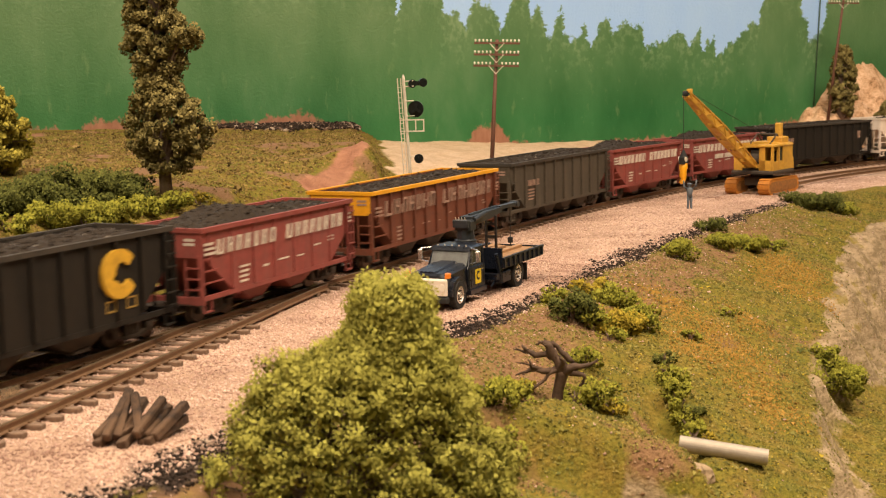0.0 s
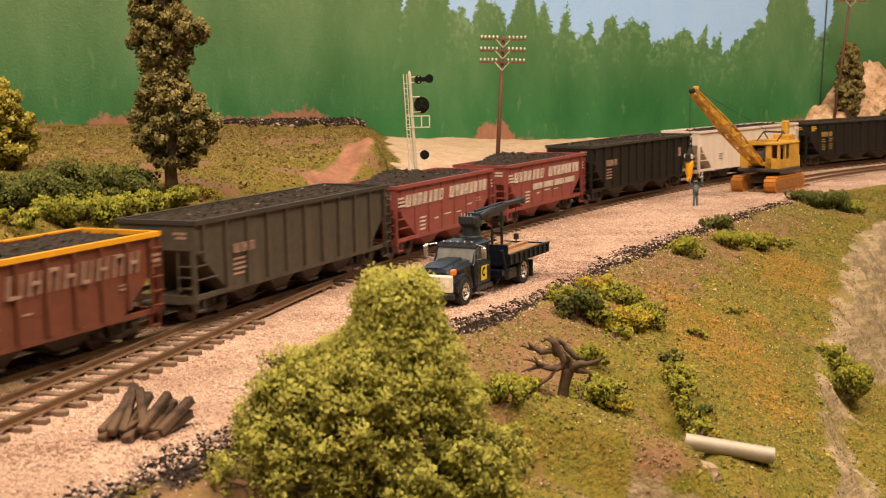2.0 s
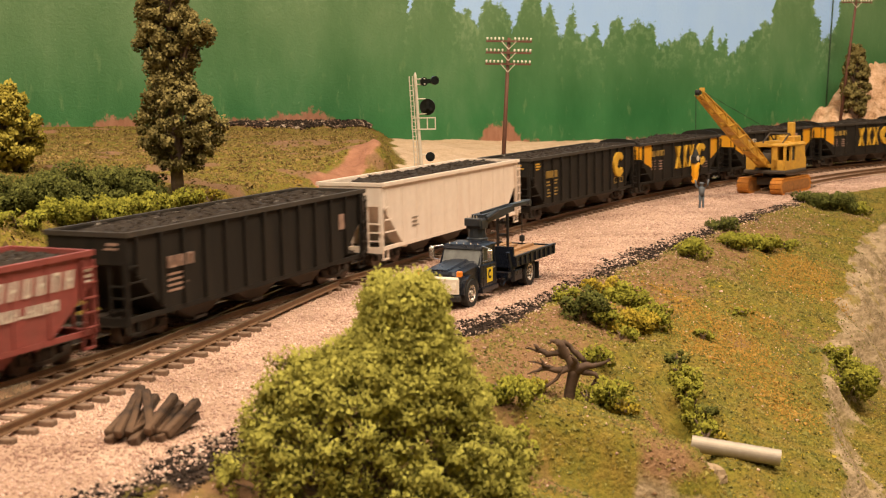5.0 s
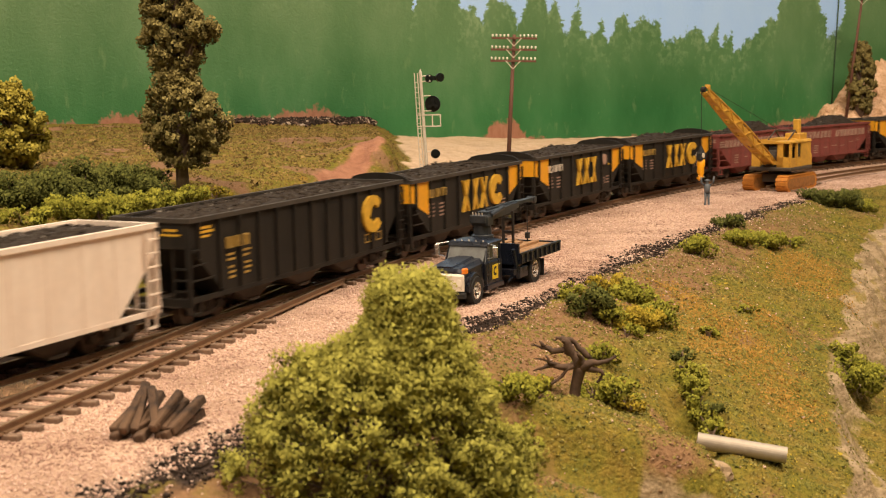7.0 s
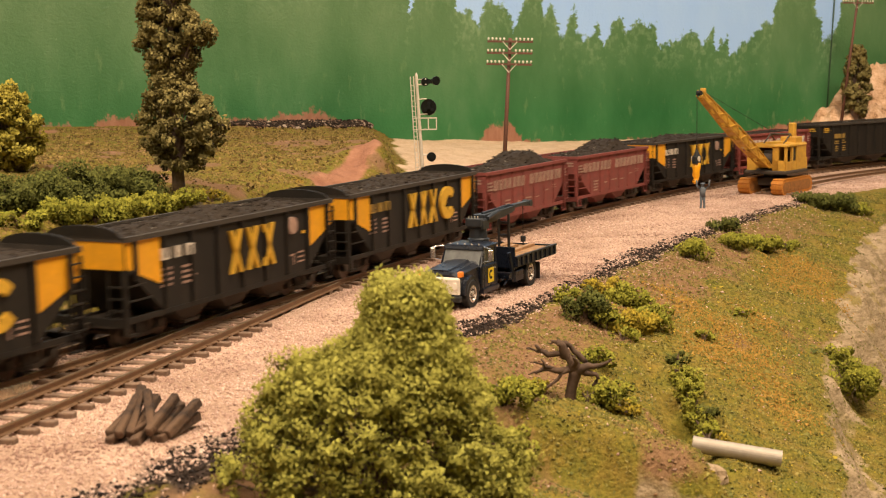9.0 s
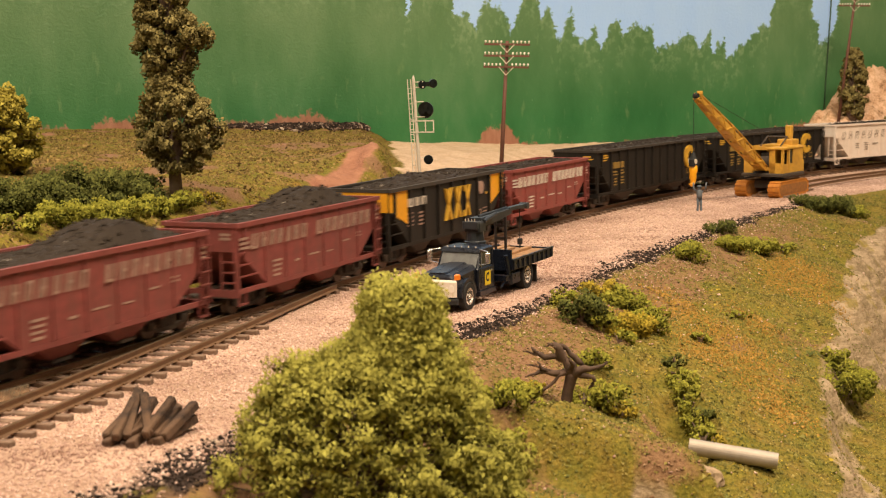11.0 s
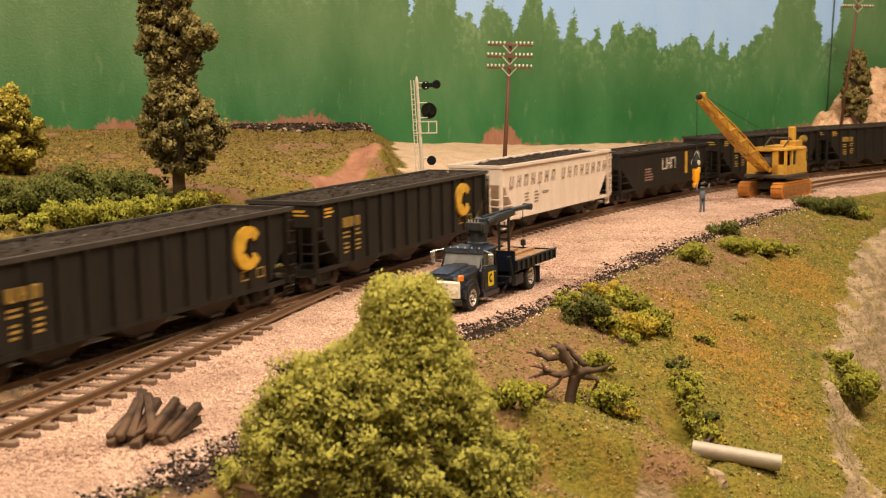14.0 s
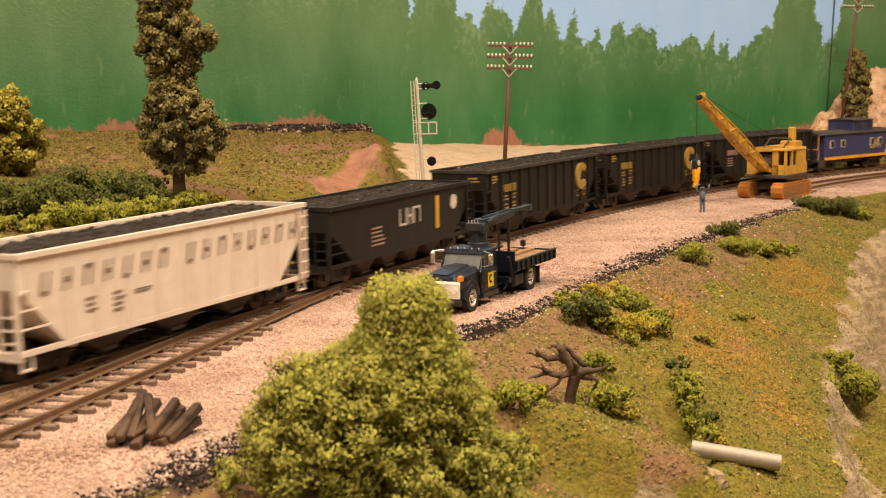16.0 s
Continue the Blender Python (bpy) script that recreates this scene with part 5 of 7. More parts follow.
# ---- the crane truck ----
def wheel(parent, x, y, r, w, out):
    t = part("tyre", Shape().loft([[(x + rr * math.cos(k * math.tau / 20), y + out * oy, r + rr * math.sin(k * math.tau / 20)) for k in range(20)]
                                   for rr, oy in ((r * 0.6, -w), (r * 0.94, -w), (r, -w * 0.8), (r, -w * 0.15), (r * 0.94, 0), (r * 0.62, 0.0), (r * 0.58, -w * 0.25))]), M_RUBBER, parent)
    rim = part("rim", Shape().loft([[(x + rr * math.cos(k * math.tau / 16), y + out * oy, r + rr * math.sin(k * math.tau / 16)) for k in range(16)]
                                    for rr, oy in ((r * 0.60, -w * 0.2), (r * 0.60, -w * 0.02), (r * 0.5, -w * 0.02), (r * 0.45, -w * 0.25), (r * 0.2, -w * 0.2), (r * 0.17, 0.02), (r * 0.05, 0.03))]), M_CHROME, t, "bright wheel rim")
    for k in range(6):
        a = k * math.tau / 6
        part("wheel_nut", Shape().drum_y(x + 0.32 * r * math.cos(a), r + 0.32 * r * math.sin(a), 0.035, y + out * -0.1, y + out * 0.0, 6), M_STEEL, rim)
    return t


def crane_truck():
    """Local x to the front, +y the driver's side, z 0 at the ground."""
    ob = thing("crane_truck", "navy blue flatbed truck with a loading crane and white grille", "truck", at(TRUCK[0], TRUCK[1], TRUCK[2], 0, 0, TRUCK[3]))
    W = 1.33
    # frame and running gear; rear axle at 0, front axle at 6.2
    part("chassis", Shape().box(-2.6, 7.0, -0.42, 0.42, 0.55, 0.8), M_RUBBER, ob)
    for sgn in (-1, 1):
        wheel(ob, 6.2, sgn * 1.16, 0.62, 0.36, sgn)
        wheel(ob, 0.0, sgn * 1.28, 0.67, 0.5, sgn)
    part("axle", Shape().tube([(0, -1.0, 0.55), (0, 1.0, 0.55)], 0.12, 8), M_RUBBER, ob)
    part("axle", Shape().tube([(6.2, -1.0, 0.52), (6.2, 1.0, 0.52)], 0.12, 8), M_RUBBER, ob)
    # bonnet
    hood = Shape().loft([[(4.9, -1.0, 0.75), (4.9, 1.0, 0.75), (4.9, 1.06, 1.62), (4.9, 0.8, 1.80), (4.9, -0.8, 1.80), (4.9, -1.06, 1.62)],
                         [(7.0, -1.02, 0.75), (7.0, 1.02, 0.75), (7.0, 1.06, 1.50), (7.0, 0.8, 1.62), (7.0, -0.8, 1.62), (7.0, -1.06, 1.50)],
                         [(7.12, -0.95, 0.8), (7.12, 0.95, 0.8), (7.12, 0.98, 1.42), (7.12, 0.75, 1.52), (7.12, -0.75, 1.52), (7.12, -0.98, 1.42)]])
    part("hood", hood, M_NAVY, ob, smooth=False)
    part("hood_ridge", Shape().loft([[(4.95, -0.55, 1.78), (4.95, 0.55, 1.78), (4.95, 0.4, 1.88), (4.95, -0.4, 1.88)], [(6.95, -0.5, 1.60), (6.95, 0.5, 1.60), (6.95, 0.4, 1.68), (6.95, -0.4, 1.68)]]), M_NAVY, ob)
    g = part("grille", Shape().cut_box(7.08, 7.28, -1.18, 1.18, 0.72, 1.42, 0.07), M_WHITE, ob, "white grille panel")
    part("grille_slot", Shape().box(7.27, 7.295, -0.75, 0.75, 0.98, 1.16), M_GLASSY, g)
    for sgn in (-1, 1):
        part("headlight", Shape().tube([(7.2, sgn * 0.95, 1.07), (7.31, sgn * 0.95, 1.07)], [0.17, 0.15], 14), M_GLASSY, g)
        part("marker_lamp", Shape().cut_box(6.85, 7.12, sgn * 1.12 - 0.12, sgn * 1.12 + 0.12, 1.44, 1.66, 0.04), M_AMBER, ob, "amber marker lamp")
        # arched wing over the wheel
        arc = [(6.2 + 0.78 * math.cos(a), 0.62 + 0.78 * math.sin(a)) for a in np.linspace(0.05, math.pi - 0.05, 11)]
        arc2 = [(6.2 + 0.64 * math.cos(a), 0.60 + 0.66 * math.sin(a)) for a in np.linspace(math.pi - 0.05, 0.05, 11)]
        part("fender", Shape().prism_y(arc + arc2, sgn * 0.95, sgn * W), M_NAVY, ob)
    part("bumper", Shape().cut_box(7.05, 7.35, -1.25, 1.25, 0.42, 0.66, 0.05), M_RUBBER, ob)
    # cab: lower body, posts, roof and glass
    cab = part("cab", Shape().cut_box(3.25, 4.98, -1.2, 1.2, 0.62, 1.72, 0.06), M_NAVY, ob)
    for sgn in (-1, 1):
        part("pillar", Shape().tube([(4.92, sgn * 1.13, 1.68), (4.55, sgn * 1.02, 2.46)], 0.055, 6), M_NAVY, cab)
        part("pillar", Shape().tube([(3.35, sgn * 1.13, 1.68), (3.40, sgn * 1.02, 2.46)], 0.09, 6), M_NAVY, cab)
        part("side_glass", Shape().prism_y([(3.45, 1.72), (4.86, 1.72), (4.52, 2.42), (3.48, 2.42)], sgn * 1.07 - 0.01, sgn * 1.07 + 0.01), M_DARKGLASS, cab)
        part("vent_frame", Shape().tube([(4.55, sgn * 1.13, 1.70), (4.45, sgn * 1.08, 2.42)], 0.03, 5).tube([(4.88, sgn * 1.14, 1.70), (4.52, sgn * 1.06, 2.44)], 0.03, 5), M_CHROME, cab)
        part("door_seam", Shape().box(3.42, 3.45, sgn * 1.205 - 0.006, sgn * 1.205 + 0.006, 0.75, 1.7).box(4.72, 4.75, sgn * 1.205 - 0.006, sgn * 1.205 + 0.006, 0.75, 1.7), M_RUBBER, cab)
        part("door_handle", Shape().box(3.55, 3.8, sgn * 1.22 - 0.03, sgn * 1.22 + 0.03, 1.46, 1.52), M_CHROME, cab)
        part("step", Shape().box(3.3, 5.0, sgn * 0.9 if sgn > 0 else -1.3, 1.3 if sgn > 0 else -0.9, 0.42, 0.62), M_NAVY, ob)
        # mirror on its loop
        part("mirror", Shape().tube([(4.75, sgn * 1.18, 1.75), (4.85, sgn * 1.62, 1.85), (4.85, sgn * 1.66, 2.35), (4.6, sgn * 1.12, 2.40)], 0.032, 5).cut_box(4.80, 4.88, sgn * 1.64 - 0.14, sgn * 1.64 + 0.14, 1.85, 2.32, 0.03), M_CHROME, ob, "chrome mirror")
    part("roof", Shape().loft([[(3.22, -1.1, 2.42), (4.68, -1.1, 2.42), (4.68, 1.1, 2.42), (3.22, 1.1, 2.42)], [(3.2, -1.12, 2.55), (4.62, -1.12, 2.55), (4.62, 1.12, 2.55), (3.2, 1.12, 2.55)],
                               [(3.3, -1.0, 2.62), (4.54, -1.0, 2.62), (4.54, 1.0, 2.62), (3.3, 1.0, 2.62)], [(3.5, -0.75, 2.68), (4.3, -0.75, 2.67), (4.3, 0.75, 2.67), (3.5, 0.75, 2.68)]]), M_NAVY, cab)
    for k in range(5):
        part("roof_lamp", Shape().tube([(4.5, -0.8 + 0.4 * k, 2.62), (4.52, -0.8 + 0.4 * k, 2.69)], [0.045, 0.025], 8), M_SILVER, cab)
    part("windscreen", Shape().prism_y([(4.93, 1.74), (4.96, 1.74), (4.60, 2.44), (4.57, 2.44)], -1.02, 1.02), M_SCREEN, cab)
    for y in (-0.45, 0.45):
        part("wiper", Shape().tube([(5.0, y - 0.3, 1.80), (4.98, y + 0.3, 1.84)], 0.03, 5), M_CHROME, cab)
    part("rear_panel", Shape().box(3.22, 3.32, -1.1, 1.1, 1.7, 2.45), M_NAVY, cab)
    part("door_emblem", Shape().box(3.75, 4.35, 1.205, 1.225, 0.85, 1.52), M_EMBLEM, cab, "yellow door emblem")
    arc = [radians(50 + 260 * k / 12) for k in range(13)]
    sh = Shape().prism_y([(4.05 - 0.2 * math.cos(a), 1.22 + 0.22 * math.sin(a)) for a in arc] + [(4.05 - 0.1 * math.cos(a), 1.22 + 0.11 * math.sin(a)) for a in reversed(arc)], 1.224, 1.232)
    part("emblem_ring", sh, M_RUBBER, cab)
    # load bed with stake pockets
    bed = part("bed", Shape().box(-2.75, 2.2, -1.36, 1.36, 1.14, 1.28), M_NAVY, ob)
    plank = Shape().box(0, 4.8, -0.135, 0.135, 1.27, 1.56).mesh("deck_plank")
    for k in range(9):
        part("deck_plank", plank, M_DECK, bed, "bare wood plank", m=at(-2.65, -1.16 + 0.29 * k, 0))
    for sgn in (-1, 1):
        b = part("side_board", Shape().box(-2.75, 2.2, sgn * 1.38 - 0.05, sgn * 1.38 + 0.05, 1.2, 1.66), M_NAVY, bed)
        stake = Shape().cut_box(-0.09, 0.09, sgn * 1.45 - 0.05, sgn * 1.45 + 0.05, 1.2, 1.66, 0.02).mesh("stake_pocket")
        for k in range(9):
            part("stake_pocket", stake, M_NAVY, b, m=at(-2.6 + 0.58 * k, 0, 0))
        part("top_rail", Shape().box(-2.78, 2.22, sgn * 1.43 - 0.06, sgn * 1.43 + 0.06, 1.60, 1.68), M_NAVY, b)
        part("mud_flap", Shape().box(-1.05, -0.95, sgn * 1.3 if sgn < 0 else 0.75, -0.75 if sgn < 0 else 1.3, 0.22, 1.02), M_RUBBER, ob)
        part("tool_box", Shape().cut_box(0.9, 1.9, sgn * 0.85 if sgn > 0 else -1.28, 1.28 if sgn > 0 else -0.85, 0.5, 0.98, 0.04), M_NAVY, ob)
        # outrigger
        part("outrigger", Shape().box(2.35, 2.75, sgn * 0.5 if sgn > 0 else -1.35, 1.35 if sgn > 0 else -0.5, 0.75, 1.0).tube([(2.55, sgn * 1.25, 1.9), (2.2, sgn * 1.35, 0.55)], 0.1, 6).tube([(3.0, sgn * 1.2, 0.5), (1.9, sgn * 1.2, 1.05)], 0.05, 5), M_NAVY, ob)
    part("tail_board", Shape().box(-2.82, -2.72, -1.4, 1.4, 1.18, 1.62), M_NAVY, bed)
    part("head_board", Shape().box(2.1, 2.22, -1.38, 1.38, 1.18, 2.1), M_NAVY, bed)
    # loading crane: turret, boom, rest and hook
    tur = part("crane_turret", Shape().tube([(2.62, -0.2, 0.8), (2.62, -0.2, 2.5), (2.62, -0.2, 2.55), (2.62, -0.2, 3.1)], [0.5, 0.5, 0.42, 0.38], 12).cut_box(2.25, 3.0, -0.6, 0.2, 2.95, 3.42, 0.08), M_NAVYGREY, ob)
    part("control_panel", Shape().cut_box(2.98, 3.14, -0.6, 0.15, 3.1, 3.44, 0.03), M_NAVYGREY, tur)
    for k in range(4):
        part("control_lever", Shape().tube([(3.05, -0.45 + 0.15 * k, 3.4), (3.1, -0.45 + 0.15 * k, 3.56)], 0.025, 5), M_SILVER, tur)
    boom = part("crane_boom", Shape().loft([[(2.6, -0.48, 3.12), (2.6, 0.08, 3.12), (2.6, 0.08, 3.55), (2.6, -0.48, 3.55)], [(0.2, -0.42, 3.22), (0.2, 0.02, 3.22), (0.2, 0.02, 3.58), (0.2, -0.42, 3.58)], [(-1.2, -0.38, 3.38), (-1.2, -0.02, 3.38), (-1.2, -0.02, 3.62), (-1.2, -0.38, 3.62)]]), M_NAVYGREY, ob)
    part("boom_extension", Shape().box(-3.2, -1.1, -0.35, -0.05, 3.50, 3.66), M_NAVYGREY, boom)
    part("boom_head", Shape().tube([(-3.2, -0.42, 3.56), (-3.2, 0.02, 3.56)], 0.16, 10), M_NAVYGREY, boom)
    part("boom_rod", Shape().tube([(2.2, -0.2, 3.60), (-1.0, -0.2, 3.68)], 0.05, 6).tube([(2.5, 0.2, 3.4), (1.2, 0.2, 3.62)], 0.1, 8), M_NAVYGREY, boom)
    for y in (-0.45, 0.05):
        part("boom_rest", Shape().box(-0.33, -0.22, y - 0.05, y + 0.05, 1.2, 3.3), M_RUSTED, ob)
    for q in (1.7, 2.3, 2.9):
        part("rest_brace", Shape().box(-0.33, -0.22, -0.45, 0.05, q - 0.06, q + 0.06), M_RUSTED, ob)
    part("hoist_cable", Shape().tube([(-2.62, -0.2, 3.55), (-2.62, -0.2, 1.95)], 0.02, 5), M_RUBBER, ob)
    hk = part("hook_block", Shape().cut_box(-2.74, -2.5, -0.3, -0.1, 1.72, 2.0, 0.03), M_RUBBER, ob)
    part("hook", Shape().tube([(-2.62, -0.2, 1.74), (-2.62, -0.2, 1.6), (-2.52, -0.2, 1.48), (-2.62, -0.2, 1.38), (-2.74, -0.2, 1.46)], 0.035, 5), M_RUBBER, hk)
    cab.scale[2] = 0.94
    for o in ob.children:
        if o.name.split(".")[0] in ("hood", "hood_ridge", "grille", "bumper", "cab", "fender", "marker_lamp", "mirror", "step"):
            o.scale[1] = 0.85
    part("load_board", Shape().box(-2.2, 1.6, -0.9, -0.55, 1.55, 1.72).box(-1.8, 1.9, -0.45, -0.1, 1.55, 1.70).box(-2.4, 1.2, 0.2, 0.5, 1.55, 1.68), M_DECK, ob, "weathered wooden boards")


TRUCK = (2.84, 61.12, -0.44, -116.0)
M_NAVYGREY = plain("slate_blue_crane_paint", (0.018, 0.022, 0.029), 0.4, vary=0.2, dust=(0.08, 0.08, 0.08))
# Opaque grey: the light cab interior behind clear glass is put into the colour.
M_SCREEN = plain("pale_grey_windscreen", (0.16, 0.165, 0.165), 0.12, vary=0.3, scale=120, relief=0.0)
M_EMBLEM = plain("lemon_yellow_paint", (0.72, 0.52, 0.02), 0.5, vary=0.05)
M_RUSTED = plain("dark_boom_rest", (0.022, 0.018, 0.018), 0.6)
crane_truck()


# ---- the crawler crane ----
def crawler_crane():
    """Local x to the boom's side."""
    ob = thing("crawler_crane", "weathered yellow crawler crane on rusty orange tracks", "crane", at(26.45, 104.8, -0.42, 0, 0, 231) @ Matrix.Scale(0.93, 4))
    for sgn in (-1, 1):
        y = sgn * 1.5
        oval = [(2.35 + 0.66 * math.cos(a), 0.67 + 0.66 * math.sin(a)) for a in np.linspace(-math.pi / 2, math.pi / 2, 9)] + [(-2.35 - 0.66 * math.cos(a), 0.67 + 0.66 * math.sin(a)) for a in np.linspace(math.pi / 2, -math.pi / 2, 9)]
        t = part("crawler_track", Shape().prism_y(oval, y - 0.48, y + 0.48), M_TREAD, ob, "rusty orange crawler track")
        inset = [(2.3 + 0.46 * math.cos(a), 0.67 + 0.42 * math.sin(a)) for a in np.linspace(-math.pi / 2, math.pi / 2, 7)] + [(-2.3 - 0.46 * math.cos(a), 0.67 + 0.42 * math.sin(a)) for a in np.linspace(math.pi / 2, -math.pi / 2, 7)]
        for yy in (y - 0.5, y + 0.47):
            part("track_frame", Shape().prism_y(inset, yy, yy + 0.03), M_TREAD2, t)
        for k in range(6):
            part("road_wheel", Shape().drum_y(-2.0 + 0.8 * k, 0.5, 0.24, y - 0.52, y + 0.52, 12), M_TREAD2, t)
        shoe = Shape().box(-0.13, 0.13, y - 0.52, y + 0.52, -0.03, 0.03).mesh("track_shoe")
        for k in range(15):
            part("track_shoe", shoe, M_TREAD, t, m=at(-2.3 + 0.33 * k, 0, 1.335))
        for q in (-1, 1):
            for k in range(5):
                a = radians(-70 + 35 * k)
                part("track_shoe", shoe, M_TREAD, t, m=at(q * (2.35 + 0.67 * math.cos(a)), 0, 0.67 + 0.67 * math.sin(a), 0, 90 - math.degrees(a) if q > 0 else math.degrees(a) - 90, 0))
    part("carbody", Shape().box(-1.3, 1.3, -1.1, 1.1, 0.7, 1.35).tube([(0, 0, 1.3), (0, 0, 1.75)], 0.95, 18), M_STEEL, ob)
    deck = part("turntable_deck", Shape().cut_box(-2.35, 2.1, -1.9, 1.9, 1.72, 2.0, 0.1), M_STEEL, ob)
    # machinery house with a cab on the driver's side
    part("house_side", Shape().box(-2.2, 0.2, -1.75, -1.6, 2.0, 4.15), M_CRANE, ob)
    part("house_side", Shape().box(-2.2, -0.4, 1.6, 1.75, 2.0, 4.1), M_CRANE, ob)
    part("house_back", Shape().cut_box(-2.3, -2.12, -1.75, 1.75, 2.0, 4.1, 0.04), M_CRANE, ob)
    part("counterweight", Shape().cut_box(-2.75, -2.25, -1.7, 1.7, 1.85, 3.0, 0.15), M_CRANE, ob)
    roof = [(-1.82, 4.05), (1.82, 4.05), (1.7, 4.22), (0.8, 4.34), (-0.8, 4.34), (-1.7, 4.22)]
    part("house_roof", Shape().prism_x(roof, -2.3, 0.3), M_CRANE, ob)
    cab = part("cab", Shape().box(-0.4, 1.85, 0.55, 0.66, 2.0, 4.0).box(-0.4, -0.3, 0.6, 1.78, 2.0, 4.0), M_CRANE, ob)
    part("cab_post", Shape().box(1.6, 1.85, 0.55, 1.1, 2.0, 4.05), M_CRANE, cab)
    for x in (-0.35, 0.55, 1.68):
        part("cab_post", Shape().box(x - 0.1, x + 0.16, 1.62, 1.80, 2.0, 4.05), M_CRANE, cab)
    part("cab_side", Shape().box(-0.4, 1.85, 1.66, 1.78, 2.0, 2.75), M_CRANE, cab)
    part("cab_front", Shape().box(1.74, 1.85, 0.6, 1.75, 2.0, 2.85), M_CRANE, cab)
    part("cab_roof", Shape().cut_box(-0.5, 1.98, 0.45, 1.88, 4.02, 4.2, 0.06), M_CRANE, cab)
    part("window", Shape().box(-0.2, 0.5, 1.69, 1.72, 2.8, 3.9), M_DARKGLASS, cab)
    part("front_plate", Shape().box(1.7, 1.85, -1.75, -0.95, 2.0, 3.3), M_CRANE, ob)
    part("front_arch", Shape().prism_x([(-1.78, 3.9), (0.6, 3.95), (0.6, 4.12), (-0.6, 4.3), (-1.78, 4.05)], 1.6, 1.75), M_CRANE, ob)
    part("winch_drum", Shape().drum_y(0.6, 2.75, 0.6, -1.2, 0.3, 16), M_STEEL, ob)
    part("engine", Shape().cut_box(-2.0, -0.2, -1.2, 1.2, 2.0, 3.6, 0.1), M_STEEL, ob)
    part("roof_hatch", Shape().cut_box(-2.0, -0.6, 0.1, 1.5, 4.25, 4.75, 0.08), M_CRANE, ob)
    part("exhaust_pipe", Shape().cut_box(-1.85, -1.3, 0.5, 1.05, 4.7, 5.9, 0.08), M_CRANE, ob, "square yellow exhaust stack")
    gan = Shape()
    for y in (-0.9, 0.9):
        gan.tube([(0.6, y, 4.1), (-0.9, y, 4.95), (-1.9, y, 4.2)], 0.07, 6)
    gan.tube([(-0.9, -0.9, 4.95), (-0.9, 0.9, 4.95)], 0.09, 6)
    part("gantry", gan, M_STEEL, ob)
    # boom: side plates with lightening holes read as lattice
    foot, tip = Vector((1.5, -0.2, 2.35)), Vector((13.3, -0.2, 8.75))
    d = (tip - foot).normalized()
    up = Vector((-d.z, 0, d.x))
    boom = thing_part("boom", ob)

    def across(t, o):
        p = foot + (tip - foot) * t + up * o
        return p
    wide = lambda t: 0.38 if t < 0.55 else 0.38 - 0.16 * (t - 0.55) / 0.45
    deep = lambda t: 0.20 + 0.22 * min(1, t / 0.3) - 0.20 * max(0, (t - 0.5) / 0.5)
    for sy in (-1, 1):
        for so in (-1, 1):
            part("boom_chord", Shape().tube([tuple(across(t, so * deep(t)) + Vector((0, sy * wide(t), 0))) for t in np.linspace(0, 1, 9)], 0.075, 6), M_CRANE, boom)
        n = 13
        for k in range(n):
            lac = Shape()
            t0, t1 = k / n, (k + 1) / n
            a, b = (1, -1) if k % 2 else (-1, 1)
            lac.tube([tuple(across(t0, a * deep(t0)) + Vector((0, sy * wide(t0), 0))), tuple(across(t1, b * deep(t1)) + Vector((0, sy * wide(t1), 0)))], 0.075, 5)
            part("boom_lacing", lac, M_CRANE, boom)
    for so in (-1, 1):
        n = 18
        for k in range(n):
            plate = Shape()
            t0, t1 = (k + 0.08) / n, (k + 0.92) / n
            w0, w1 = wide(t0), wide(t1)
            if k % 3 == 2:
                continue
            p = [across(t0, so * deep(t0)) + Vector((0, -w0, 0)), across(t1, so * deep(t1)) + Vector((0, -w1, 0)), across(t1, so * deep(t1)) + Vector((0, w1, 0)), across(t0, so * deep(t0)) + Vector((0, w0, 0))]
            plate.loft([[tuple(q) for q in p], [tuple(q + up * 0.05) for q in p]])
            part("boom_plate", plate, M_CRANE, boom)
    for sy in (-1, 1):
        web = Shape()
        lo_e = [across(t, -deep(t) * 0.55) + Vector((0, sy * wide(t) * 0.9, 0)) for t in np.linspace(0.02, 0.97, 6)]
        hi_e = [across(t, deep(t) * 0.55) + Vector((0, sy * wide(t) * 0.9, 0)) for t in np.linspace(0.02, 0.97, 6)]
        web.loft([[tuple(a), tuple(b), tuple(b + Vector((0, 0.03, 0))), tuple(a + Vector((0, 0.03, 0)))] for a, b in zip(lo_e, hi_e)])
        part("boom_web", web, M_CRANE, boom)
    part("boom_sheave", Shape().drum_y(tip.x + 0.1, tip.z + 0.02, 0.2, -0.38, -0.02, 16), M_RUBBER, boom, "dark tip sheave")
    part("tip_ear", Shape().cut_box(tip.x - 0.7, tip.x - 0.4, -0.4, 0.0, tip.z + 0.1, tip.z + 0.38, 0.05), M_CRANE, boom)
    part("pendant_cable", Shape().tube([(-0.9, -0.4, 4.95), tuple(foot + (tip - foot) * 0.93 + up * 0.5)], 0.02, 5), M_RUBBER, ob)
    hx = tip.x + 0.42
    part("hoist_cable", Shape().tube([(hx, -0.2, tip.z), (hx, -0.2, 4.2)], 0.026, 5), M_RUBBER, ob)
    blk = part("hook_block", Shape().cut_box(hx - 0.4, hx + 0.4, -0.45, 0.05, 3.35, 3.95, 0.1).tube([(hx, -0.2, 3.9), (hx, -0.2, 4.45)], [0.3, 0.06], 10), M_RUBBER, ob, "black hook block with grey cheeks")
    part("sheave_cheek", Shape().drum_y(hx + 0.12, 3.72, 0.2, -0.50, 0.10, 12), M_SILVER, blk)
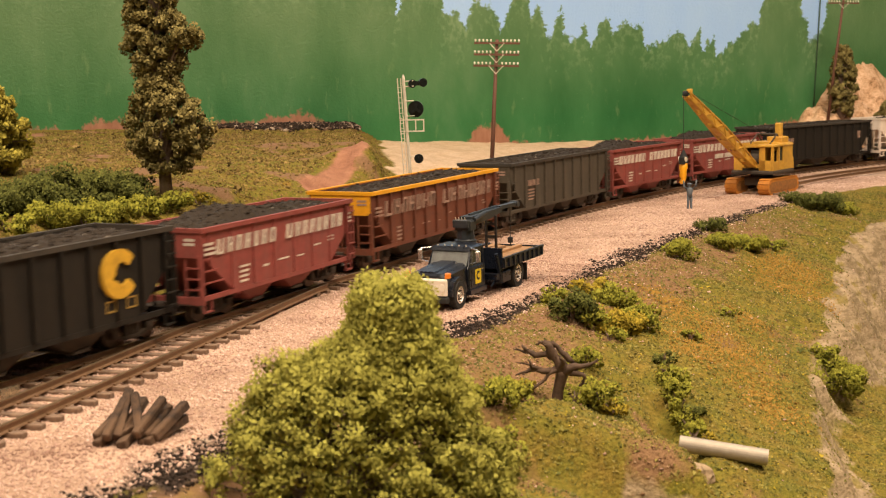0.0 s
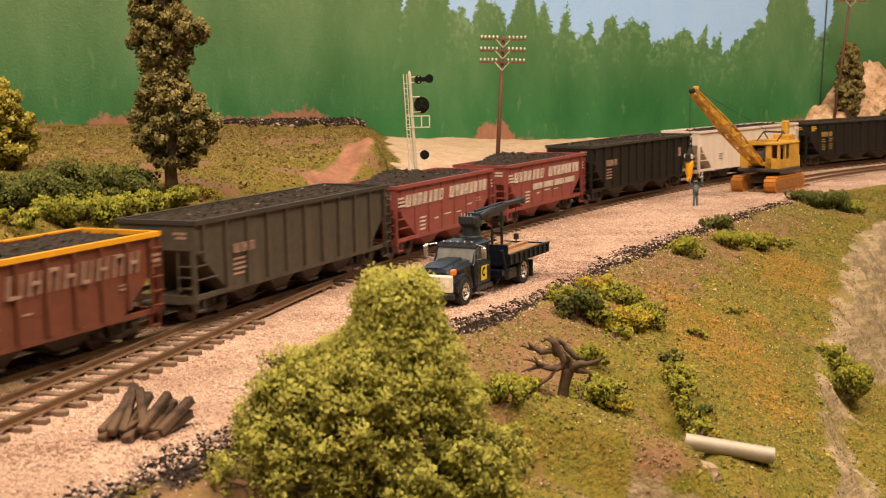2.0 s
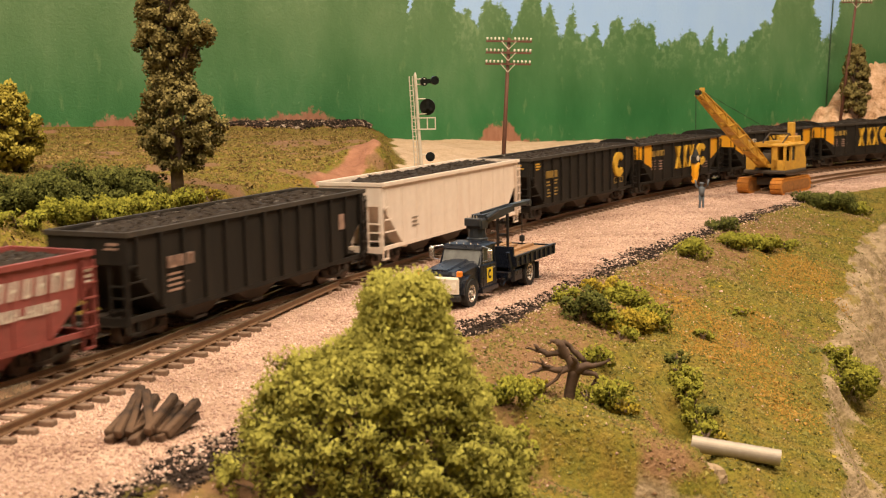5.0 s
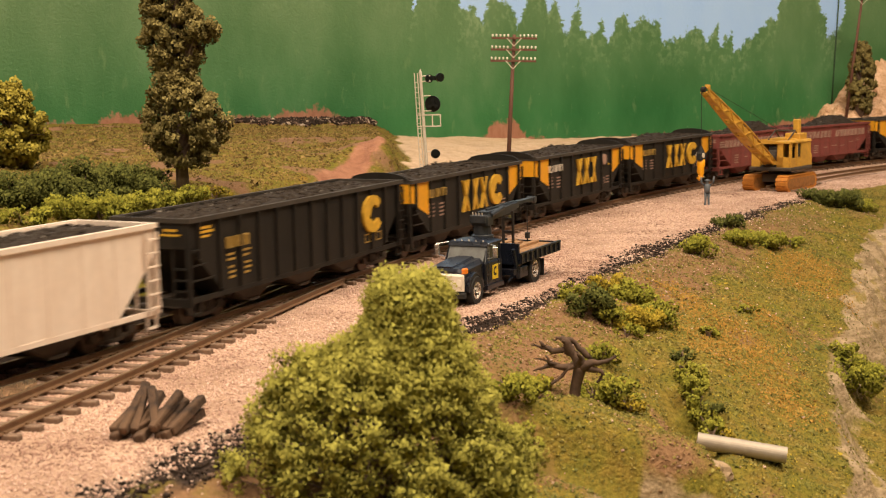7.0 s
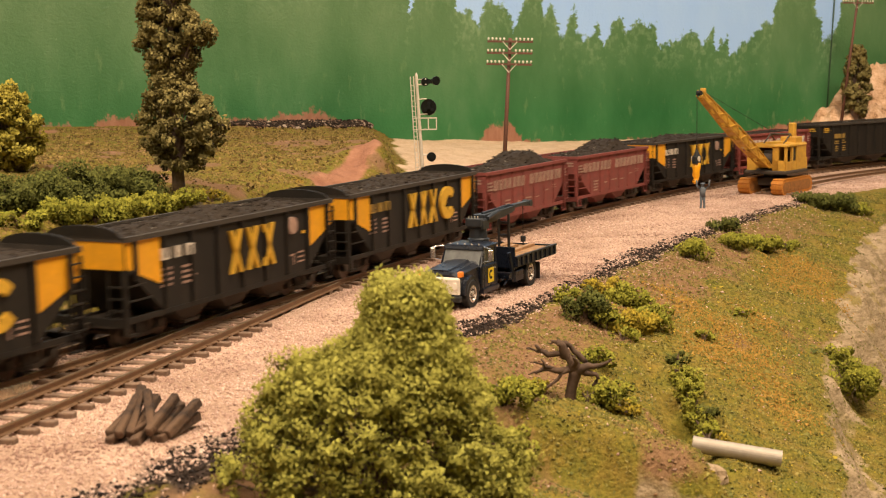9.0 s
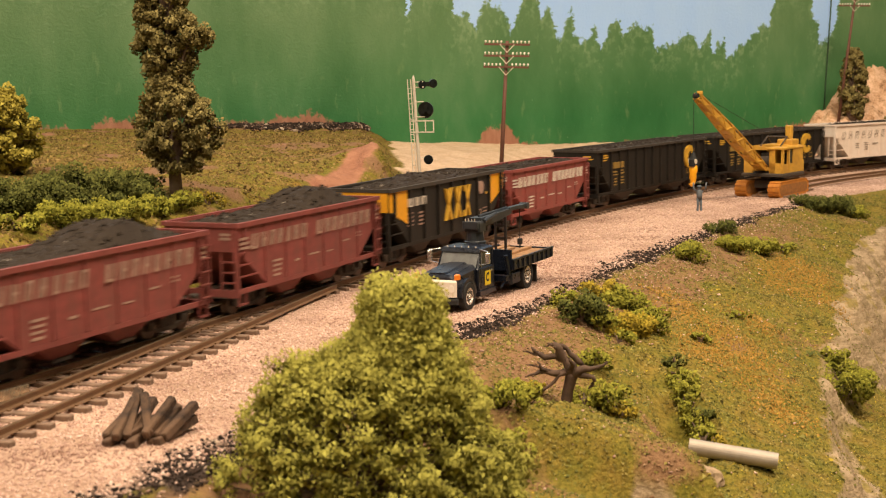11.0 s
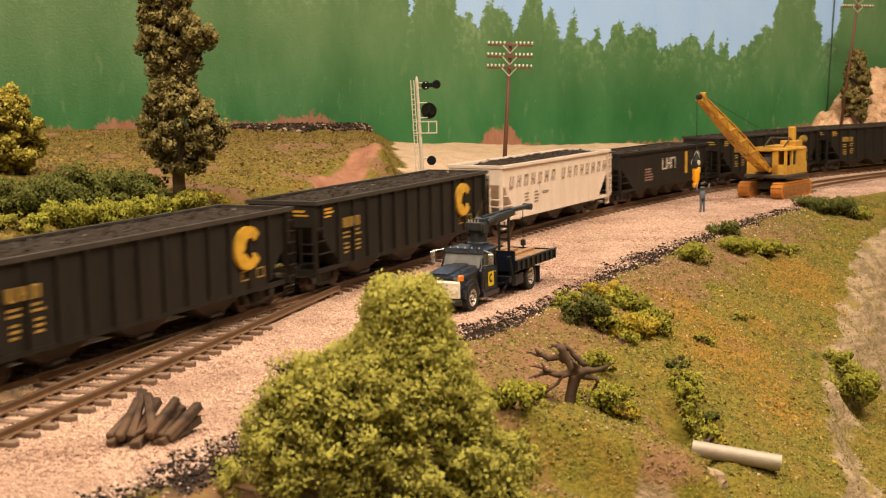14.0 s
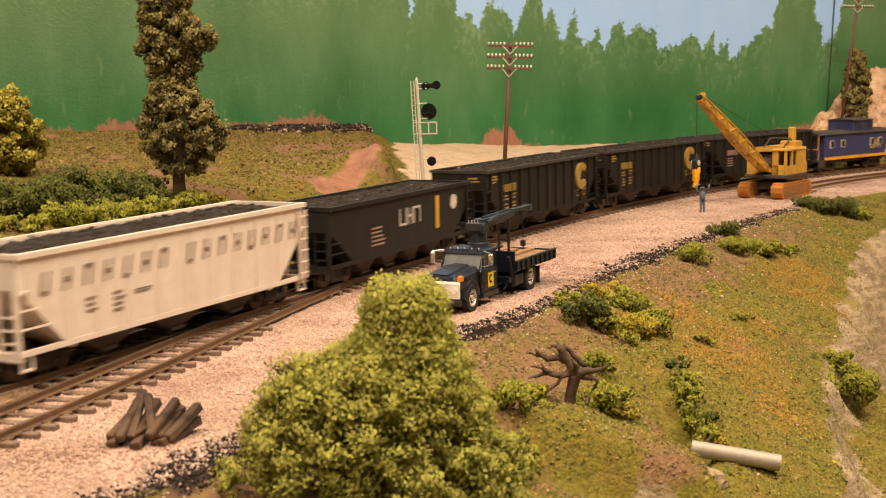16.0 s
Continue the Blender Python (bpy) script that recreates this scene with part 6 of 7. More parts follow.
    hook = Shape().tube([(hx, -0.2, 3.4), (hx + 0.02, -0.2, 3.0), (hx + 0.05, -0.2, 2.75), (hx + 0.08, -0.2, 2.45), (hx, -0.2, 2.15), (hx + 0.1, -0.2, 1.98), (hx + 0.28, -0.2, 1.92), (hx + 0.42, -0.2, 2.02), (hx + 0.45, -0.2, 2.15)],
                        [0.30, 0.33, 0.26, 0.30, 0.19, 0.17, 0.16, 0.14, 0.07], 10)
    part("hook", hook, M_HOOK, ob, "bright orange hook", smooth=True)


def thing_part(name, parent):
    ob = part(name, Shape().box(1.3, 1.7, -0.95, 0.55, 2.2, 2.5), M_CRANE, parent)
    return ob


# Darker copy of the crawler rust: shade inside the track is put into colour.
M_TREAD2 = plain("shaded_rust_track_frame", (0.28, 0.12, 0.03), 0.75, vary=0.3)
crawler_crane()


# ---- small figure of a worker, arms raised: one plain moulded piece ----
def figure():
    sh = Shape()
    for sx in (-0.11, 0.11):
        sh.tube([(sx * 1.2, -0.08, 0.0), (sx * 1.2, 0.02, 0.06), (sx, 0, 0.45), (sx * 0.9, 0, 0.95)], [0.07, 0.085, 0.09, 0.125], 8)
        sh.tube([(sx * 2.0, 0, 1.45), (sx * 4.0, -0.05, 1.62), (sx * 4.4, -0.08, 2.05)], [0.085, 0.075, 0.06], 7)
    sh.tube([(0, 0, 0.88), (0, 0, 1.1), (0, 0, 1.42), (0, 0, 1.55)], [0.19, 0.2, 0.24, 0.1], 10)
    sh.tube([(0, 0, 1.5), (0, 0, 1.62), (0, 0, 1.76), (0, 0, 1.86)], [0.08, 0.13, 0.13, 0.06], 10)
    sh.tube([(0, 0, 1.76), (0, 0, 1.80), (0, 0, 1.84)], [0.2, 0.19, 0.12], 10)
    return single("figurine", sh, M_SHIRT, "small grey-blue toy figurine standing on gravel", "figurine", at(18.45, 93.6, -0.44, 0, 0, 8), smooth=True)


figure()


# ---- old ties in a heap, tube, dead stump ----
def tie_heap():
    r = random.Random(4)
    olds = [Shape().cut_box(-0.14 + 0.02 * k, 0.15, -0.96 + 0.09 * k, 0.90 - 0.06 * k, -0.13, 0.12 - 0.015 * k, 0.03 + 0.012 * k).mesh("old_tie") for k in range(4)]
    spots = [(-9.0, 35.7, 0.08, -14, 6), (-8.7, 35.8, 0.10, 6, 5), (-8.35, 35.6, 0.08, -4, 4), (-8.0, 35.8, 0.10, 12, 5), (-7.65, 35.7, 0.08, -18, 6), (-7.3, 35.8, 0.10, -26, 8), (-9.05, 35.85, 0.28, -24, 20), (-8.6, 35.75, 0.42, 4, 38), (-8.35, 35.9, 0.36, -20, 26), (-7.95, 35.85, 0.32, -40, 14), (-7.6, 35.8, 0.30, -12, 18), (-7.2, 35.85, 0.28, -28, 20), (-8.8, 35.5, 0.40, -10, 30), (-8.15, 35.55, 0.46, 8, 34), (-7.75, 35.5, 0.44, -22, 28)]
    for x, y, dz, rz, rx in spots:
        x = -9.1 + (x + 9.05) * 0.9
        ob = part("old_tie", olds[r.randrange(4)], M_OLDTIE, None, m=at(x, y, -0.43 + dz + 0.06 + abs(math.sin(radians(rx))) * 0.45, rx, r.uniform(-15, 15), rz))
        tagged(ob, "weathered dark wooden railway tie in a heap", "railway tie", "heap of old ties")


tie_heap()


def tube():
    a, b = Vector((8.57, 45.00, -3.62)), Vector((11.56, 44.40, -4.04))
    d = (b - a).normalized()
    sh = Shape().tube([tuple(a), tuple(b)], 0.29, 24, caps=False).tube([tuple(a), tuple(b)], 0.25, 24, caps=False)
    n = 24
    sh.f.extend([(n + k, n + (k + 1) % n, 3 * n + (k + 1) % n, 3 * n + k) for k in range(n)])
    return single("drain_pipe", sh, M_TUBE, "bare aluminium drain pipe jutting from the bank", "pipe", smooth=False)


tube()


def wall_cord():
    """A dark cord hanging down the painted wall."""
    pts = [(41.78, 143.78, 4.56), (41.91, 143.84, 7.06), (42.74, 144.20, 22.03)]
    return single("wall_cord", Shape().tube(pts, 0.07, 6), M_CORD, "thin dark green cord hanging on the painted wall", "cord", smooth=True)


M_CORD = plain("painted_over_cord", (0.02, 0.06, 0.025), 0.6)
wall_cord()


def outcrop():
    """Worn blocks of tan rock that stick out of the bank beside the pipe."""
    r = random.Random(17)
    for x, y, size in ((8.55, 43.6, 0.42), (8.75, 43.0, 0.55), (8.5, 42.4, 0.4)):
        bm = bmesh.new()
        bmesh.ops.create_icosphere(bm, subdivisions=3, radius=1.0)
        o = Vector((r.uniform(0, 50), r.uniform(0, 50), 0))
        for v in bm.verts:
            p = v.co.copy()
            # squared off, then broken by cracks
            k = max(abs(p.x), abs(p.y), abs(p.z))
            p = p.lerp(p / k * 0.85, 0.7)
            p *= 1 + 0.22 * noise.noise(p * 1.6 + o) + 0.10 * noise.noise(p * 5 + o)
            v.co = Vector((p.x * 1.15, p.y, p.z * 0.75)) * size * CM
        me = bpy.data.meshes.new("rock")
        bm.to_mesh(me)
        bm.free()
        ob = part("rock", me, M_TANROCK, None, m=at(x, y, ground_z(x, y) - size * 0.15, r.uniform(-15, 15), r.uniform(-20, 20), r.uniform(0, 90)))
        tagged(ob, "worn tan rock half buried in the bank", "rock", "rocks beside the pipe")


M_TANROCK = plain("tan_rock", (0.34, 0.245, 0.155), 0.9, vary=0.35, scale=420, dust=(0.24, 0.17, 0.09), dust_amount=0.5, relief=0.8)
outcrop()


def stump():
    r = random.Random(11)
    x, y = 4.25, 44.7
    z = ground_z(x, y)
    ob = thing("dead_tree", "gnarled brown dead tree with twisted bare limbs", "dead tree", at(x, y, z))
    part("trunk", Shape().tube([(-0.05, 0, -0.4), (0.0, 0, 0.1), (0.06, 0, 0.55), (0.18, 0.02, 1.0), (0.2, 0, 1.2)], [0.28, 0.21, 0.19, 0.22, 0.24], 9), M_ROOT, ob, smooth=True)
    limbs = [([(0.2, 0, 1.1), (0.12, -0.06, 1.45), (-0.15, 0.03, 1.75), (-0.25, -0.05, 2.05), (-0.45, 0, 2.25)], 0.24, 0.11), ([(0.15, 0, 1.15), (0.5, -0.1, 1.3), (0.8, -0.12, 1.32), (1.1, -0.1, 1.38), (1.42, -0.15, 1.58)], 0.17, 0.06),
             ([(0.3, 0, 1.15), (0.6, -0.15, 1.12), (0.92, -0.2, 1.05), (0.9, -0.22, 0.85), (0.74, -0.22, 0.66)], 0.13, 0.06), ([(0.1, 0, 1.3), (-0.35, -0.15, 1.2), (-0.75, -0.12, 1.26), (-1.1, -0.2, 1.2), (-1.45, -0.2, 1.1)], 0.14, 0.035),
             ([(0.0, 0, 1.7), (-0.35, 0.05, 1.78), (-0.75, 0.0, 1.74), (-1.05, 0.05, 1.9), (-1.2, 0.0, 2.12)], 0.16, 0.05), ([(-0.95, 0.03, 1.85), (-1.2, -0.06, 1.92), (-1.5, -0.05, 1.98)], 0.07, 0.025),
             ([(-0.3, 0, 2.15), (0.05, 0.12, 2.0), (0.3, 0.1, 1.72), (0.6, 0.05, 1.45)], 0.10, 0.10), ([(0.1, 0, 1.2), (-0.3, -0.2, 1.12), (-0.6, -0.25, 0.8), (-1.15, -0.3, 0.4)], 0.10, 0.03),
             ([(-0.5, -0.1, 1.22), (-0.9, -0.25, 1.38), (-1.02, -0.25, 1.66)], 0.08, 0.04), ([(-0.7, -0.12, 1.26), (-1.05, 0.1, 1.42), (-1.35, 0.15, 1.46)], 0.06, 0.02),
             ([(-0.3, 0, 2.1), (-0.6, 0.1, 2.2), (-0.75, 0.1, 2.12)], 0.09, 0.03), ([(0.1, -0.1, 1.35), (0.2, -0.4, 1.55), (0.05, -0.55, 1.75)], 0.13, 0.05), ([(0.2, 0.05, 1.2), (0.1, 0.5, 1.35), (0.3, 0.9, 1.6)], 0.12, 0.03)]
    for pts, r0, r1 in limbs:
        fine = []
        for p, q in zip(pts, pts[1:]):
            fine += [Vector(p), (Vector(p) + Vector(q)) / 2 + Vector((r.uniform(-.05, .05), r.uniform(-.05, .05), r.uniform(-.05, .05)))]
        fine.append(Vector(pts[-1]))
        n = len(fine) - 1
        lb = part("limb", Shape().tube([tuple(p) for p in fine], [0.95 * (r0 + (r1 - r0) * k / n) * r.uniform(0.78, 1.22) for k in range(n)] + [r1 * 0.6], 8), M_ROOT, ob, smooth=True)
        q = fine[n - 1]
        e = q + Vector((r.uniform(-.22, .22), r.uniform(-.2, .2), r.uniform(-.15, .22)))
        part("twig", Shape().tube([tuple(q), tuple((q + e) / 2 + Vector((0, 0, r.uniform(-.05, .06)))), tuple(e)], [r1 * 0.7, r1 * 0.5, 0.012], 5), M_ROOT, lb)


stump()

# ---- loose ground cover and foliage ----
OCT = np.array([(1, 0, 0), (0, 1, 0), (-1, 0, 0), (0, -1, 0), (0, 0, 1), (0, 0, -1)], float)
OCT_F = np.array([(0, 1, 4), (1, 2, 4), (2, 3, 4), (3, 0, 4), (1, 0, 5), (2, 1, 5), (3, 2, 5), (0, 3, 5)])


def crumbs(points, sizes, rng, flat=0.8, ragged=0.3):
    """A mesh of many little broken grains, one at each point."""
    n = len(points)
    q, _ = np.linalg.qr(rng.normal(size=(n, 3, 3)))
    v = OCT[None] * rng.uniform(0.6, 1.35, (n, 6, 1)) + rng.normal(0, 0.16, (n, 6, 3))
    v = v * (1 + ragged * rng.uniform(-0.75, 1.1, (n, 1, 3)))
    v = np.einsum("nij,nkj->nki", q, v) * np.asarray(sizes)[:, None, None]
    v[:, :, 2] *= flat
    v = (v + points[:, None, :]) * CM
    f = (OCT_F[None] + (np.arange(n) * 6)[:, None, None]).reshape(-1, 3)
    me = bpy.data.meshes.new("crumbs")
    me.vertices.add(n * 6)
    me.vertices.foreach_set("co", v.reshape(-1).astype(np.float32))
    me.loops.add(n * 24)
    me.loops.foreach_set("vertex_index", f.reshape(-1).astype(np.int32))
    me.polygons.add(n * 8)
    me.polygons.foreach_set("loop_start", np.arange(0, n * 24, 3, dtype=np.int32))
    me.update(calc_edges=True)
    me.validate()
    return me


TET = np.array([(1, 1, 1), (-1, -1, 1), (-1, 1, -1), (1, -1, -1)], float) * 0.75
TET_F = np.array([(0, 1, 2), (0, 3, 1), (0, 2, 3), (1, 3, 2)])


def tufts(points, sizes, rng, outward):
    """A mesh of many soft crumbs of ground foam that shade like the mat they lie in."""
    n = len(points)
    q, _ = np.linalg.qr(rng.normal(size=(n, 3, 3)))
    v = (TET[None] + rng.normal(0, 0.25, (n, 4, 3))) * rng.uniform(0.4, 1.5, (n, 1, 3))
    v = np.einsum("nij,nkj->nki", q, v) * np.asarray(sizes)[:, None, None]
    v = (v + points[:, None, :]) * CM
    # wind every crumb so that its faces look outwards
    turned = np.einsum("ni,ni->n", np.cross(v[:, 1] - v[:, 0], v[:, 2] - v[:, 0]), v[:, 3] - v[:, 0]) > 0
    v[turned, 1], v[turned, 2] = v[turned, 2].copy(), v[turned, 1].copy()
    f = (TET_F[None] + (np.arange(n) * 4)[:, None, None]).reshape(-1, 3)
    me = bpy.data.meshes.new("ground_foam")
    me.vertices.add(n * 4)
    me.vertices.foreach_set("co", v.reshape(-1).astype(np.float32))
    me.loops.add(n * 12)
    me.loops.foreach_set("vertex_index", f.reshape(-1).astype(np.int32))
    me.polygons.add(n * 4)
    me.polygons.foreach_set("loop_start", np.arange(0, n * 12, 3, dtype=np.int32))
    me.polygons.foreach_set("use_smooth", [True] * (n * 4))
    me.update(calc_edges=True)
    soft = outward + rng.normal(0, 0.12, (n, 3))
    soft /= np.linalg.norm(soft, axis=1)[:, None]
    me.normals_split_custom_set_from_vertices(np.repeat(soft, 4, axis=0))
    return me


def scatter(name, label, category, material, n, s_span, d_span, size, keep, seed, sink=0.25, foam=False):
    """Grains strewn over the ground in a stretch of the plan, where keep() allows."""
    rng = np.random.RandomState(seed)
    s, d = rng.uniform(*s_span, n), rng.uniform(*d_span, n)
    x, y, a = np.interp(s, LINE_S, LINE_X), np.interp(s, LINE_S, LINE_Y), np.interp(s, LINE_S, LINE_H)
    x, y = x + np.sin(a) * d, y - np.cos(a) * d
    z, masks, s2, d2, u = terrain(x, y)
    ok = keep(masks, s2, d2, u, rng) & (y > 24) & (y < wall_y(x) - 0.3)
    x, y, z = x[ok], y[ok], z[ok]
    q = rng.uniform(size[0], size[1], len(x)) * rng.choice([0.7, 1.0, 1.4], len(x), p=[0.5, 0.4, 0.1])
    at_ground = np.stack([x, y, z + q * (0.5 - sink)], 1)
    if foam:
        up = np.array([0, 0, 1.0]) + rng.normal(0, 0.3, (len(x), 3))
        me = tufts(at_ground, q, rng, up)
    else:
        me = crumbs(at_ground, q, rng)
    me.materials.append(material)
    return tagged(new(name, me), label, category, kind="stuff")


def near_tie(d, s):
    off = np.array([siding(v) for v in np.linspace(-70, 0, 141)])
    o = np.interp(s, np.linspace(-70, 0, 141), off)
    return (np.abs(d) < 1.75) | ((np.abs(d - o) < 1.75) & (s < 0))


scatter("gravel", "loose pale pink gravel over the yard", "gravel", M_GRAVEL, 52000, (-36, 12), (1.0, 12), (0.028, 0.058), lambda m, s, d, u, r: (m["gravel"] > 0.4) & ~near_tie(d, s), 21)
scatter("gravel", "loose pale pink gravel over the yard", "gravel", M_GRAVEL, 27000, (12, 72), (1.4, 14), (0.034, 0.06), lambda m, s, d, u, r: (m["gravel"] > 0.4) & ~near_tie(d, s), 22)
scatter("ballast", "pale ballast between the ties", "ballast", M_GRAVEL, 64000, (-36, 30), (-2.0, 6.5), (0.024, 0.046), lambda m, s, d, u, r: near_tie(d, s) & (m["gravel"] > 0.3), 23)
scatter("cinders", "dark cinders with pale chips along the yard edge", "cinders", M_CINDER, 42000, (-36, 50), (8.5, 13.5), (0.035, 0.085), lambda m, s, d, u, r: m["cinder_and_dark"] > 0.25 + 0.75 * r.rand(len(d)), 24)
scatter("gravel", "pink gravel strewn among the cinders", "gravel", M_GRAVEL, 9000, (-36, 50), (8.5, 13.5), (0.03, 0.06), lambda m, s, d, u, r: (m["cinder_and_dark"] > 0.12) & (u < 1.2) & (r.rand(len(d)) < 0.45), 29)
scatter("pale_chips", "scattered pale stone chips on the bank", "stone chips", M_GRAVEL, 9000, (-25, 50), (10, 26), (0.03, 0.062), lambda m, s, d, u, r: (u > 0.2) & (u < 14) & (r.rand(len(d)) < 0.05 + np.exp(-u / 3.2)), 25)
scatter("turf", "olive and rust-coloured scenic turf on the slope", "turf", M_TURF, 150000, (-25, 60), (10, 32), (0.026, 0.056), lambda m, s, d, u, r: (u > 0.5) & (m["cliff"] < 0.2 + 1.1 * r.rand(len(d)) ** 2) & (m["earth"] < 0.25 + 0.8 * r.rand(len(d))), 26, foam=True)
scatter("turf", "olive and brown scenic turf on the hillside", "turf", M_TURF_DRY, 110000, (-34, 60), (-45, -2.6), (0.036, 0.075), lambda m, s, d, u, r: (m["sand"] < 0.3) & (m["rock"] < 0.3) & (m["clay"] < 0.3) & (m["earth"] < 0.25 + 0.6 * r.rand(len(d))), 27, foam=True)


BURNT = [(20.2, 74.3, 1.6), (21.5, 77.8, 1.4), (11.2, 62.2, 1.2), (12.9, 57.7, 1.6), (11.5, 55.6, 1.0), (13.5, 52.0, 1.0), (8.6, 57.6, 0.8), (15.3, 63.3, 0.9)]


def burnt_here(s, d, rng):
    a = np.interp(s, LINE_S, LINE_H)
    x, y = np.interp(s, LINE_S, LINE_X) + np.sin(a) * d, np.interp(s, LINE_S, LINE_Y) - np.cos(a) * d
    f = sum(np.exp(-((x - bx) ** 2 + ((y - by) * 0.6) ** 2) / r ** 2) for bx, by, r in BURNT)
    return f * 1.5 > rng.rand(len(s))


scatter("turf", "bright yellow-green tufts of scenic turf", "turf", M_LEAF_YEL, 6000, (-22, 50), (11, 26), (0.028, 0.05), lambda m, s, d, u, r: (u > 0.8) & (m["cliff"] < 0.5) & (m["earth"] < 0.5), 46, sink=0.4, foam=True)
scatter("loose_earth", "crumbled brown earth on the bare spots", "earth", M_EARTH, 70000, (-25, 50), (10, 30), (0.02, 0.055), lambda m, s, d, u, r: (u > 0.2) & (m["earth"] > 0.25 + 0.5 * r.rand(len(d))), 45)
scatter("turf", "burnt-orange scenic turf in soft drifts", "turf", M_BURNT, 160000, (-12, 45), (11, 24), (0.022, 0.045), lambda m, s, d, u, r: (u > 0.4) & burnt_here(s, d, r), 41, sink=0.0, foam=True)
scatter("turf", "tufts of coarse green scenic turf", "turf", M_TURF, 9000, (-22, 50), (11, 26), (0.035, 0.065), lambda m, s, d, u, r: (u > 0.8) & (m["cliff"] < 0.4) & (r.rand(len(d)) < 0.8), 42, sink=0.4, foam=True)
scatter("turf", "tufts of coarse dry scenic turf", "turf", M_TURF_DRY, 5000, (-30, 45), (-40, -3), (0.07, 0.12), lambda m, s, d, u, r: (m["sand"] < 0.3) & (m["rock"] < 0.3) & (m["clay"] < 0.3), 43, foam=True)


def wall_rubble():
    rng = np.random.RandomState(28)
    x = rng.uniform(-19.5, -6.5, 2600)
    y = wall_y(x) - 0.3 - np.abs(rng.normal(0, 2.2, 2600)) * (0.5 + 0.5 * np.sin(x * 0.9) ** 2)
    z = terrain(x, y)[0]
    q = rng.uniform(0.08, 0.2, 2600)
    me = crumbs(np.stack([x, y, z + 0.3 * q + 0.35 * np.exp(-(wall_y(x) - y) / 2.0)], 1), q, rng)
    me.materials.append(M_CINDER)
    tagged(new("rubble", me), "dark rubble with pale chips along the wall foot", "rubble", kind="stuff")


wall_rubble()


def puffs(centres, radii, per, size, rng, hollow=0.55, flat=1.0):
    """Points for leaf crumbs: gathered in clumps, mostly in each clump's outer shell."""
    pts, q, out = [], [], []
    for c, r in zip(centres, radii):
        n = max(6, int(per * r * r))
        d = rng.normal(size=(n, 3))
        d /= np.linalg.norm(d, axis=1)[:, None]
        k = rng.uniform(hollow, 1.08, n) ** 0.7
        p = np.array(c) + d * (k * r)[:, None] * np.array([1, 1, flat])
        pts.append(p)
        out.append(d)
        q.append(rng.uniform(size[0], size[1], n))
    return np.concatenate(pts), np.concatenate(q), np.concatenate(out)


def bush(x, y, wide, high, material, label, seed, group=""):
    rng = np.random.RandomState(seed)
    z = ground_z(x, y)
    n = max(8, int(17 * wide * wide ** 0.3))
    c = np.stack([rng.uniform(-wide, wide, n) * 0.72, rng.uniform(-wide, wide, n) * 0.6, rng.uniform(0.12, 0.72, n) * high], 1)
    c[:, 2] *= 1 - 0.45 * (np.hypot(c[:, 0], c[:, 1]) / wide) ** 2
    pts, q, out = puffs(c, rng.uniform(0.17, 0.36, n) * min(wide, high) * 1.05, 1000, (0.03, 0.06), rng)
    pts[:, 2] = np.maximum(pts[:, 2], -0.25)
    me = tufts(pts, q, rng, out + np.array([0, 0, 0.2]) + rng.normal(0, 0.3, out.shape))
    me.materials.append(material)
    ob = thing("bush", label, "bush", at(x, y, z), group)
    part("foliage", me, material, ob)
    r = random.Random(seed)
    for _ in range(4):
        a = r.uniform(0, 6.28)
        part("stem", Shape().tube([(0, 0, -0.3), (0.15 * wide * math.cos(a), 0.15 * wide * math.sin(a), high * 0.3), (0.35 * wide * math.cos(a), 0.35 * wide * math.sin(a), high * 0.55)], [0.06, 0.045, 0.02], 5), M_BARK, ob)
    return ob


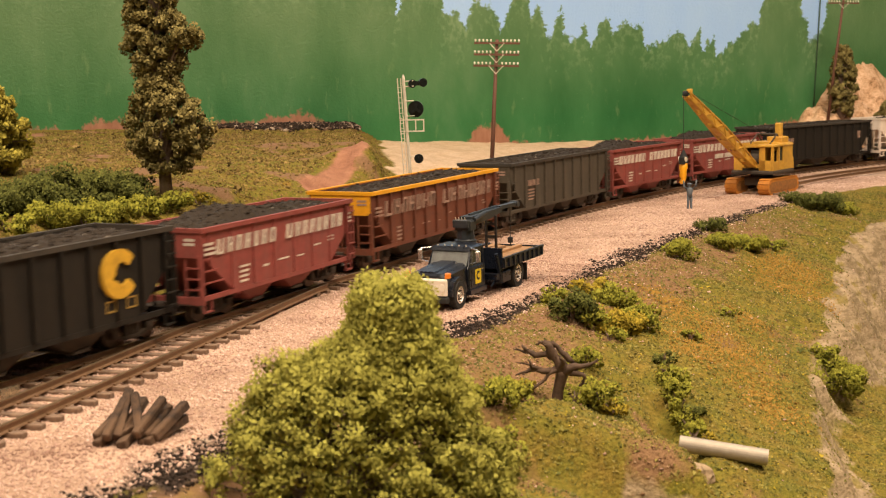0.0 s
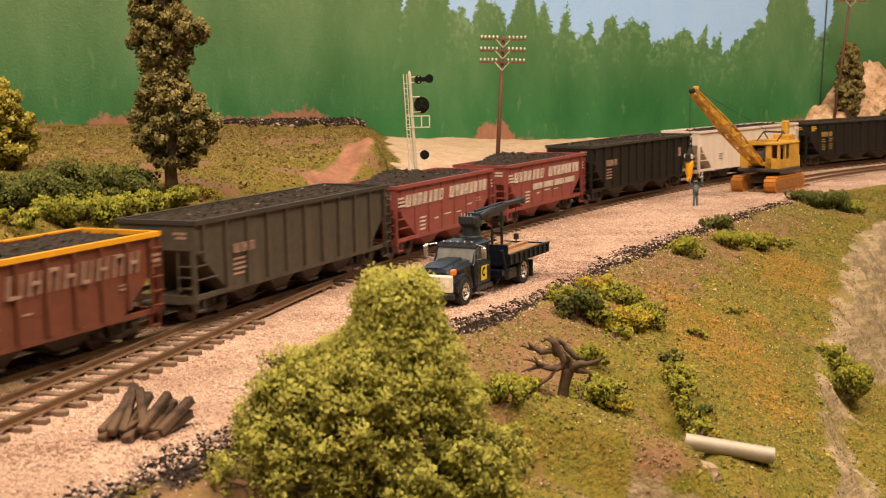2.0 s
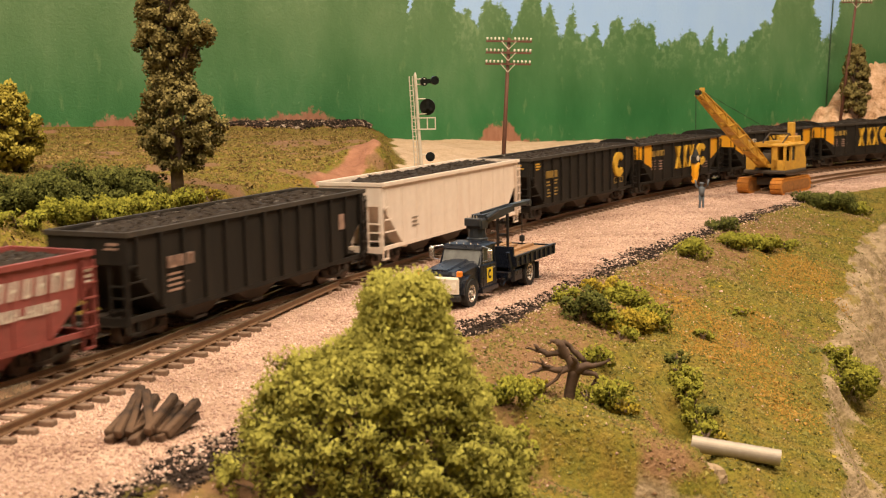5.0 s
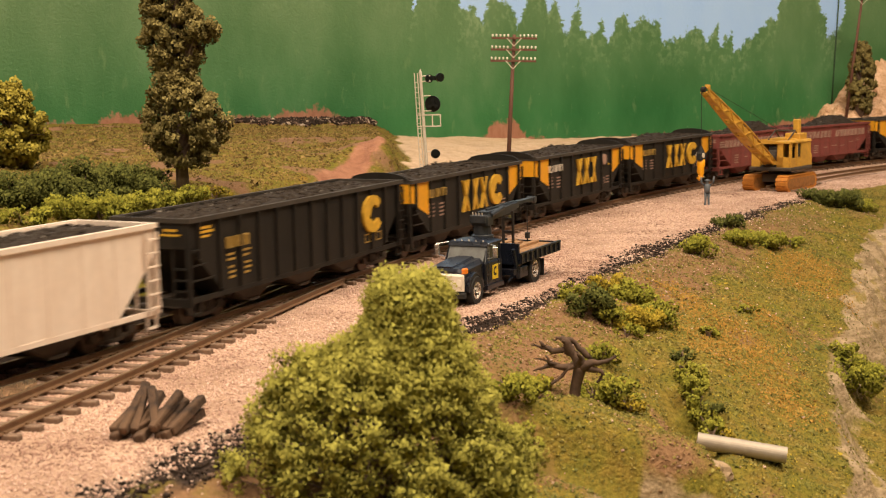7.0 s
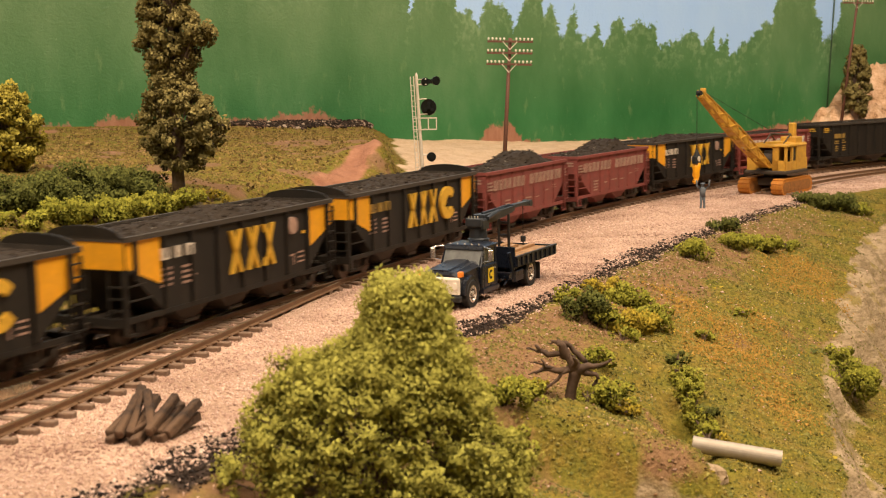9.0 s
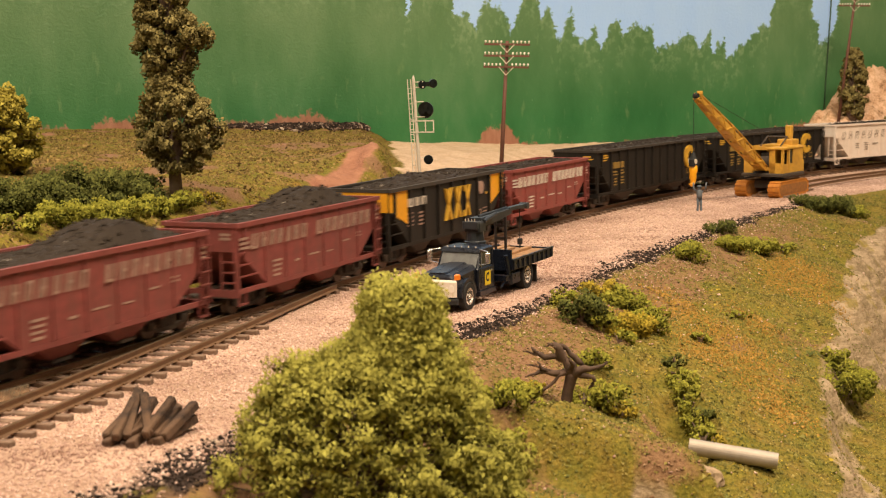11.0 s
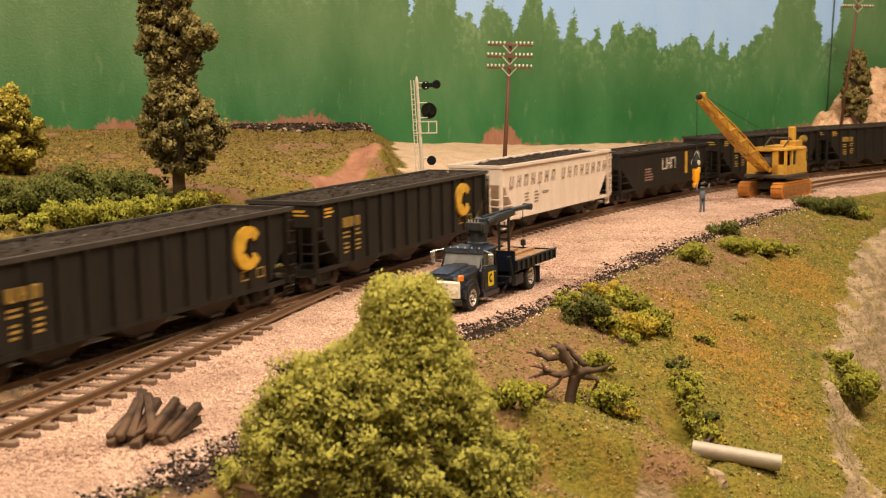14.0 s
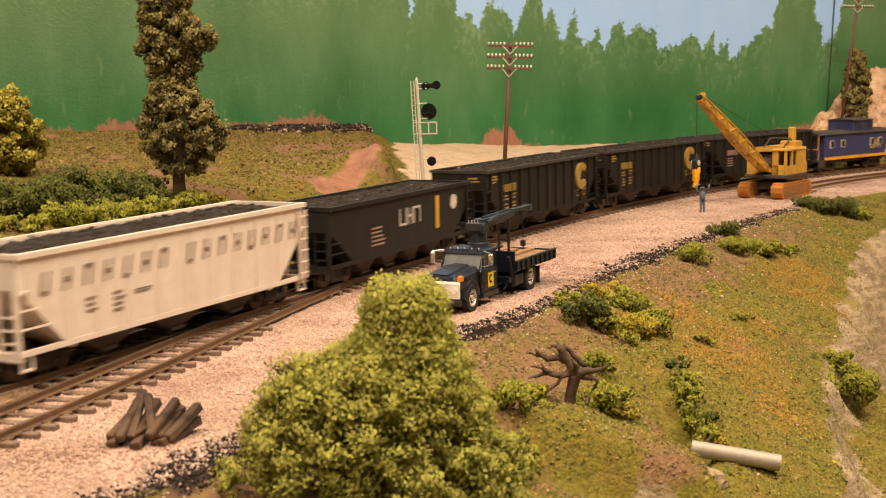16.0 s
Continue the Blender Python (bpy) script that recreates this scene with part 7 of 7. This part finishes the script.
BUSHES = [(-19.5, 58.6, 1.19, 1.59, "dark"),
          (-18.4, 59.8, 1.34, 1.88, "dark"),
          (-17.2, 61.2, 1.36, 2.18, "dark"),
          (-16.0, 62.1, 1.24, 1.87, "dark"),
          (-15.3, 65.0, 1.29, 1.58, "dark"),
          (-14.6, 66.3, 0.73, 1.31, "dark"),
          (-16.7, 57.6, 1.16, 1.16, "mid"),
          (-15.6, 58.8, 1.17, 1.17, "mid"),
          (-14.7, 60.5, 1.07, 1.07, "mid"),
          (-13.9, 62.8, 0.97, 0.88, "mid"),
          (-13.0, 65.0, 1.14, 0.85, "mid"),
          (-11.9, 67.0, 0.88, 0.64, "yellow"),
          (-17.9, 55.1, 0.99, 0.90, "mid"),
          (5.9, 55.3, 0.96, 1.48, "dark"),
          (5.3, 57.1, 0.62, 0.98, "mid"),
          (7.0, 55.3, 0.8, 1.3, "mid"),
          (8.1, 55.6, 1.0, 1.3, "yellow"), (9.0, 56.2, 0.7, 0.9, "mid"), (7.4, 54.4, 0.6, 0.7, "mid"),
          (9.3, 58.8, 0.89, 1.02, "mid"),
          (8.1, 59.5, 1.16, 1.08, "mid"),
          (7.2, 60.0, 0.78, 0.99, "yellow"),
          (13.8, 72.3, 0.95, 1.26, "mid"),
          (19.0, 79.0, 1.57, 1.22, "mid"),
          (17.3, 77.6, 1.02, 1.02, "mid"),
          (17.5, 82.2, 1.08, 0.90, "dark"),
          (21.4, 81.5, 0.90, 0.94, "mid"),
          (28.4, 95.7, 1.71, 1.50, "dark"),
          (27.0, 96.8, 1.08, 1.04, "dark"),
          (30.1, 95.8, 1.08, 1.12, "mid"),
          (18.9, 60.6, 1.23, 2.18, "mid"),
          (18.7, 61.7, 0.69, 1.38, "mid"),
          (9.3, 49.9, 0.6, 1.0, "mid"), (9.25, 49.0, 0.6, 1.1, "mid"), (9.4, 47.3, 0.6, 1.0, "mid"), (9.2, 51.0, 0.5, 0.8, "mid"),
          (9.3, 48.2, 0.55, 1.15, "mid"),
          (9.4, 46.6, 0.5, 0.9, "mid"),
          (9.4, 52.6, 0.5, 0.8, "dark"),
          (5.9, 46.2, 0.80, 1.24, "mid"),
          (5.0, 45.6, 0.59, 0.91, "mid"),
          (5.7, 49.3, 0.75, 0.96, "mid"),
          (2.3, 44.6, 0.57, 0.84, "mid"),
          (2.0, 40.9, 0.90, 1.26, "mid"),
          (1.6, 39.7, 0.77, 1.37, "mid"),
          (3.3, 45.1, 0.49, 0.58, "yellow"), (2.6, 43.4, 0.7, 0.9, "mid"), (1.9, 42.2, 0.8, 1.0, "mid"), (6.3, 45.9, 0.55, 0.8, "yellow"), (9.7, 46.2, 0.35, 0.5, "yellow"), (9.6, 47.9, 0.5, 0.8, "dark"),
          (11.4, 57.4, 0.50, 0.50, "mid"),
          (14.3, 62.8, 0.69, 0.55, "mid")]
KINDS = {"dark": (M_LEAF_DARK, "dark green clump of scenic bushes"), "mid": (M_LEAF_MID, "mid green bushy clump of lichen"), "yellow": (M_LEAF_YEL, "yellow-green bushy clump of lichen")}
for k, (x, y, wide, high, kind) in enumerate(BUSHES):
    bush(x, y, wide * 1.2, high * (1.12 if x < 0 else 0.92), KINDS[kind][0], KINDS[kind][1], 100 + k, "bushes on the banks")


def tree(name, x, y, z, trunk, clumps, material, label, seed, per, size, base_r, hollow=0.5):
    """Trunk with limbs to every clump; clumps are (x, y, z, radius) about the foot."""
    rng = np.random.RandomState(seed)
    ob = thing(name, label, "tree", at(x, y, z))
    part("trunk", Shape().tube(trunk, [base_r * (1 - 0.75 * i / (len(trunk) - 1)) for i in range(len(trunk))], 9), M_BARK, ob, smooth=True)
    tops = [Vector(p) for p in trunk]
    for c in [q for q in clumps[::3] if q[2] > 3.4 or name != "tall_tree"]:
        foot = min(tops, key=lambda p: (p - Vector((0, 0, c[2] - 0.8))).length if p.z < c[2] else 99)
        mid = (foot + Vector(c[:3])) / 2 + Vector((0, 0, 0.1))
        part("limb", Shape().tube([tuple(foot), tuple(mid), tuple(c[:3])], [base_r * 0.35, base_r * 0.22, 0.02], 5), M_BARK, ob)
    pts, q, out = puffs([c[:3] for c in clumps], [c[3] for c in clumps], per, size, rng, hollow)
    me = tufts(pts, q, rng, out + np.array([0, 0, 0.2]) + rng.normal(0, 0.3, out.shape))
    me.materials.append(material)
    part("crown", me, material, ob)
    return ob


def broad_crown(rng, tiers, n, inner=0.25):
    """Clumps inside stacked tiers (height, half-width, half-depth, x shift), thicker outside."""
    out = []
    for _ in range(n):
        t = rng.uniform(0, len(tiers) - 1.001)
        i, f = int(t), t - int(t)
        zz, wx, wy, sx = (tiers[i][k] * (1 - f) + tiers[i + 1][k] * f for k in range(4))
        a, k = rng.uniform(0, 6.283), rng.uniform(inner, 1.0) ** 0.5
        out.append((sx + wx * k * math.cos(a), wy * k * math.sin(a), zz + rng.uniform(-0.3, 0.3), rng.uniform(0.2, 0.46)))
    return out


rng = np.random.RandomState(8)
tree("front_tree", -2.05, 33.4, ground_z(-2.05, 33.4)-0.34, [(0, 0, -0.4), (0.05, 0, 1.5), (0.1, 0, 3.2), (0.7, 0, 4.6), (1.1, 0, 5.9)],
     broad_crown(rng, [(-1.6, 4.2, 3.0, 0.05), (-0.5, 4.4, 3.0, 0.05), (0.5, 4.4, 3.0, 0.05), (1.7, 4.05, 2.9, -0.05), (3.0, 3.1, 2.5, -0.1), (3.8, 2.3, 2.0, 0.3), (4.4, 1.45, 1.5, 0.8), (5.05, 1.0, 1.1, 1.02), (5.65, 0.92, 0.95, 1.0), (6.0, 0.6, 0.6, 0.95)], 1800, 0.4)
     + [(-2.3 + 0.4 * k, -0.3, 4.2 + 0.22 * k - 0.1 * k * k, 0.34) for k in range(5)] + [(-1.7 + 0.4 * k, -0.5, 3.7 + 0.2 * k, 0.4) for k in range(5)],
     M_LEAF_FRONT, "light olive-green tree with fuzzy foam foliage", 31, 900, (0.022, 0.046), 0.2, 0.0)
rng = np.random.RandomState(9)
zt = ground_z(-13.4, 66.0)
tree("tall_tree", -13.4, 66.0, zt, [(0.1, 0, -0.5), (0.05, 0, 2), (0, 0, 5), (0, 0, 8.5), (0.1, 0, 12.5)],
     broad_crown(rng, [(1.7, 0.9, 0.9, 0.25), (2.6, 1.75, 1.4, 0.15), (4.0, 1.9, 1.5, 0.35), (4.9, 1.7, 1.4, 0.35), (5.8, 0.85, 0.9, 0.05), (6.6, 1.15, 1.0, -0.1), (7.6, 1.5, 1.2, 0.2), (8.3, 1.9, 1.3, 0.3), (9.3, 1.3, 1.1, -0.2), (10.5, 1.4, 1.1, 0), (12, 0.9, 0.8, 0.1), (13, 0.4, 0.4, 0.1)], 430)
     + [(1.6, 0.3, 8.1, 0.45), (1.9, 0.2, 8.2, 0.35), (2.2, 0.5, 3.6, 0.5), (2.1, 0.6, 2.9, 0.45), (-1.5, 0, 7.7, 0.45)],
     M_LEAF_TALL, "tall slender tree with olive-brown foam foliage", 32, 900, (0.036, 0.075), 0.36, 0.3)
rng = np.random.RandomState(10)
tree("gold_tree", -23.4, 71.0, ground_z(-23.4, 71.0), [(0, 0, -0.4), (0, 0, 1.5), (0.1, 0, 3.6)],
     broad_crown(rng, [(0.3, 0.9, 0.9, 0), (1.2, 1.8, 1.6, 0), (2.4, 1.9, 1.6, 0), (3.6, 1.4, 1.3, -0.2), (4.3, 0.7, 0.7, -0.2)], 170), M_LEAF_GOLD, "golden-olive leafy tree at the hill top", 33, 700, (0.045, 0.085), 0.25)
rng = np.random.RandomState(12)
for x, y, hh, seed in ((43.9, 140.5, 7.4, 34), (48.2, 139.0, 5.0, 35)):
    tree("bank_tree", x, y, ground_z(x, y), [(0, 0, -0.5), (0, 0, hh * 0.5), (0.1, 0, hh * 0.9)],
         broad_crown(rng, [(hh * 0.12, 0.8, 0.8, 0), (hh * 0.35, 1.5, 1.2, 0), (hh * 0.75, 1.15, 0.9, 0), (hh, 0.4, 0.4, 0)], 230), M_LEAF_TALL, "scrubby olive tree on the rocky bank", seed, 450, (0.06, 0.11), 0.22)

# ---- what moves ----
RUN = [(0, 0.00), (0.5, 8.40), (1, 16.82), (1.5, 25.16), (2, 33.53), (2.5, 42.04), (3, 50.42), (3.5, 58.79), (4, 67.15), (6.5, 110.75), (7, 120.00), (7.5, 129.52), (8, 139.33), (8.5, 149.29), (9, 159.28), (11.5, 208.96), (12, 218.85), (12.5, 228.73), (13, 238.68), (13.5, 248.58), (14, 258.51), (14.5, 268.52), (15, 278.65), (15.5, 288.71), (16, 298.80)]


def run_at(t):
    """Centimetres the train has gone by t seconds: a smooth curve through the knots of RUN."""
    T, D = [r[0] for r in RUN], [r[1] for r in RUN]
    n = len(T)
    m = [(D[1] - D[0]) / (T[1] - T[0])] + [0.0] * (n - 2) + [(D[-1] - D[-2]) / (T[-1] - T[-2])]
    for i in range(1, n - 1):
        a, b = T[i] - T[i - 1], T[i + 1] - T[i]
        m[i] = ((D[i] - D[i - 1]) / a * b + (D[i + 1] - D[i]) / b * a) / (a + b)
    i = max(k for k in range(n - 1) if T[k] <= t or k == 0)
    h = T[i + 1] - T[i]
    u = (t - T[i]) / h
    return (D[i] * (1 + 2 * u) * (1 - u) ** 2 + m[i] * h * u * (1 - u) ** 2 + D[i + 1] * u * u * (3 - 2 * u) + m[i + 1] * h * u * u * (u - 1))


def car_pose(s, reach):
    """A wagon stands on its two trucks, on the line."""
    x0, y0, _ = on_line(s - reach)
    x1, y1, _ = on_line(s + reach)
    return at((x0 + x1) / 2, (y0 + y1) / 2, 0, 0, 0, math.degrees(math.atan2(y1 - y0, x1 - x0)))


def motions():
    for ob, mid, reach in TRAIN:
        walk(ob, [(k * 0.5, car_pose(mid - run_at(k * 0.5), reach)) for k in range(33)])


motions()
